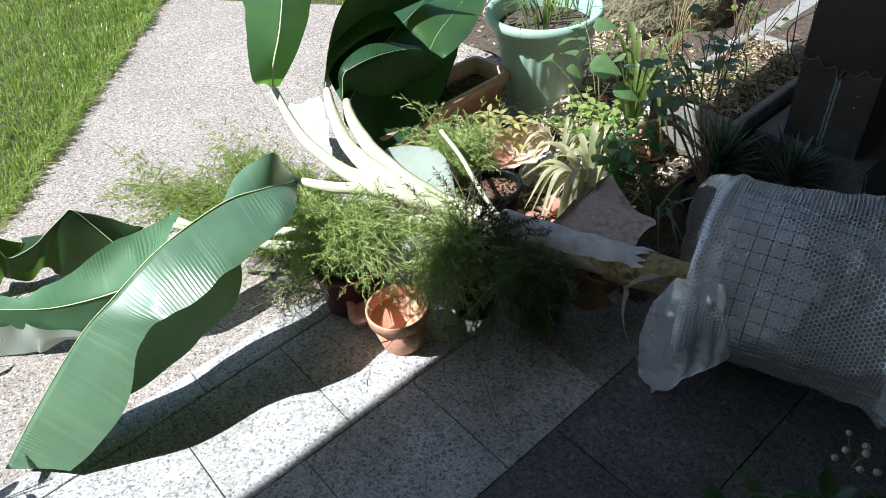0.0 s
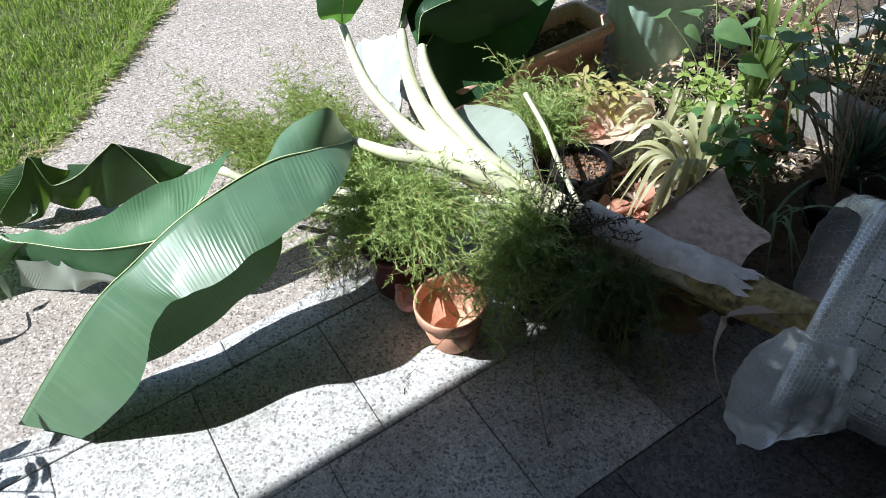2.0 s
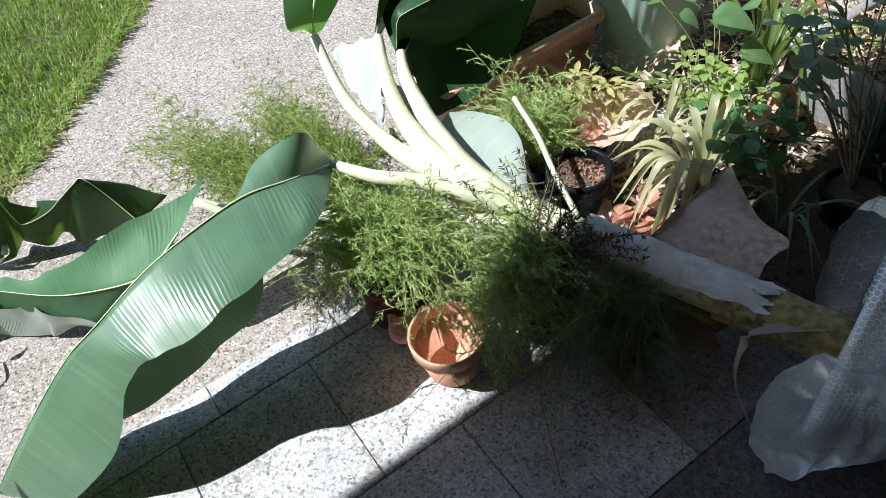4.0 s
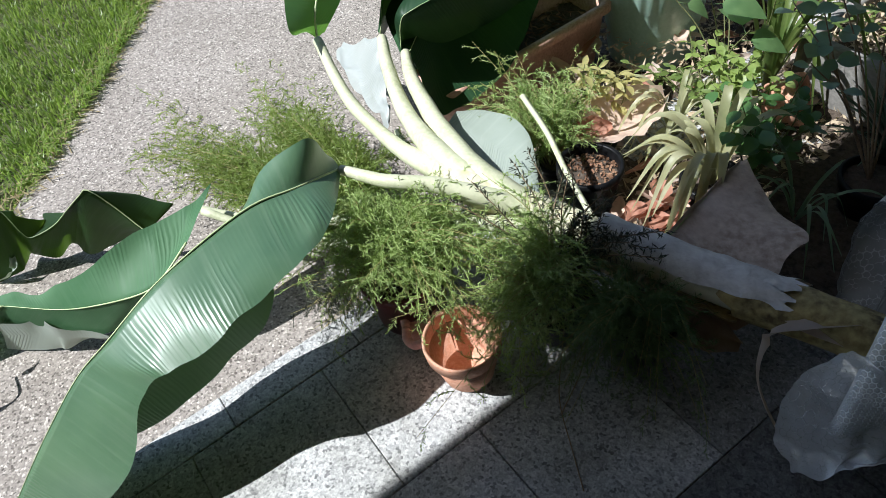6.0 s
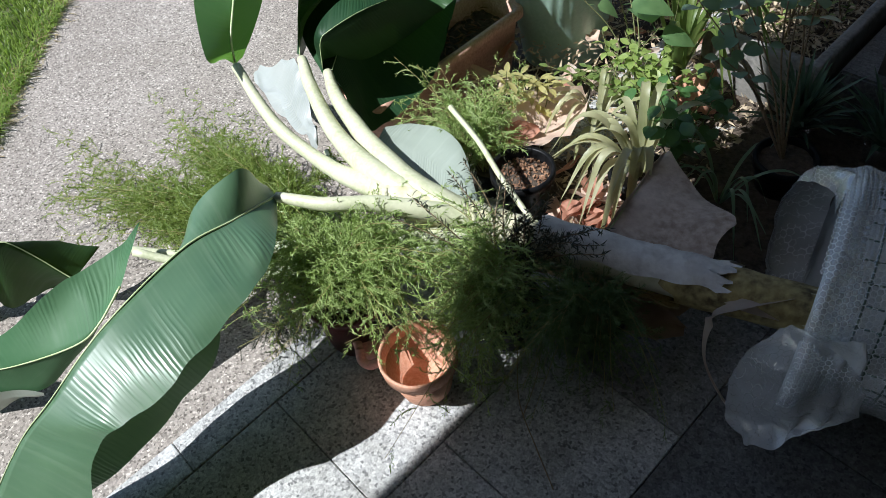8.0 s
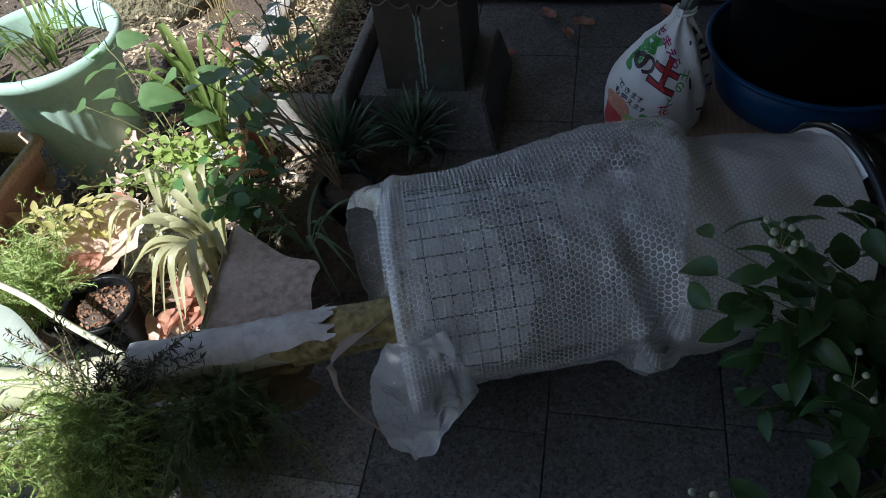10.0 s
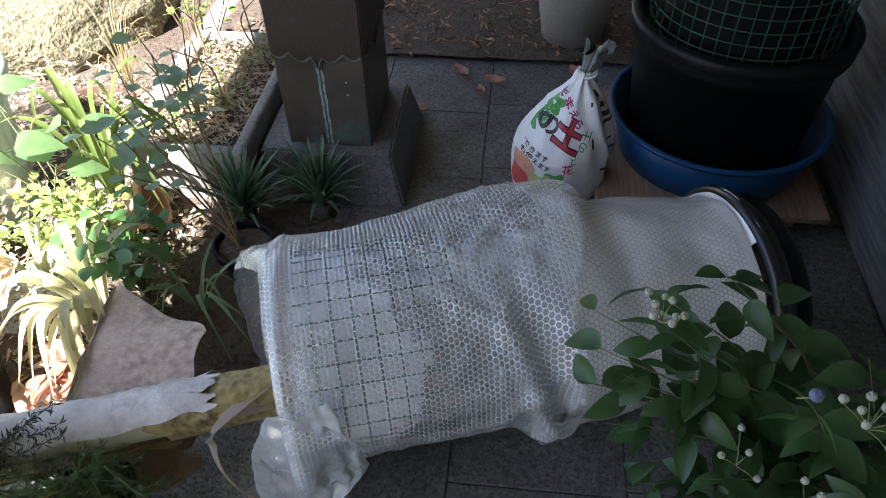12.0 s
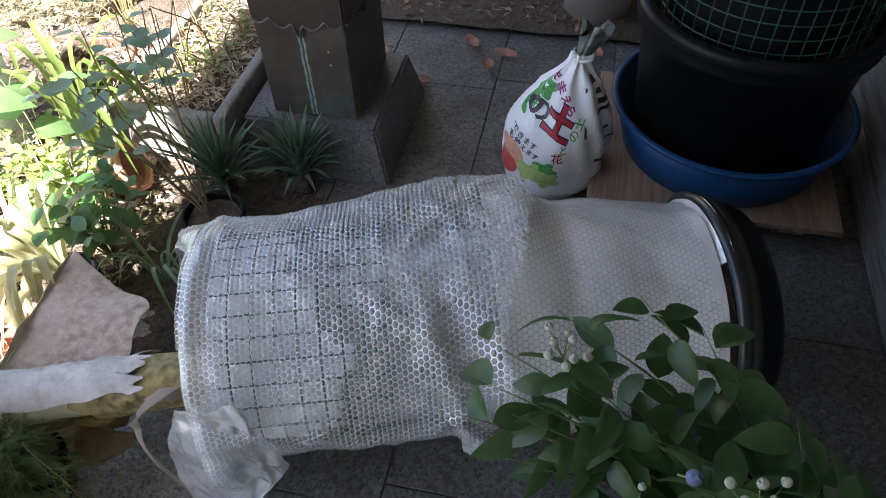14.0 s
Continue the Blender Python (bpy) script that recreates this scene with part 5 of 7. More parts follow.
def frond(stems, needles, base, tip, lift, rng, twigs=26, twig_len=0.05, needle_len=0.010, w=0.0007, dense=1.0, bare=0.12):
    """An arching spray: a wiry stem, side shoots that lean forward in one plane, and short curved needles along them."""
    base, tip = Vector(base), Vector(tip)
    mid = base.lerp(tip, 0.5) + Vector((rng.uniform(-0.02, 0.02), rng.uniform(-0.02, 0.02), lift))
    line = [Vector(p) for p in spline([tuple(base), tuple(base.lerp(mid, 0.55) + Vector((0, 0, lift * 0.3))), tuple(mid), tuple(tip)], 22)]
    tube(stems, line, [0.0013 * (1 - 0.7 * i / 22) for i in range(23)], 4)
    flat = Vector((rng.gauss(0, 0.4), rng.gauss(0, 0.4), 1.0)).normalized()
    for k in range(twigs):
        f = bare + (1 - bare) * (k + rng.random()) / twigs
        x = min(f * 22, 21.99)
        p = line[int(x)].lerp(line[int(x) + 1], x % 1)
        d = (line[int(x) + 1] - line[int(x)]).normalized()
        out = flat.cross(d) * (1 if k % 2 else -1) + Vector((rng.gauss(0, 0.35), rng.gauss(0, 0.35), rng.gauss(0.05, 0.35)))
        out = (out - d * out.dot(d)).normalized()
        td = (d * rng.uniform(0.7, 1.5) + out).normalized()
        tl = twig_len * (1.15 - 0.75 * f) * rng.uniform(0.6, 1.3)
        nn = max(4, int(tl / 0.0042 * dense))
        curl = Vector((rng.gauss(0, 0.05), rng.gauss(0, 0.05), rng.gauss(-0.03, 0.05)))
        q = p
        for j in range(nn):
            td = (td + curl + Vector((rng.gauss(0, 0.10), rng.gauss(0, 0.10), rng.gauss(-0.01, 0.09)))).normalized()
            q2 = q + td * tl / nn
            b = len(needles[0])
            s = td.orthogonal().normalized() * w * 0.8
            needles[0].extend((q - s, q + s, q2 + s, q2 - s))
            needles[1].append((b, b + 1, b + 2, b + 3))
            for _ in range(2 if rng.random() < 0.75 else 3):
                nd = (td * rng.uniform(0.7, 1.3) + Vector((rng.gauss(0, 0.6), rng.gauss(0, 0.6), rng.gauss(0, 0.6)))).normalized()
                needle(needles, q2, nd, needle_len * rng.uniform(0.6, 1.25), w, rng)
            q = q2


def fern(label, base, tips, mat, seed, twigs=26, twig_len=0.05, lift=(0.03, 0.10), needle_len=0.010, spread=0.05, w=0.0007, dense=1.0):
    """tips: centres towards which groups of fronds reach, with their number."""
    rng = random.Random(seed)
    th = thing("asparagus_fern", label, "asparagus fern", Matrix.Translation(base))
    stems, needles = bmesh.new(), ([], [])
    base = Vector(base)
    for (x, y, z), count in tips:
        for i in range(count):
            t = Vector((x + rng.gauss(0, spread), y + rng.gauss(0, spread), z + rng.gauss(0, spread * 0.6)))
            t = base.lerp(t, rng.uniform(0.72, 1.06))
            b = base + Vector((rng.uniform(-0.03, 0.03), rng.uniform(-0.03, 0.03), 0))
            frond(stems, needles, b, t, rng.uniform(*lift), rng, twigs, twig_len, needle_len, w, dense)
    inv = Matrix.Translation(-base)
    stems.transform(inv)
    part("stem_tangle", stems, FERN_STEM, th)
    data = ([p - base for p in needles[0]], needles[1])
    raw_part("foliage", data, mat, th, "fine feathery green foliage", False)
    return th


fern("bushy asparagus fern, bright green, growing in the maroon pot", (-0.185, 1.41, 0.12),
     [((-0.40, 1.42, 0.15), 10), ((-0.33, 1.51, 0.19), 9), ((-0.20, 1.54, 0.21), 8), ((-0.10, 1.50, 0.25), 9), ((0.03, 1.46, 0.26), 11), ((-0.07, 1.36, 0.25), 9), ((0.03, 1.33, 0.21), 9), ((0.08, 1.40, 0.25), 8), ((-0.34, 1.33, 0.07), 8), ((-0.02, 1.27, 0.20), 5), ((-0.24, 1.34, 0.22), 8)],
     FERN, 5, 14, 0.090, (0.05, 0.10), 0.0100, 0.062, 0.00085, 1.15)
fern("thin asparagus fern in the shade beside the terracotta pot, shade in its green", (0.28, 1.44, 0.09),
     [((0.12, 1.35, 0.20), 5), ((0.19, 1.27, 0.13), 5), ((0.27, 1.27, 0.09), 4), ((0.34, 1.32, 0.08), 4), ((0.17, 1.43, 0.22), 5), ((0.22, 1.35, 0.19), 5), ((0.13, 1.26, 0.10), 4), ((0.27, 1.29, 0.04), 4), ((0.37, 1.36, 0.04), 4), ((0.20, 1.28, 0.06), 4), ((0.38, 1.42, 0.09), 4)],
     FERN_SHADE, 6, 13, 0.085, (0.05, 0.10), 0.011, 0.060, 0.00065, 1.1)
fern("airy asparagus fern lying over the terracotta pot", (0.12, 1.44, 0.10),
     [((0.02, 1.33, 0.19), 6), ((0.08, 1.29, 0.18), 6), ((0.12, 1.33, 0.21), 6), ((0.05, 1.42, 0.25), 7), ((0.12, 1.42, 0.25), 5), ((-0.03, 1.45, 0.26), 6), ((0.12, 1.24, 0.12), 5), ((0.04, 1.235, 0.15), 4), ((0.09, 1.22, 0.10), 4), ((0.0, 1.25, 0.19), 2)],
     FERN, 15, 12, 0.09, (0.05, 0.10), 0.0100, 0.06, 0.00085, 1.15)
simple_pot("nursery_pot", "black plastic nursery pot deep under the ferns", Matrix.Translation((0.12, 1.44, 0.0)), 0.065, 0.05, 0.105, BLACK_PLASTIC)
fern("yellow-green asparagus fern spreading over the path", (-0.43, 1.60, -0.02),
     [((-1.34, 1.85, -0.07), 9), ((-1.18, 1.78, -0.05), 18), ((-0.98, 1.72, 0.0), 26), ((-0.82, 1.66, 0.04), 23), ((-1.0, 2.10, -0.03), 10), ((-0.86, 1.98, 0.0), 20), ((-0.72, 1.86, 0.05), 23), ((-0.58, 1.76, 0.10), 21), ((-0.44, 1.70, 0.13), 17), ((-0.66, 1.62, 0.07), 18), ((-0.60, 1.54, 0.10), 13)],
     FERN_YELLOW, 7, 32, 0.09, (0.02, 0.07), 0.012, 0.055, 0.0011, 1.0)
fern("small bright asparagus fern behind the stem", (0.02, 1.84, 0.06),
     [((-0.19, 1.93, 0.17), 9), ((-0.13, 2.0, 0.20), 7), ((-0.08, 1.95, 0.21), 9), ((0.01, 1.97, 0.22), 8), ((-0.12, 1.84, 0.17), 7), ((0.03, 1.88, 0.20), 6)],
     FERN, 8, 16, 0.07, (0.03, 0.06), 0.0095, 0.045, 0.00085, 1.15)
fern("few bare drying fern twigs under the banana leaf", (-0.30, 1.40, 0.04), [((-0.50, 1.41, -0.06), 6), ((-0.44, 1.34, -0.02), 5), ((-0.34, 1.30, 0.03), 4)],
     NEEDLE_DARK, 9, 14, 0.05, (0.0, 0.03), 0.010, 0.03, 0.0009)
simple_pot("nursery_pot", "black plastic nursery pot hidden under fern foliage", Matrix.Translation((0.28, 1.445, 0.0)), 0.062, 0.05, 0.10, BLACK_PLASTIC)
simple_pot("nursery_pot", "black plastic nursery pot standing on the path", Matrix.Translation((-0.43, 1.60, LOW)), 0.075, 0.06, 0.11, BLACK_PLASTIC)
simple_pot("nursery_pot", "small black nursery pot behind the banana stem", Matrix.Translation((0.02, 1.84, 0.0)), 0.055, 0.042, 0.08, BLACK_PLASTIC)


def needle_twigs():
    """Stiff dark twigs with needle leaves that rise over the banana stem."""
    rng = random.Random(21)
    th = thing("needle_shrub", "dark stiff twigs with short needle leaves, half in shade", "shrub", Matrix.Translation((0.13, 1.47, 0.0)))
    inv = Matrix.Translation((-0.13, -1.47, 0.0))
    tips = [((0.035, 1.565, 0.32), 2), ((-0.065, 1.468, 0.33), 2), ((0.112, 1.558, 0.33), 3), ((0.18, 1.53, 0.30), 3), ((0.29, 1.49, 0.25), 4), ((0.15, 1.48, 0.29), 4), ((0.22, 1.48, 0.27), 4)]
    for tip, count in tips:
        for i in range(count):
            stems, needles = bmesh.new(), ([], [])
            b = Vector((0.13 + rng.uniform(-0.03, 0.03), 1.47 + rng.uniform(-0.02, 0.02), 0.11))
            t = Vector(tip) + Vector((rng.gauss(0, 0.022), rng.gauss(0, 0.022), rng.gauss(0, 0.015)))
            line = [Vector(p) for p in spline([tuple(b), tuple(b.lerp(t, 0.5) + Vector((rng.uniform(-0.02, 0.02), rng.uniform(-0.02, 0.02), 0.03))), tuple(t)], 30)]
            tube(stems, line, [0.0018 * (1 - 0.6 * k / 30) for k in range(31)], 5)
            for k in range(8, 31):
                for _ in range(4):
                    d = (line[k] - line[k - 1]).normalized()
                    o = Vector((rng.gauss(0, 1), rng.gauss(0, 1), rng.gauss(0, 1)))
                    needle(needles, line[k], (d * 0.6 + o.normalized()).normalized(), rng.uniform(0.012, 0.020), 0.0013, rng)
            stems.transform(inv)
            tw = part("twig", stems, CANE, th)
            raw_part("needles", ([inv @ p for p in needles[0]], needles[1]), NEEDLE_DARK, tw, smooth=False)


needle_twigs()


def dry_twig(pts, r=0.0012, name="dry_twig", label="thin dry twig hanging over the tiles", mat=None):
    bm = bmesh.new()
    tube(bm, pts, [r] * len(pts), 5, 24)
    return tagged(part(name, bm, mat or CANE), label, "twig")


dry_twig([(0.15, 1.40, 0.13), (0.16, 1.33, 0.09), (0.17, 1.27, 0.03), (0.21, 1.20, 0.004), (0.25, 1.13, 0.003)], 0.0011)
dry_twig([(0.20, 1.38, 0.13), (0.20, 1.31, 0.08), (0.18, 1.25, 0.02)], 0.0010)
dry_twig([(-0.058, 1.824, 0.25), (0.018, 1.747, 0.225), (0.081, 1.663, 0.205), (0.165, 1.57, 0.17)], 0.0065, "cut_stalk", "pale cut stalk leaning over the banana stem", PETIOLE)


# ---- planters and pots behind the plant ----
def window_box():
    th = thing("planter_box", "brown plastic rectangular planter with dark soil", "planter", PORCH @ pose(1.76, 1.385, LOW + 0.004))
    bm = bmesh.new()
    def ring(hx, hy, z, n=6, r=0.03):
        pts = []
        for cx, cy, a0 in ((hx - r, hy - r, 0), (-hx + r, hy - r, 90), (-hx + r, -hy + r, 180), (hx - r, -hy + r, 270)):
            for k in range(n):
                a = radians(a0 + 90 * k / (n - 1))
                pts.append(bm.verts.new((cx + r * math.cos(a), cy + r * math.sin(a), z)))
        return pts
    rings = [ring(0.245, 0.066, 0.0), ring(0.272, 0.082, 0.205), ring(0.287, 0.095, 0.207), ring(0.287, 0.095, 0.232), ring(0.268, 0.078, 0.234), ring(0.262, 0.074, 0.17)]
    for a, b in zip(rings, rings[1:]):
        for k in range(len(a)):
            q = (k + 1) % len(a)
            bm.faces.new((a[k], a[q], b[q], b[k]))
    bm.faces.new(rings[0][::-1])
    bmesh.ops.recalc_face_normals(bm, faces=list(bm.faces))
    part("body", bm, ORANGE_PLASTIC, th)
    bm = bmesh.new()
    bmesh.ops.create_grid(bm, x_segments=30, y_segments=10, size=1.0)
    for q in bm.verts:
        q.co = Vector((q.co.x * 0.262, q.co.y * 0.074, 0.178 + 0.01 * noise.noise(q.co * 7)))
    part("soil", bm, SOIL, th)
    rng = random.Random(4)
    data = ([], [])
    for i in range(260):
        p = Vector((rng.uniform(-0.24, 0.25), rng.uniform(-0.065, 0.065), 0.188 + rng.uniform(0, 0.012)))
        d = Vector((rng.gauss(0, 1), rng.gauss(0, 1), rng.gauss(0, 0.25))).normalized()
        needle(data, p, d, rng.uniform(0.015, 0.045), rng.uniform(0.001, 0.004), rng)
    raw_part("mulch", data, BARK_CHIP, th, "dry chips on the soil", False, "stuff")


window_box()


def mint_pot():
    c = Vector((0.095, 2.525, 0.0))
    th = thing("mint_pot", "large ribbed mint-green plastic pot with a broad collar", "flower pot", Matrix.Translation((c.x, c.y, LOW + 0.022)))
    bm = bmesh.new()
    sides = 120
    prof = [(0.0, 0.0, 0), (0.116, 0.0, 0), (0.121, 0.006, 0), (0.135, 0.13, 0), (0.142, 0.195, 0), (0.143, 0.20, 1), (0.154, 0.300, 1), (0.156, 0.307, 0), (0.168, 0.315, 0), (0.178, 0.357, 0), (0.188, 0.364, 0), (0.194, 0.377, 0), (0.191, 0.395, 0), (0.180, 0.398, 0), (0.171, 0.38, 0), (0.161, 0.32, 0)]
    rings = []
    for r, z, rib in prof:
        if r == 0:
            rings.append([bm.verts.new((0, 0, z))])
            continue
        rings.append([bm.verts.new(((r + (0.0030 if rib and k % 4 < 2 else 0)) * math.cos(2 * math.pi * k / sides), (r + (0.0030 if rib and k % 4 < 2 else 0)) * math.sin(2 * math.pi * k / sides), z)) for k in range(sides)])
    for a, b in zip(rings, rings[1:]):
        for k in range(sides):
            q = (k + 1) % sides
            if len(a) == 1:
                bm.faces.new((a[0], b[q], b[k]))
            else:
                bm.faces.new((a[k], a[q], b[q], b[k]))
    part("body", bm, MINT, th)
    bm = bmesh.new()
    lathe(bm, [(0.163, 0.328), (0.09, 0.338), (0, 0.341)], 40)
    part("soil", bm, SOIL, th)
    rng = random.Random(9)
    for i in range(46):
        bm = bmesh.new()
        a = rng.uniform(0, 6.28)
        r0, ln = rng.uniform(0.0, 0.13), rng.uniform(0.08, 0.2)
        b = Vector((r0 * math.cos(a), r0 * math.sin(a), 0.332))
        o = Vector((math.cos(a), math.sin(a), 0))
        strap(bm, [tuple(b), tuple(b + o * ln * 0.25 + Vector((0, 0, ln * 0.7))), tuple(b + o * ln * 0.8 + Vector((0, 0, ln * 0.75)))], [0.006, 0.007, 0.001], 0.3, 7)
        part("grass_leaf", bm, STRAP_GREEN, th)


mint_pot()


def chip_pot():
    th = simple_pot("nursery_pot", "ribbed black nursery pot filled with bark chips", Matrix.Translation((0.10, 1.775, 0.0)), 0.066, 0.05, 0.128, BLACK_PLASTIC, fill=0.8)
    rng = random.Random(14)
    data = ([], [])
    for i in range(330):
        a, r = rng.uniform(0, 6.28), 0.056 * math.sqrt(rng.random())
        p = Vector((r * math.cos(a), r * math.sin(a), 0.104 + rng.uniform(0, 0.008)))
        d = Vector((rng.gauss(0, 1), rng.gauss(0, 1), rng.gauss(0, 0.3))).normalized()
        needle(data, p, d, rng.uniform(0.006, 0.014), rng.uniform(0.002, 0.004), rng)
    raw_part("bark_mulch", data, BARK_CHIP, th, "russet bark chips", False, "stuff")


chip_pot()


def crumpled_leaf(name, at, length, width, mat, label, seed, curl=0.35, category="dead leaf"):
    bm = bmesh.new()
    n = 14
    grid = []
    for i in range(n + 1):
        f = i / n
        w = width * 0.5 * math.sin(math.pi * min(max(f, 0.02), 0.98)) ** 0.6
        row = []
        for k in range(-5, 6):
            g = k / 5
            z = curl * width * (g * g * 0.6 + 0.5 * noise.noise(Vector((f * 3, g * 1.5, seed)))) + 0.05 * length * math.sin(f * 4 + seed)
            row.append(bm.verts.new((length * (f - 0.5), w * g * (1 + 0.2 * noise.noise(Vector((f * 8, g, seed)))), z)))
        grid.append(row)
    for a, b in zip(grid, grid[1:]):
        for k in range(10):
            bm.faces.new((a[k], a[k + 1], b[k + 1], b[k]))
    return tagged(part(name, bm, mat, at=at), label, category)


crumpled_leaf("dead_leaf", Matrix.Translation((0.130, 1.935, 0.115)) @ pose(0, 0, 0, 8, -14, 40), 0.23, 0.15, PINK_LEAF, "pinkish dry leaf lying over the small pots", 1.0)
crumpled_leaf("dead_leaf", Matrix.Translation((0.354, 1.464, 0.090)) @ pose(0, 0, 0, 50, 10, -12), 0.20, 0.085, SHEATH_LEAF, "brown dry sheath hanging under the banana stem", 8.0, 0.5)
crumpled_leaf("dead_leaf", Matrix.Translation((0.414, 1.484, 0.100)) @ pose(0, 0, 0, 70, -20, 20), 0.13, 0.06, SHEATH_LEAF, "brown curled sheath under the banana stem", 9.0, 0.5)
crumpled_leaf("dead_leaf", Matrix.Translation((0.16, 2.05, 0.085)) @ pose(0, 0, 0, -15, 20, 75), 0.14, 0.08, PINK_LEAF, "pale curled dry leaf on the litter", 2.0)
for i, (x, y, z, turn, mat) in enumerate(((0.66, 2.33, 0.09, 20, PINK_LEAF), (0.68, 2.26, 0.10, 110, RED_LEAF), (0.69, 2.36, 0.08, 70, PINK_LEAF), (0.60, 2.24, 0.09, 150, PINK_LEAF), (0.63, 2.29, 0.12, 240, SHEATH_LEAF), (0.69, 2.21, 0.07, 200, PINK_LEAF))):
    crumpled_leaf("dead_leaf", Matrix.Translation((x, y, z)) @ pose(0, 0, 0, 20 - 9 * i, 12 * (i % 3) - 14, turn), 0.13 - 0.008 * i, 0.060, mat, "curled dry leaf caught against the grey planter", 30.0 + i, 0.45)
crumpled_leaf("dead_leaf", Matrix.Translation((0.07, 1.89, 0.13)) @ pose(0, 0, 0, 60, 0, 20), 0.10, 0.05, RED_LEAF, "russet dry leaf beside the black pot", 3.0)
for i in range(26):
    rr = random.Random(100 + i)
    x, y = 0.245 + rr.gauss(0, 0.05), 1.73 + rr.gauss(0, 0.05)
    crumpled_leaf("dead_leaf", Matrix.Translation((x, y, 0.012 + 0.05 * rr.random())) @ pose(0, 0, 0, rr.uniform(-40, 40), rr.uniform(-40, 40), rr.uniform(0, 360)), rr.uniform(0.05, 0.1), rr.uniform(0.025, 0.05), RED_LEAF if i % 3 else PINK_LEAF, "russet dry leaf in the litter beside the stem", 4.0 + i)
for i in range(60):
    rr = random.Random(300 + i)
    q = uv(rr.uniform(1.55, 2.6), rr.uniform(-1.35, -0.72))
    crumpled_leaf("dead_leaf", Matrix.Translation((q.x, q.y, 0.012 + 0.02 * rr.random())) @ pose(0, 0, 0, rr.uniform(-25, 25), rr.uniform(-25, 25), rr.uniform(0, 360)), rr.uniform(0.04, 0.09), rr.uniform(0.02, 0.045), (PINK_LEAF, DEAD_LEAF, RED_LEAF)[i % 3], "dry fallen leaf in the plant litter", 50.0 + i)


def litter(name, label, area, count, z, seed, mat=None, size=(0.012, 0.04)):
    """Straw and dry leaf bits over a stretch of ground given as (u0, u1, v0, v1)."""
    rng = random.Random(seed)
    data = ([], [])
    for i in range(count):
        q = uv(rng.uniform(area[0], area[1]), rng.uniform(area[2], area[3]), z + rng.uniform(0, 0.022))
        d = Vector((rng.gauss(0, 1), rng.gauss(0, 1), rng.gauss(0, 0.3))).normalized()
        needle(data, q, d, rng.uniform(*size), rng.uniform(0.0015, 0.006), rng)
    tagged(raw_part(name, data, mat or LITTER, None, label, False), category="litter", kind="stuff")


litter("straw_litter", "dry straw and leaf litter between the pots", (1.55, 2.75, -1.42, -0.62), 4200, 0.004, 31)
litter("straw_litter", "dry straw litter on the soil bed", (2.2, 3.6, -2.6, -1.2), 1500, LOW + 0.02, 32)
litter("leaf_litter", "brown leaf litter on the far dark soil", (2.88, 3.64, -0.8, 1.0), 1500, 0.022, 33, BARK_CHIP, (0.02, 0.06))


# ---- leafy plants between the pots ----
def strap_plant(label, at, straps, mat, seed, width=0.016, name="strap_plant"):
    """straps: list of (direction in degrees, reach, rise, end height)."""
    rng = random.Random(seed)
    th = thing(name, label, "plant", Matrix.Translation(at))
    for a, reach, rise, end in straps:
        bm = bmesh.new()
        a = radians(a)
        o = Vector((math.cos(a), math.sin(a), 0))
        side = Vector((-o.y, o.x, 0)) * rng.uniform(-0.02, 0.02)
        strap(bm, [tuple(o * 0.008), tuple(o * reach * 0.30 + Vector((0, 0, rise * 0.8)) + side * 0.4), tuple(o * reach * 0.62 + Vector((0, 0, rise)) + side), tuple(o * reach + Vector((0, 0, end)) + side)], [width * 0.8, width, width * 0.85, 0.001], 0.35, 14)
        part("leaf", bm, mat, th)
    return th


rng = random.Random(41)
strap_plant("striped yellow-green strap-leaved plant arching over the dead leaf", (0.345, 1.835, 0.06),
            [(rng.uniform(170, 290), rng.uniform(0.12, 0.22), rng.uniform(0.10, 0.17), rng.uniform(-0.03, 0.05)) for i in range(18)] + [(rng.uniform(20, 170), rng.uniform(0.08, 0.18), rng.uniform(0.12, 0.2), rng.uniform(0.05, 0.14)) for i in range(10)], STRAP, 42, 0.019)
strap_plant("striped strap-leaved plant in the sunny litter", (0.24, 2.02, 0.03),
            [(rng.uniform(0, 360), rng.uniform(0.08, 0.2), rng.uniform(0.06, 0.16), rng.uniform(0.0, 0.1)) for i in range(20)], STRAP, 43, 0.013)
strap_plant("green strap-leaved plant among the garden litter", (0.42, 2.25, 0.02),
            [(rng.uniform(0, 360), rng.uniform(0.1, 0.28), rng.uniform(0.15, 0.32), rng.uniform(0.05, 0.25)) for i in range(22)], STRAP_GREEN, 44, 0.015)
strap_plant("green strap-leaved plant in the shade by the column", (0.52, 1.82, 0.02),
            [(rng.uniform(0, 360), rng.uniform(0.08, 0.2), rng.uniform(0.05, 0.12), rng.uniform(-0.0, 0.08)) for i in range(12)], ROUND_DARK, 45, 0.008)


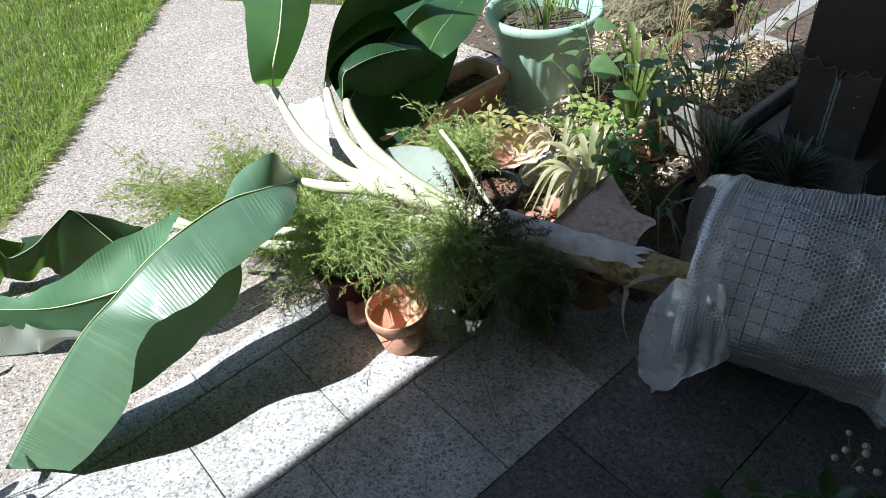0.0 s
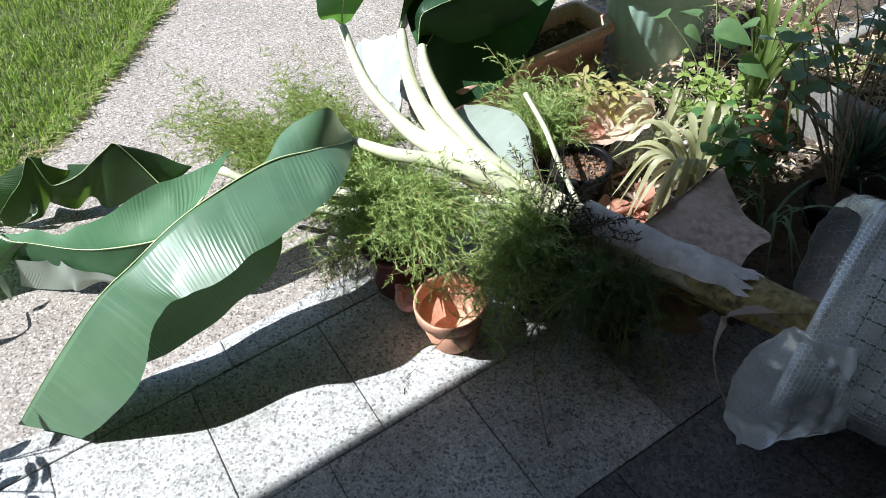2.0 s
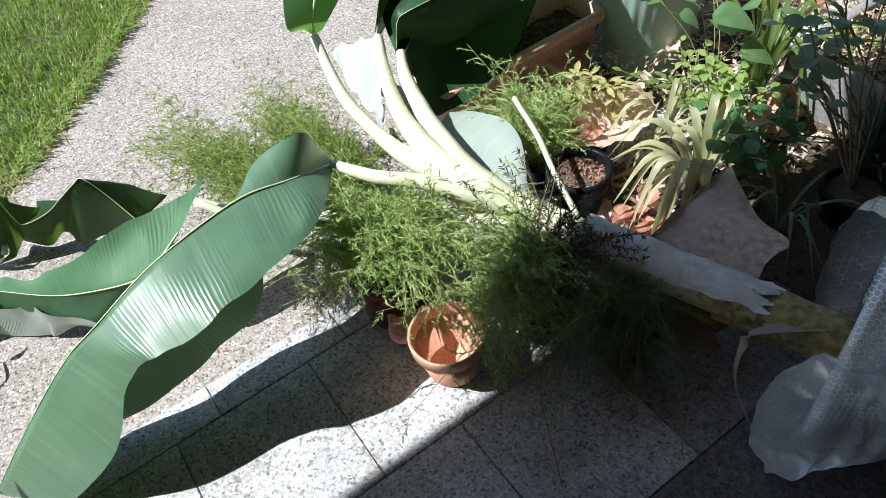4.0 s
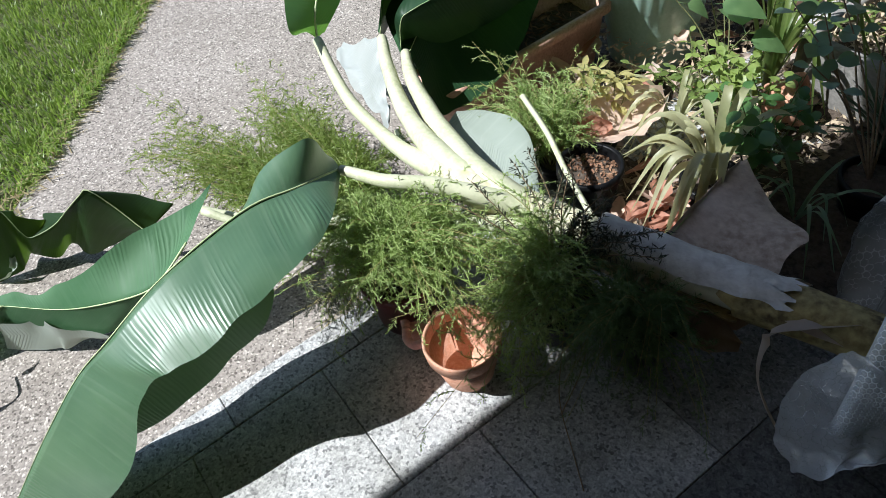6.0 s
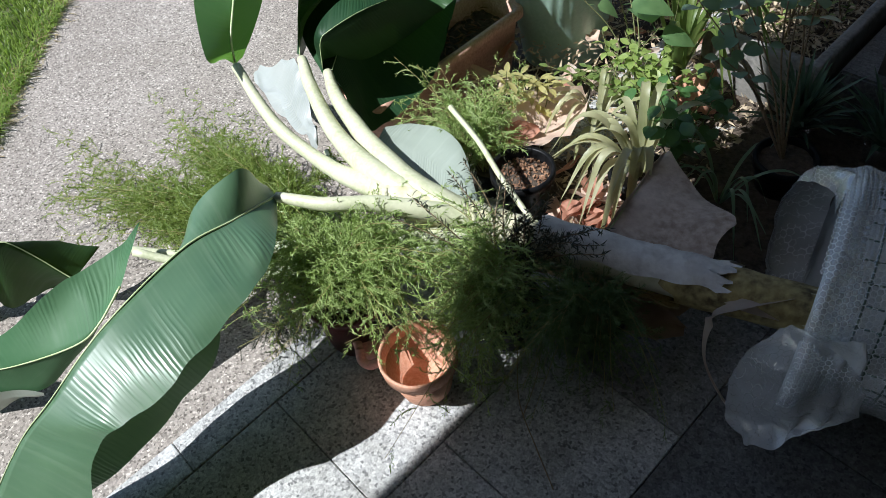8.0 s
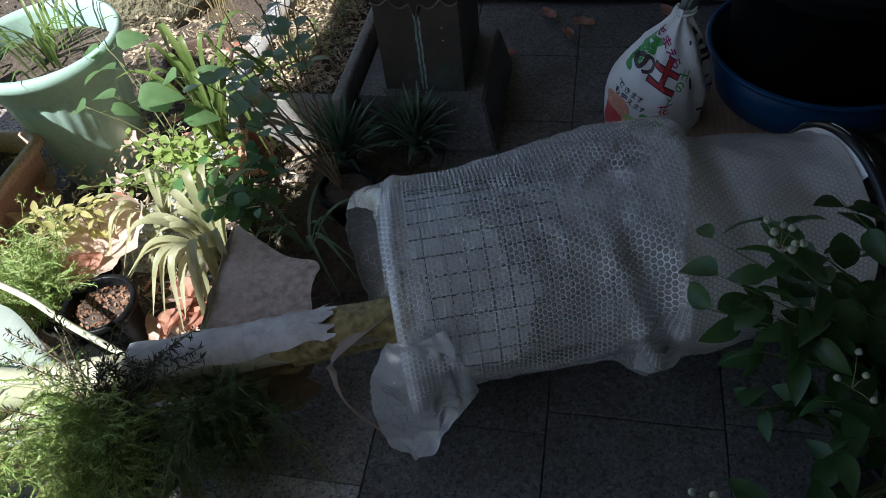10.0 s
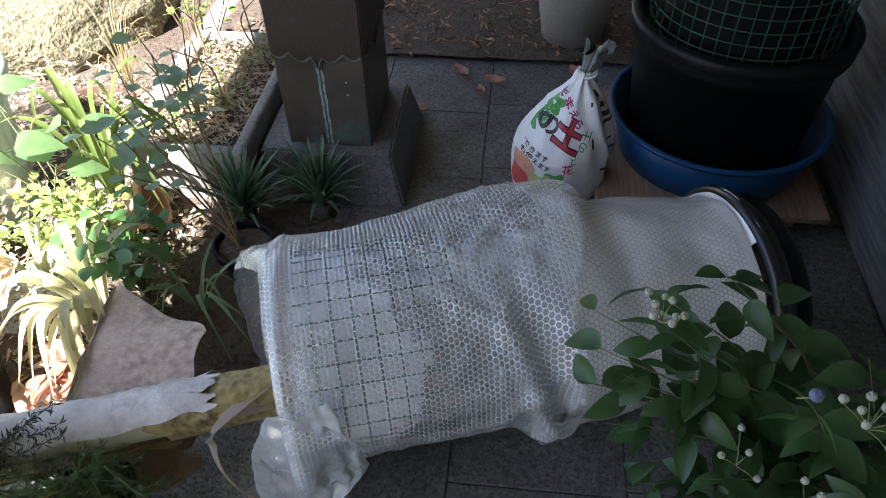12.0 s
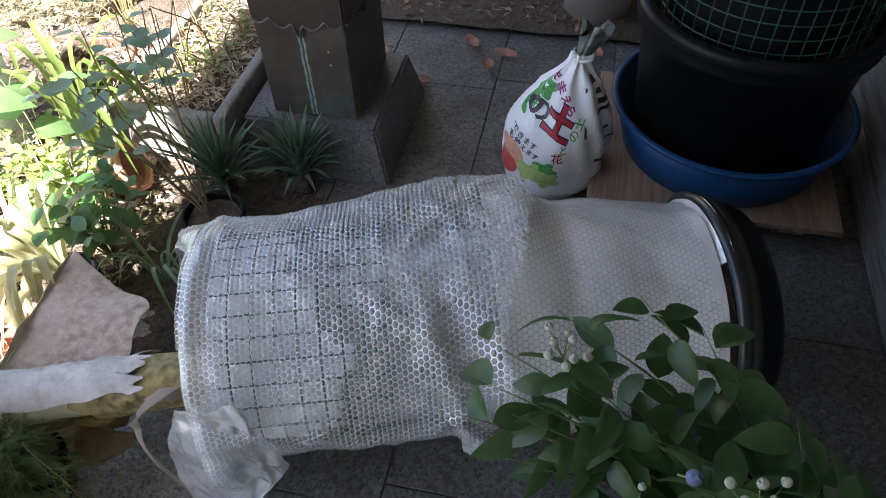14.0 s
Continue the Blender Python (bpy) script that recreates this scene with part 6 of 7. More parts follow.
def leafy_shrub(name, label, base, stems, mat, seed, leaf=(0.04, 0.03), per=9, stem_mat=None, stem_r=0.0022, droop=0.25, round_end=0.6, start=0.3):
    """stems: list of tip places; leaves sit along each stem."""
    rng = random.Random(seed)
    th = thing(name, label, "plant", Matrix.Translation(base))
    base = Vector(base)
    for tip in stems:
        tip = Vector(tip) - base
        mid = tip * 0.5 + Vector((rng.uniform(-0.03, 0.03), rng.uniform(-0.03, 0.03), 0.03))
        line = [Vector(p) for p in spline([(0, 0, 0), tuple(mid), tuple(tip)], 16)]
        bm = bmesh.new()
        tube(bm, line, [stem_r * (1 - 0.55 * k / 16) for k in range(17)], 6)
        st = part("stem", bm, stem_mat or GREEN_STEM, th)
        for k in range(per):
            f = start + (1 - start) * (k + 0.5 * rng.random()) / per
            p = line[min(16, int(f * 16))]
            a = k * 2.4 + rng.uniform(-0.4, 0.4)
            d = Vector((math.cos(a), math.sin(a), rng.uniform(-0.1, 0.45)))
            ln = rng.uniform(0.7, 1.15)
            bm = bmesh.new()
            tube(bm, [p, p + d.normalized() * leaf[0] * 0.3], [0.0008, 0.0007], 4)
            m = facing(p + d.normalized() * leaf[0] * 0.3, d, rng.uniform(-25, 25))
            oval_leaf(bm, m, leaf[0] * ln, leaf[1] * ln, droop, 0.2, 7, round_end)
            part("leaf", bm, mat, st)
    return th


rng = random.Random(51)
leafy_shrub("hibiscus_seedling", "leggy seedling with broad toothed green leaves and seed pods", (0.33, 2.16, 0.0),
            [(0.23, 2.42, 0.33), (0.27, 2.30, 0.31), (0.40, 2.16, 0.32), (0.17, 2.23, 0.27), (0.36, 2.05, 0.30), (0.27, 2.08, 0.36)], HIBISCUS, 52, (0.075, 0.066), 2, droop=0.6, round_end=0.2, start=0.86)
leafy_shrub("lime_herb", "low herb with clustered lime-green leaves in sun", (0.34, 2.08, 0.02),
            [(0.34 + rng.gauss(0, 0.045), 2.07 + rng.gauss(0, 0.045), 0.17 + rng.uniform(0, 0.07)) for i in range(14)], LIME, 53, (0.026, 0.018), 12)
leafy_shrub("lime_herb", "small green herb sprawling over the porch edge", (0.27, 2.16, 0.0),
            [(0.25 + rng.gauss(0, 0.08), 2.15 + rng.gauss(0, 0.07), 0.07 + rng.uniform(0, 0.07)) for i in range(14)], STRAP_GREEN, 54, (0.024, 0.012), 10)
leafy_shrub("shade_herb", "dark leafy herb in the shade beside the dead leaf", (0.42, 1.93, 0.0),
            [(0.42 + rng.gauss(0, 0.07), 1.92 + rng.gauss(0, 0.06), 0.16 + rng.uniform(0, 0.12)) for i in range(14)], BROAD, 55, (0.036, 0.026), 8)
leafy_shrub("rose_cane", "thin brown rose canes with round dark leaves", (0.640, 1.895, 0.075),
            [(0.576, 2.135, 0.506), (0.486, 1.985, 0.459), (0.526, 2.065, 0.478), (0.596, 2.055, 0.478), (0.656, 2.055, 0.469), (0.476, 1.985, 0.403), (0.476, 1.915, 0.329), (0.636, 2.125, 0.441), (0.426, 2.025, 0.385)], ROUND_DARK, 56, (0.038, 0.033), 5, CANE, 0.0026, 0.12, 0.8, 0.62)
for i, (x, y, s) in enumerate(((0.055, 1.965, 1.0), (0.10, 1.985, 0.85))):
    leafy_shrub("yellow_sprout", "small yellowing upright sprout with narrow leaves", (x, y, 0.05),
                [(x - 0.012 + 0.02 * i, y - 0.012, 0.05 + 0.20 * s), (x + 0.025, y + 0.02, 0.05 + 0.17 * s), (x - 0.02, y + 0.02, 0.05 + 0.13 * s)], SPROUT, 60 + i, (0.04, 0.015), 14, None, 0.0016, 0.3, 0.5, 0.25)
simple_pot("nursery_pot", "black nursery pot holding the rose canes", Matrix.Translation((0.646, 1.895, 0.0)), 0.061, 0.047, 0.093, BLACK_PLASTIC)
simple_pot("nursery_pot", "small black pot with yellowing sprouts", Matrix.Translation((0.075, 1.975, 0.0)), 0.05, 0.04, 0.07, BLACK_PLASTIC)
simple_pot("nursery_pot", "black plastic pot of the strap-leaved plant", Matrix.Translation((0.345, 1.835, 0.0)), 0.06, 0.05, 0.085, BLACK_PLASTIC)
# added: a dark pot stands in for the shaded recess here
simple_pot("shade_gap_pot", "added dark pot for the shaded gap between the rock and the mint pot", Matrix.Translation((0.42, 2.70, LOW + 0.01)), 0.10, 0.08, 0.14, DARK_BROWN, fill=0.7)
bm = bmesh.new()
bmesh.ops.create_icosphere(bm, subdivisions=6, radius=1.0)
for q in bm.verts:
    c = Vector((q.co.x * 0.42, q.co.y * 0.34, min(q.co.z, 0.62 + 0.10 * q.co.z) * 0.24))
    pits = abs(noise.noise(q.co * 11))
    q.co = c * (1 + 0.09 * noise.noise(q.co * 2.2) + 0.03 * noise.noise(q.co * 6) - 0.035 * pits + 0.012 * noise.noise(q.co * 34))
tagged(part("garden_rock", bm, ROCK, at=Matrix.Translation((0.36, 3.51, LOW + 0.05)) @ pose(0, 0, 0, 0, 0, 18)), "large rounded rough garden rock, mossy on its flank", "rock")


def spilled_soil():
    """Soil and crumbs strewn thinly over the tiles, thickest between the pots."""
    bm = bmesh.new()
    nx, ny = 70, 60
    grid = {}
    for i in range(nx + 1):
        for j in range(ny + 1):
            u, v = 1.48 + 0.95 * i / nx, -0.96 + 0.72 * j / ny
            q = uv(u, v, 0.0)
            edge = min(i, nx - i, j * 1.0, ny - j) / 12.0
            cover = min(1.0, edge) + 0.75 * noise.noise(q * 6.0) + 0.35 * noise.noise(q * 19.0) - 0.62
            q.z = 0.0008 + max(-0.0007, 0.012 * cover) + 0.004 * noise.noise(q * 45.0) * (1 if cover > 0 else 0)
            grid[i, j] = (bm.verts.new(q), cover)
    for i in range(nx):
        for j in range(ny):
            quad = [grid[i, j], grid[i + 1, j], grid[i + 1, j + 1], grid[i, j + 1]]
            if max(c for _, c in quad) > 0.0:
                bm.faces.new([p for p, _ in quad])
    for p in [p for p in bm.verts if not p.link_faces]:
        bm.verts.remove(p)
    tagged(part("spilled_soil", bm, SOIL), "dark soil strewn over the tiles among the pots", "soil", kind="stuff")


spilled_soil()
leafy_shrub("path_shrub", "small leafy shrub beside the path, casting its shadow on the tiles", (-0.98, 0.50, LOW),
            [(-0.88 + 0.09 * math.cos(k * 1.3), 0.53 + 0.09 * math.sin(k * 1.3), 0.36 + 0.03 * (k % 4)) for k in range(7)], BROAD, 66, (0.05, 0.022), 7, CANE, 0.003, 0.2, 0.4, 0.6)


# ---- grey planter with dry stems beside the post ----
def stem_planter():
    th = thing("grey_planter", "grey concrete planter full of straw and dry stems", "planter", PORCH @ pose(2.436, 0.675, 0.0) @ Matrix.Diagonal((0.92, 0.92, 0.82, 1)))
    bm = bmesh.new()
    box(bm, 0.60, 0.032, 0.20, pose(0, -0.144, 0.10), 0.012, 3)
    part("side_wall", bm, GREY_CONCRETE, th)
    bm = bmesh.new()
    box(bm, 0.60, 0.032, 0.20, pose(0, 0.144, 0.10), 0.012, 3)
    part("side_wall", bm, GREY_CONCRETE, th)
    for x in (-0.284, 0.284):
        bm = bmesh.new()
        box(bm, 0.032, 0.256, 0.196, pose(x, 0, 0.098), 0.010, 3)
        part("end_wall", bm, GREY_CONCRETE, th)
    bm = bmesh.new()
    bmesh.ops.create_grid(bm, x_segments=30, y_segments=16, size=1.0)
    for q in bm.verts:
        q.co = Vector((q.co.x * 0.27, q.co.y * 0.13, 0.165 + 0.012 * noise.noise(q.co * 5)))
    part("soil", bm, SOIL, th)
    rng = random.Random(71)
    data = ([], [])
    for i in range(1500):
        p = Vector((rng.uniform(-0.265, 0.265), rng.uniform(-0.125, 0.125), 0.172 + rng.uniform(0, 0.025)))
        d = Vector((rng.gauss(0, 1), rng.gauss(0, 1), rng.gauss(0, 0.35))).normalized()
        needle(data, p, d, rng.uniform(0.012, 0.045), rng.uniform(0.0015, 0.005), rng)
    raw_part("straw", data, LITTER, th, "pale straw mulch", False, "stuff")
    for i in range(26):
        bm = bmesh.new()
        x, y = rng.uniform(-0.24, 0.25), rng.uniform(-0.12, 0.12)
        h = rng.uniform(0.12, 0.34)
        tube(bm, [(x, y, 0.16), (x + rng.gauss(0, 0.02), y + rng.gauss(0, 0.02), 0.16 + h * 0.5), (x + rng.gauss(0, 0.05), y + rng.gauss(0, 0.05), 0.16 + h)], [0.0028, 0.0022, 0.0012], 6, 10)
        part("dry_stem", bm, CANE, th)
    for i in range(30):
        bm = bmesh.new()
        x, y, a = rng.uniform(-0.2, 0.25), rng.uniform(-0.1, 0.1), rng.uniform(0, 6.28)
        h = rng.uniform(0.05, 0.12)
        for k in range(7):
            m = facing((x, y, 0.17 + h * k / 7), (math.cos(a + k * 2.4), math.sin(a + k * 2.4), 0.5))
            oval_leaf(bm, m, 0.022, 0.009, 0.3, 0.2, 5)
        tube(bm, [(x, y, 0.165), (x, y, 0.17 + h)], [0.0011, 0.0007], 4)
        part("seedling", bm, (LIME, STRAP_GREEN, DRY_GRASS)[i % 3], th)


stem_planter()
rng = random.Random(72)
leafy_shrub("thorny_bush", "thin bush with small green leaves behind the planter", tuple(uv(2.75, -0.86, 0.0)),
            [tuple(uv(2.72 + rng.gauss(0, 0.12), -0.84 + rng.gauss(0, 0.1), 0.42 + rng.uniform(-0.1, 0.14))) for i in range(12)], STRAP_GREEN, 73, (0.026, 0.02), 8, CANE, 0.002, 0.2, 0.7, 0.35)
strap_plant("dry straw-coloured grass tuft behind the pots", tuple(uv(2.62, -1.05, 0.0)), [(rng.uniform(0, 360), rng.uniform(0.06, 0.2), rng.uniform(0.12, 0.3), rng.uniform(-0.02, 0.2)) for i in range(26)], DRY_GRASS, 74, 0.004, "dry_tuft")
for a, b in (((2.0, -0.95), (1.97, -0.70)), ((2.08, -0.78), (2.26, -0.86))):
    p, q = uv(*a, 0.015), uv(*b, 0.05)
    dry_twig([tuple(p), tuple(p.lerp(q, 0.5) + Vector((0, 0, 0.05))), tuple(q)], 0.003, "cane_piece", "fallen brown cane among the litter")
simple_pot("terracotta_bowl", "small terracotta pot lying in the sunny litter", PORCH @ pose(2.05, 0.80, 0.045, 70, 0, 20), 0.055, 0.04, 0.08, TERRACOTTA, None)


# ---- pineapple tops in plastic cups ----
def pineapple(at, seed, size):
    rng = random.Random(seed)
    th = thing("pineapple_top", "sprouting pineapple crown in a clear plastic cup", "pineapple plant", at, "pineapple crowns by the post")
    bm = bmesh.new()
    lathe(bm, [(0, 0.001), (0.028, 0.001), (0.036, 0.058), (0.038, 0.060), (0.0345, 0.058), (0.027, 0.004), (0, 0.004)], 28)
    part("cup", bm, CUP, th, "clear plastic cup")
    bm = bmesh.new()
    lathe(bm, [(0.0262, 0.006), (0.031, 0.042), (0.018, 0.046), (0, 0.047)], 22)
    part("soil", bm, SOIL, th)
    bm = bmesh.new()
    lathe(bm, [(0.016, 0.03), (0.021, 0.065), (0.017, 0.10), (0.006, 0.125), (0, 0.126)], 16)
    part("core", bm, PINEAPPLE, th)
    n = 56
    for i in range(n):
        f = i / n
        bm = bmesh.new()
        a = i * 2.39996
        el = radians(24 + 60 * f + rng.uniform(-7, 7))
        o = Vector((math.cos(a) * math.cos(el), math.sin(a) * math.cos(el), math.sin(el)))
        ln = size * (0.75 + 0.45 * math.sin(math.pi * min(1, f + 0.2))) * rng.uniform(0.85, 1.1)
        b = Vector((0.014 * math.cos(a), 0.014 * math.sin(a), 0.05 + 0.065 * f))
        bend = Vector((0, 0, -0.022 * (1 - f) + 0.004))
        strap(bm, [tuple(b), tuple(b + o * ln * 0.5 + Vector((0, 0, 0.01))), tuple(b + o * ln + bend)], [0.014, 0.012, 0.001], 0.6, 8, (0.01, 0.02, 1) if abs(o.z) < 0.95 else (1, 0, 0))
        part("leaf", bm, PINEAPPLE, th)


pineapple(Matrix.Translation((0.678, 2.036, 0.0)) @ Matrix.Scale(0.92, 4), 81, 0.145)
pineapple(Matrix.Translation((0.850, 1.997, 0.0)) @ Matrix.Scale(0.92, 4), 82, 0.130)


# ---- soil bag ----
BAG_H = 0.385


def bag_half(h):
    """Half width, half depth and sideways shift of the bag at the height h."""
    f = h / BAG_H
    if f < 0.80:
        g = math.sin(math.pi * (0.16 + 0.62 * f / 0.80))
        w, d = 0.070 + 0.068 * g, 0.050 + 0.062 * g
        if f < 0.10:
            w, d = w * (0.80 + 2.0 * f), d * (0.80 + 2.0 * f)
        k = max(0.0, (f - 0.45) / 0.35)
        w, d = w * (1 - 0.36 * k ** 1.5), d * (1 - 0.42 * k ** 1.5)
    else:
        g = (f - 0.80) / 0.20
        s = max(0.0, 1 - g * 1.35)
        w, d = 0.020 + 0.058 * s ** 1.3, 0.014 + 0.038 * s ** 1.3
    return w * 0.90, d * 0.92, 0.040 * f * f


def bag_fold(x, h):
    """Dents and creases of the film; the side away from the print is the most crumpled."""
    rough = 0.7 + 1.6 * min(1.0, max(0.0, (x - 0.25) / 0.4))
    crease = 0.5 - abs(noise.noise(Vector((x * 3.1 + h * 6, h * 11, 5.0)))) * 2
    return 0.006 * noise.noise(Vector((x * 2.2, h * 9, 2.0))) + 0.008 * math.sin(x * 13 + h * 9) * max(0, h / BAG_H - 0.5) + 0.006 * rough * crease


def bag_point(x, h, out=0.0):
    """A place on the bag's printed side, x from -1 to 1 across it."""
    w, d, shift = bag_half(h)
    a = x * math.pi / 2
    fold = bag_fold(x, h)
    return Vector((shift + (w + fold + out) * math.sin(a), -(d + fold + out) * math.cos(a), h))


def soil_bag():
    th = thing("soil_bag", "white printed plastic bag of potting soil, tied at the neck", "soil bag", PORCH @ pose(2.264, -0.194, 0.0, 0, 0, -90 + 6) @ Matrix.Scale(0.917, 4))
    bm = bmesh.new()
    prev = None
    for i in range(61):
        h = BAG_H * i / 60
        cur = []
        for k in range(73):
            a = -math.pi + 2 * math.pi * k / 72
            w, d, shift = bag_half(h)
            x = a / (math.pi / 2)
            fold = bag_fold(x, h)
            cur.append(bm.verts.new((shift + (w + fold) * math.sin(a), -(d + fold) * math.cos(a), h)))
        if prev:
            for k in range(72):
                bm.faces.new((prev[k], prev[k + 1], cur[k + 1], cur[k]))
        else:
            bm.faces.new(cur[:-1][::-1])
        prev = cur
    bmesh.ops.remove_doubles(bm, verts=list(bm.verts), dist=0.00005)
    part("sack", bm, BAG_WHITE, th)
    bm = bmesh.new()   # the gathered end above the tie
    prev = None
    for i in range(15):
        f = i / 14
        cur = []
        for k in range(41):
            a = 2 * math.pi * k / 40
            r = 0.015 + 0.014 * f + 0.008 * math.sin(a * 5 + 2) * f + 0.003 * math.sin(a * 11)
            cur.append(bm.verts.new((0.045 + 0.02 * f + r * math.cos(a), r * 0.7 * math.sin(a), BAG_H - 0.004 + 0.062 * f + 0.014 * f * math.sin(a * 3))))
        if prev:
            for k in range(40):
                bm.faces.new((prev[k], prev[k + 1], cur[k + 1], cur[k]))
        prev = cur
    part("gathered_end", bm, BAG_DARK, th, "dark crumpled gathered end")
    bm = bmesh.new()
    tube(bm, [(0.045 + 0.021 * math.cos(a), 0.016 * math.sin(a), BAG_H - 0.012 + 0.002 * math.sin(a)) for a in (2 * math.pi * k / 24 for k in range(25))], [0.0045] * 25, 6, cap=False)
    part("tie", bm, BAG_WHITE, th)

    def flat(nm, pts_faces, mat, lift=0.0012):
        """Lays (x metres, height) shapes on the printed side."""
        verts = []
        for x, h in pts_faces[0]:
            w, d, s = bag_half(min(max(h, 0.001), BAG_H * 0.98))
            f = max(-0.98, min(0.98, (x - s) / w))
            verts.append(bag_point(math.asin(f) / (math.pi / 2), h, lift))
        raw_part(nm, (verts, pts_faces[1]), mat, th, "", False)

    def blob(nm, x, h, rx, rh, mat, lift, lobes=0, seed=0):
        vs, fs = [(x, h)], []
        n = 36
        for r in (0.35, 0.7, 1.0):
            for k in range(n):
                a = 2 * math.pi * k / n
                q = r * (1 + (0.22 * math.sin(lobes * a + seed) if lobes else 0))
                vs.append((x + rx * q * math.cos(a), h + rh * q * math.sin(a)))
        for k in range(n):
            fs.append((0, 1 + k, 1 + (k + 1) % n))
            for r in (0, 1):
                fs.append((1 + r * n + k, 1 + (r + 1) * n + k, 1 + (r + 1) * n + (k + 1) % n, 1 + r * n + (k + 1) % n))
        flat(nm, (vs, fs), mat, lift)

    def words(text, x, h, size, turn, mat, lift=0.002, bold=0.0):
        cu = bpy.data.curves.new("print", "FONT")
        cu.body, cu.size, cu.offset, cu.resolution_u = text, size, bold, 3
        cu.align_x, cu.align_y = "CENTER", "CENTER"
        ob = bpy.data.objects.new("print", cu)
        me = bpy.data.meshes.new_from_object(ob)
        bpy.data.objects.remove(ob)
        c, s = math.cos(radians(turn)), math.sin(radians(turn))
        bm = bmesh.new()
        bm.from_mesh(me)
        bmesh.ops.triangulate(bm, faces=list(bm.faces))
        bmesh.ops.subdivide_edges(bm, edges=[e for e in bm.edges if e.calc_length() > size * 0.3], cuts=2)
        bmesh.ops.triangulate(bm, faces=list(bm.faces))
        vs = [(x + c * q.co.x - s * q.co.y, h + (s * q.co.x + c * q.co.y) * 1.12) for q in bm.verts]
        bm.verts.index_update()
        fs = [tuple(q.index for q in f.verts) for f in bm.faces]
        bm.free()
        bpy.data.meshes.remove(me)
        if vs:
            flat("lettering", (vs, fs), mat, lift)

    blob("printed_leaf", -0.058, 0.300, 0.030, 0.032, INK_GREEN, 0.0012, 5, 1)
    blob("printed_leaf", -0.030, 0.316, 0.022, 0.024, INK_GREEN, 0.0014, 5, 2)
    blob("printed_leaf", -0.078, 0.272, 0.018, 0.022, INK_GREEN, 0.0014, 4, 0)
    blob("printed_fruit", -0.095, 0.155, 0.030, 0.034, INK_PEACH, 0.0012)
    blob("printed_fruit", -0.108, 0.112, 0.028, 0.034, INK_TOMATO, 0.0016)
    blob("printed_fruit", -0.050, 0.118, 0.034, 0.030, INK_LIME, 0.0014, 6, 1)
    blob("printed_leaf", -0.020, 0.135, 0.028, 0.024, INK_GREEN, 0.0012, 5, 3)
    blob("printed_leaf", -0.012, 0.100, 0.030, 0.026, INK_LIME, 0.0013, 5, 4)
    words("\u306e", -0.040, 0.268, 0.046, -22, INK_DARK, 0.002, 0.0016)
    words("\u571f", 0.004, 0.248, 0.068, -24, INK_DARK, 0.0018, 0.0045)
    words("\u571f", 0.004, 0.248, 0.068, -24, INK_RED, 0.0030, 0.0016)
    words("\u306e\u307e\u307e\u3048\u3089", 0.004, 0.318, 0.022, -58, INK_PURPLE, 0.002, 0.0007)
    words("\u3067\u304d\u307e\u3059", -0.066, 0.204, 0.0145, -24, INK_DARK, 0.002, 0.0003)
    words("\u3082\u4f7f\u3048\u307e\u3059", -0.066, 0.184, 0.0145, -24, INK_DARK, 0.002, 0.0003)
    words("\u82b1", 0.008, 0.172, 0.026, 4, INK_RED, 0.002, 0.0004)
    words("\u3068", 0.020, 0.194, 0.020, 4, INK_GREEN, 0.002, 0.0004)
    words("\u306e\u571f", 0.046, 0.238, 0.024, 68, INK_GREEN, 0.002, 0.0003)
    for i, (x0, x1, h0, h1) in enumerate(((0.52, 0.80, 0.322, 0.336), (0.56, 0.74, 0.300, 0.312), (0.62, 0.86, 0.278, 0.290), (0.50, 0.92, 0.262, 0.270), (0.66, 0.80, 0.212, 0.219), (0.60, 0.90, 0.180, 0.186), (0.52, 0.70, 0.140, 0.147), (0.30, 0.34, 0.215, 0.320))):
        cols = [x0 + (x1 - x0) * k / 6 for k in range(7)]   # print on the shaded side that cannot be read
        vs = [bag_point(x, h, 0.0022) for h in (h0, h1) for x in cols]
        raw_part("print_bar", (vs, [(k, k + 1, k + 8, k + 7) for k in range(6)]), INK_DARK, th, "", False)


soil_bag()


# ---- basin on its board, black bucket with a wire cage ----
def board_stand():
    th = thing("board", "weathered wooden board on battens under the basin", "board", PORCH @ pose(2.382, -0.540, 0.0) @ Matrix.Scale(0.912, 4))
    bm = bmesh.new()
    box(bm, 0.52, 0.56, 0.018, pose(0, 0, 0.078), 0.002, 1)
    part("panel", bm, BOARD_WOOD, th, smooth=False)
    for y in (-0.2, 0.2):
        bm = bmesh.new()
        box(bm, 0.44, 0.06, 0.069, pose(0.02, y, 0.0345), 0.002, 1)
        part("batten", bm, BOARD_WOOD, th, smooth=False)


board_stand()
BASIN = PORCH @ pose(2.382, -0.560, 0.0795) @ Matrix.Scale(0.912, 4)
th = thing("basin", "shallow round blue plastic basin on the board", "basin", BASIN)
bm = bmesh.new()
lathe(bm, [(0, 0.0), (0.222, 0.0), (0.232, 0.006), (0.268, 0.128), (0.262, 0.128), (0.226, 0.012), (0.0, 0.010)], 80)
part("body", bm, BLUE_PLASTIC, th)
bm = bmesh.new()
lathe(bm, [(0.261, 0.127), (0.268, 0.127), (0.276, 0.129), (0.278, 0.134), (0.275, 0.139), (0.266, 0.140), (0.261, 0.136), (0.261, 0.127)], 80)
part("rim", bm, BLUE_PLASTIC, th)


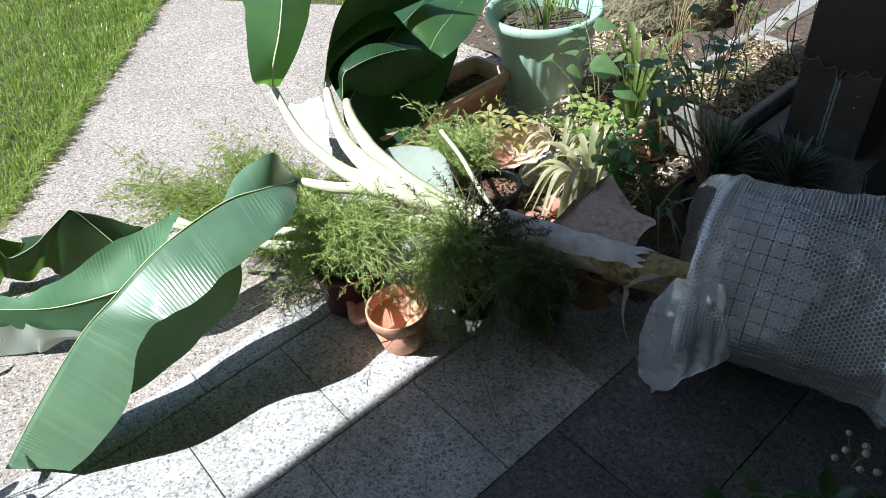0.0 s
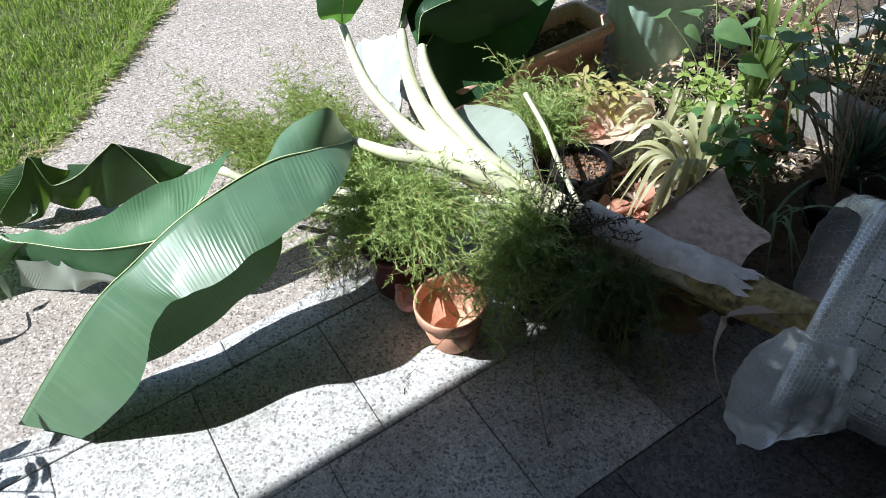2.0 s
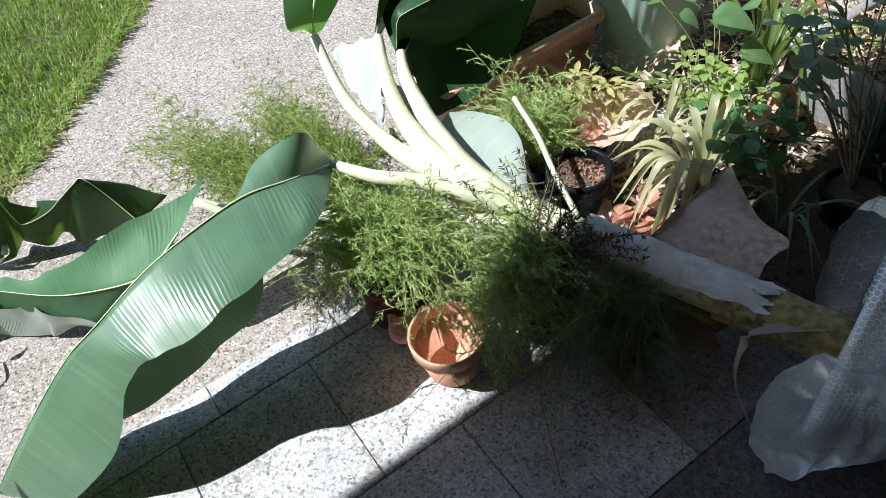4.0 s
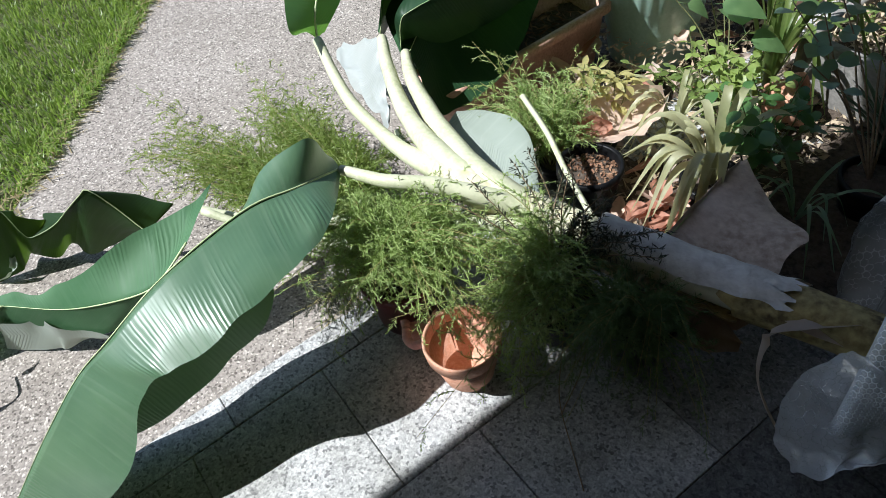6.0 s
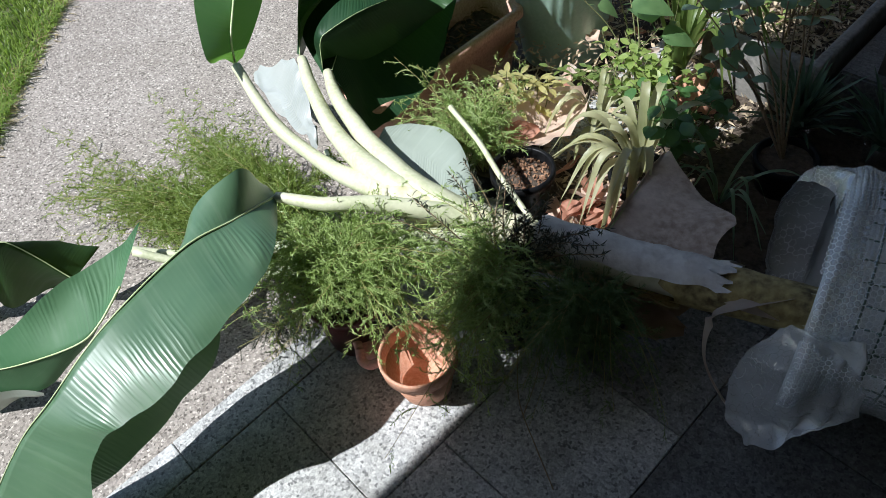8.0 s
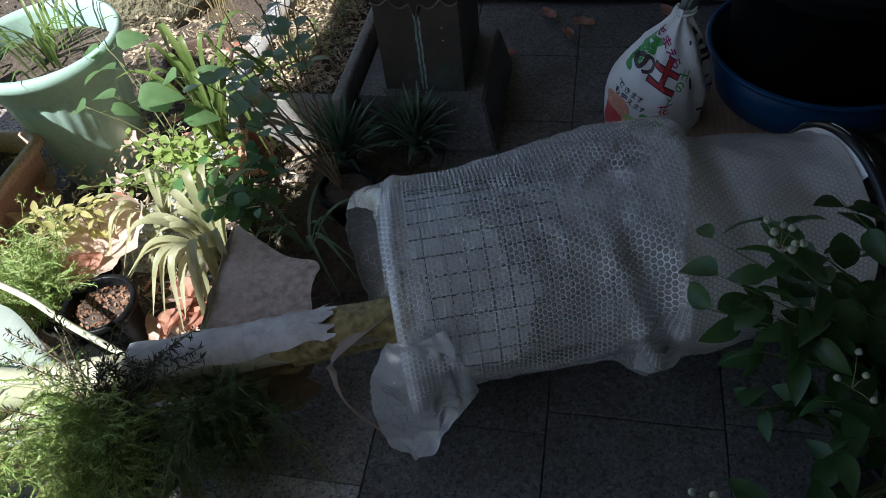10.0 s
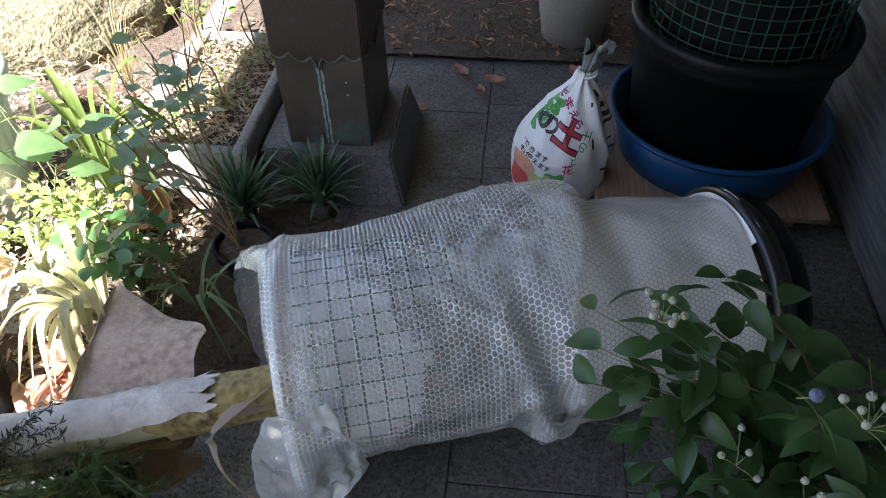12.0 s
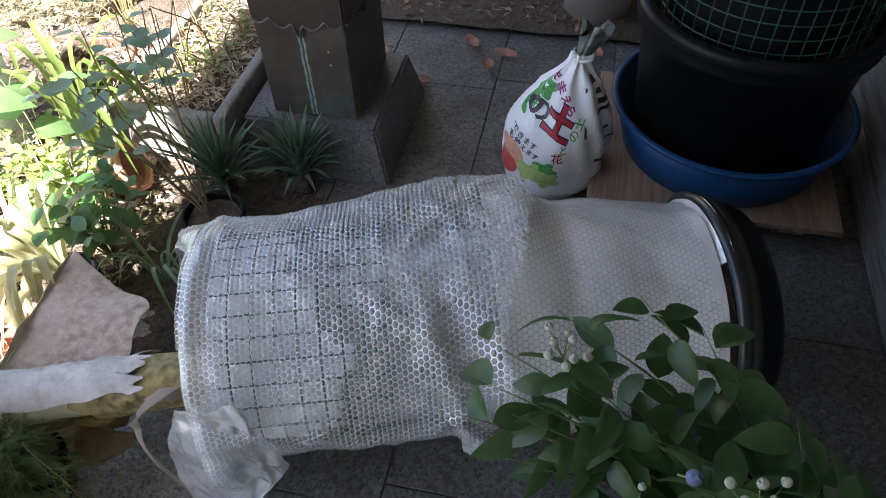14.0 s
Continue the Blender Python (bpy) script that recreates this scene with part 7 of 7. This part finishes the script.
def bucket():
    th = thing("bucket", "large black plastic tub with a thick rim inside the basin", "tub", BASIN @ pose(0.0, 0.005, 0.011))
    bm = bmesh.new()
    lathe(bm, [(0, 0), (0.205, 0), (0.21, 0.006), (0.236, 0.325), (0.250, 0.328), (0.254, 0.340), (0.250, 0.352), (0.255, 0.356), (0.256, 0.378), (0.246, 0.384), (0.232, 0.380), (0.228, 0.33)], 80)
    part("body", bm, BLACK_PLASTIC, th)
    bm = bmesh.new()
    lathe(bm, [(0.229, 0.335), (0.12, 0.345), (0, 0.347)], 40)
    part("soil", bm, SOIL, th)
    cage = thing("wire_cage", "green plastic-coated wire cage standing in the black tub", "wire cage", BASIN @ pose(0.0, 0.005, 0.355))
    for i in range(13):
        bm = bmesh.new()
        tube(bm, [(0.214 * math.cos(2 * math.pi * k / 60), 0.214 * math.sin(2 * math.pi * k / 60), 0.005 + 0.030 * i) for k in range(61)], [0.0015] * 61, 5, cap=False)
        part("wire_ring", bm, GREEN_WIRE, cage)
    for k in range(45):
        bm = bmesh.new()
        a = 2 * math.pi * k / 45
        tube(bm, [(0.2155 * math.cos(a), 0.2155 * math.sin(a), 0.0), (0.2155 * math.cos(a), 0.2155 * math.sin(a), 0.37)], [0.0015, 0.0015], 5)
        part("wire_rod", bm, GREEN_WIRE, cage)
    bm = bmesh.new()
    lathe(bm, [(0.19, 0.0), (0.195, 0.18), (0.19, 0.36)], 48)
    for q in bm.verts:
        q.co += 0.008 * Vector(noise.noise_vector(q.co * 9))
    part("dark_film", bm, BLACK_PLASTIC, cage, "dark film lining the cage")


bucket()
simple_pot("far_pot", "pale glazed pot with a terracotta foot on the far soil", Matrix.Translation(uv(3.042, 0.25, 0.014)) @ Matrix.Scale(0.865, 4), 0.145, 0.11, 0.24, PALE_POT)
for i in range(7):
    rr = random.Random(500 + i)
    q = uv(rr.uniform(2.52, 2.88), rr.uniform(-0.45, 0.3))
    crumpled_leaf("dead_leaf", Matrix.Translation((q.x, q.y, 0.014)) @ pose(0, 0, 0, rr.uniform(-15, 15), rr.uniform(-15, 15), rr.uniform(0, 360)), rr.uniform(0.06, 0.1), rr.uniform(0.025, 0.04), RED_LEAF, "dry brown leaf on the shaded tiles", 90.0 + i)


# ---- blueberry bush in the foreground ----
def berry(at, r, mat, parent, label):
    bm = bmesh.new()
    lathe(bm, [(0, -r)] + [(r * math.cos(t), r * 0.92 * math.sin(t)) for t in (-1.2, -0.9, -0.6, -0.3, 0, 0.3, 0.6, 0.9)] + [(r * 0.50, r * 0.88), (r * 0.46, r * 1.02), (r * 0.36, r * 0.98), (r * 0.28, r * 0.80), (0, r * 0.78)], 18)
    part("berry", bm, mat, parent, label, at=at)


def blueberry_bush():
    rng = random.Random(91)
    base = Vector((1.238, 0.875, 0.0))
    th = thing("blueberry_bush", "blueberry bush with oval green leaves and mostly unripe berries", "blueberry bush", Matrix.Translation(base))
    crown = Vector((0, 0, 0.20))
    tips = [((0.972, 1.069, 0.574), 9), ((1.012, 1.124, 0.544), 8), ((1.082, 1.094, 0.574), 8), ((1.137, 1.054, 0.544), 8), ((1.027, 0.984, 0.524), 10), ((0.947, 1.009, 0.454), 8), ((1.037, 0.904, 0.544), 10),
            ((0.997, 0.894, 0.624), 6), ((1.097, 0.854, 0.604), 9), ((0.967, 0.934, 0.444), 9), ((1.157, 0.934, 0.544), 9), ((1.037, 0.814, 0.524), 9), ((1.117, 0.774, 0.524), 8), ((0.937, 0.884, 0.424), 7), ((1.057, 1.004, 0.424), 10), ((1.137, 0.994, 0.444), 10), ((1.197, 0.854, 0.474), 10), ((0.987, 0.954, 0.384), 10), ((1.087, 0.914, 0.404), 10), ((0.937, 1.054, 0.464), 7), ((0.907, 0.984, 0.384), 7), ((1.137, 0.814, 0.444), 9),
            ((0.906, 1.111, 0.585), 5), ((0.898, 1.074, 0.56), 5), ((0.868, 1.065, 0.53), 5), ((0.922, 1.041, 0.53), 7), ((0.968, 1.029, 0.53), 7), ((0.924, 1.047, 0.42), 4),
            ((0.565, 0.80, 0.43), 6), ((0.63, 0.80, 0.44), 5), ((0.70, 0.82, 0.43), 6), ((0.745, 0.82, 0.44), 6), ((0.80, 0.86, 0.41), 6)]
    for tip, count in tips:
        tip = Vector(tip) - base
        line = [Vector(p) for p in spline([tuple(crown), tuple(crown.lerp(tip, 0.5) + Vector((rng.uniform(-0.02, 0.02), rng.uniform(-0.02, 0.02), 0.05))), tuple(tip)], 20)]
        bm = bmesh.new()
        tube(bm, line, [0.0032 * (1 - 0.88 * k / 20) for k in range(21)], 6)
        st = part("stem", bm, GREEN_STEM, th)
        for k in range(count + 2):
            f = 0.50 + 0.50 * (k + rng.random()) / (count + 2)
            p = line[min(20, int(f * 20))]
            a = k * 2.4 + rng.uniform(-0.5, 0.5)
            d = Vector((math.cos(a), math.sin(a), rng.uniform(-0.25, 0.35)))
            ln = rng.uniform(0.038, 0.060)
            bm = bmesh.new()
            oval_leaf(bm, facing(p + d.normalized() * 0.004, d, rng.uniform(-55, 55)), ln, ln * rng.uniform(0.48, 0.62), rng.uniform(0.05, 0.6), rng.uniform(0.15, 0.6), 9, 0.45)
            part("leaf", bm, BUSH_LEAF, st)
    for centre, count, spread in (((0.785, 0.873, 0.45), 7, 0.030), ((0.981, 1.059, 0.586), 8, 0.026), ((1.031, 0.860, 0.630), 9, 0.032), ((1.062, 0.809, 0.624), 6, 0.026), ((0.997, 0.924, 0.484), 4, 0.03), ((0.982, 0.844, 0.544), 5, 0.03)):
        c = Vector(centre) - base
        bm = bmesh.new()
        spots = []
        for i in range(count):
            a = i * 2.4
            p = c + Vector((math.cos(a) * spread * math.sqrt((i + 0.5) / count), math.sin(a) * spread * math.sqrt((i + 0.5) / count), rng.uniform(-0.010, 0.012)))
            tube(bm, [c + Vector((0, 0, -0.02)), c.lerp(p, 0.5) + Vector((0, 0, -0.010)), p + Vector((0, 0, -0.005))], [0.0008, 0.0006, 0.0006], 5)
            spots.append(p)
        cl = part("berry_stalk", bm, GREEN_STEM, th)
        for i, p in enumerate(spots):
            berry(Matrix.Translation(p) @ pose(0, 0, 0, rng.uniform(-50, 50), rng.uniform(-50, 50), 0), rng.uniform(0.0038, 0.0050), BERRY_PALE, cl, "unripe pale green berry")
    cl = part("berry_stalk", tube(bmesh.new(), [Vector((0.996, 0.908, 0.617)) - base, Vector((0.996, 0.897, 0.633)) - base], [0.001, 0.001], 5), GREEN_STEM, th)
    berry(Matrix.Translation(Vector((0.995, 0.895, 0.640)) - base) @ pose(0, 0, 0, 20, 30, 0), 0.0062, BERRY_BLUE, cl, "ripe blue berry")
    pot = simple_pot("nursery_pot", "black plastic pot of the blueberry bush", Matrix.Translation(base), 0.13, 0.10, 0.22, BLACK_PLASTIC)


blueberry_bush()


# ---- ribbed boarding of the house wall ----
def boarding():
    bm = bmesh.new()
    box(bm, 3.50, 0.02, 0.108, pose(0, 0, 0.056), 0.006, 1)
    me = mesh_of(bm, "board", WALL_WOOD, False)
    for i in range(21):
        ob = new("board", me)
        ob.parent = wall_house
        ob.matrix_basis = PORCH @ pose(2.92, -0.868, 0.004 + i * 0.113, 4, 0, 0)


boarding()


# ---- granite tiles of the porch ----
def lay_tiles():
    def tile_mesh(sx, sy, mat):
        bm = bmesh.new()
        box(bm, sx - 0.0018, sy - 0.0018, 0.03, pose(0, 0, -0.015), 0.0016, 1)
        return mesh_of(bm, "tile", mat, False)
    w, ln = 0.308, 0.288
    full, strip, dark, midtone = tile_mesh(ln, w, GRANITE), tile_mesh(ln, 0.086, GRANITE), tile_mesh(ln, w, GRANITE_DARK), tile_mesh(ln, w, GRANITE_MID)
    for row in range(-1, 7):
        shift = (0.951, 0.856, 1.022, 0.87, 1.205, 0.93, 1.06, 0.9)[row + 1]
        for k in range(-5, 9):
            u = shift + (k + 0.5) * ln
            if u > 2.90:
                continue
            v = -0.954 if row < 0 else -0.910 + (row + 0.5) * w
            # row 1 darkens in two steps along u: porch shade put into the tiles
            ob = new("tile", strip if row < 0 else full if row < 1 or (row == 1 and u < 1.20) else midtone if row == 1 and u < 1.75 else dark)
            ob.parent = porch_base
            ob.matrix_basis = PORCH @ pose(u, -v, 0.0005 * math.sin(k * 3.1 + row * 1.7), 0, 0, 0.15 * math.sin(k * 5 + row))


lay_tiles()
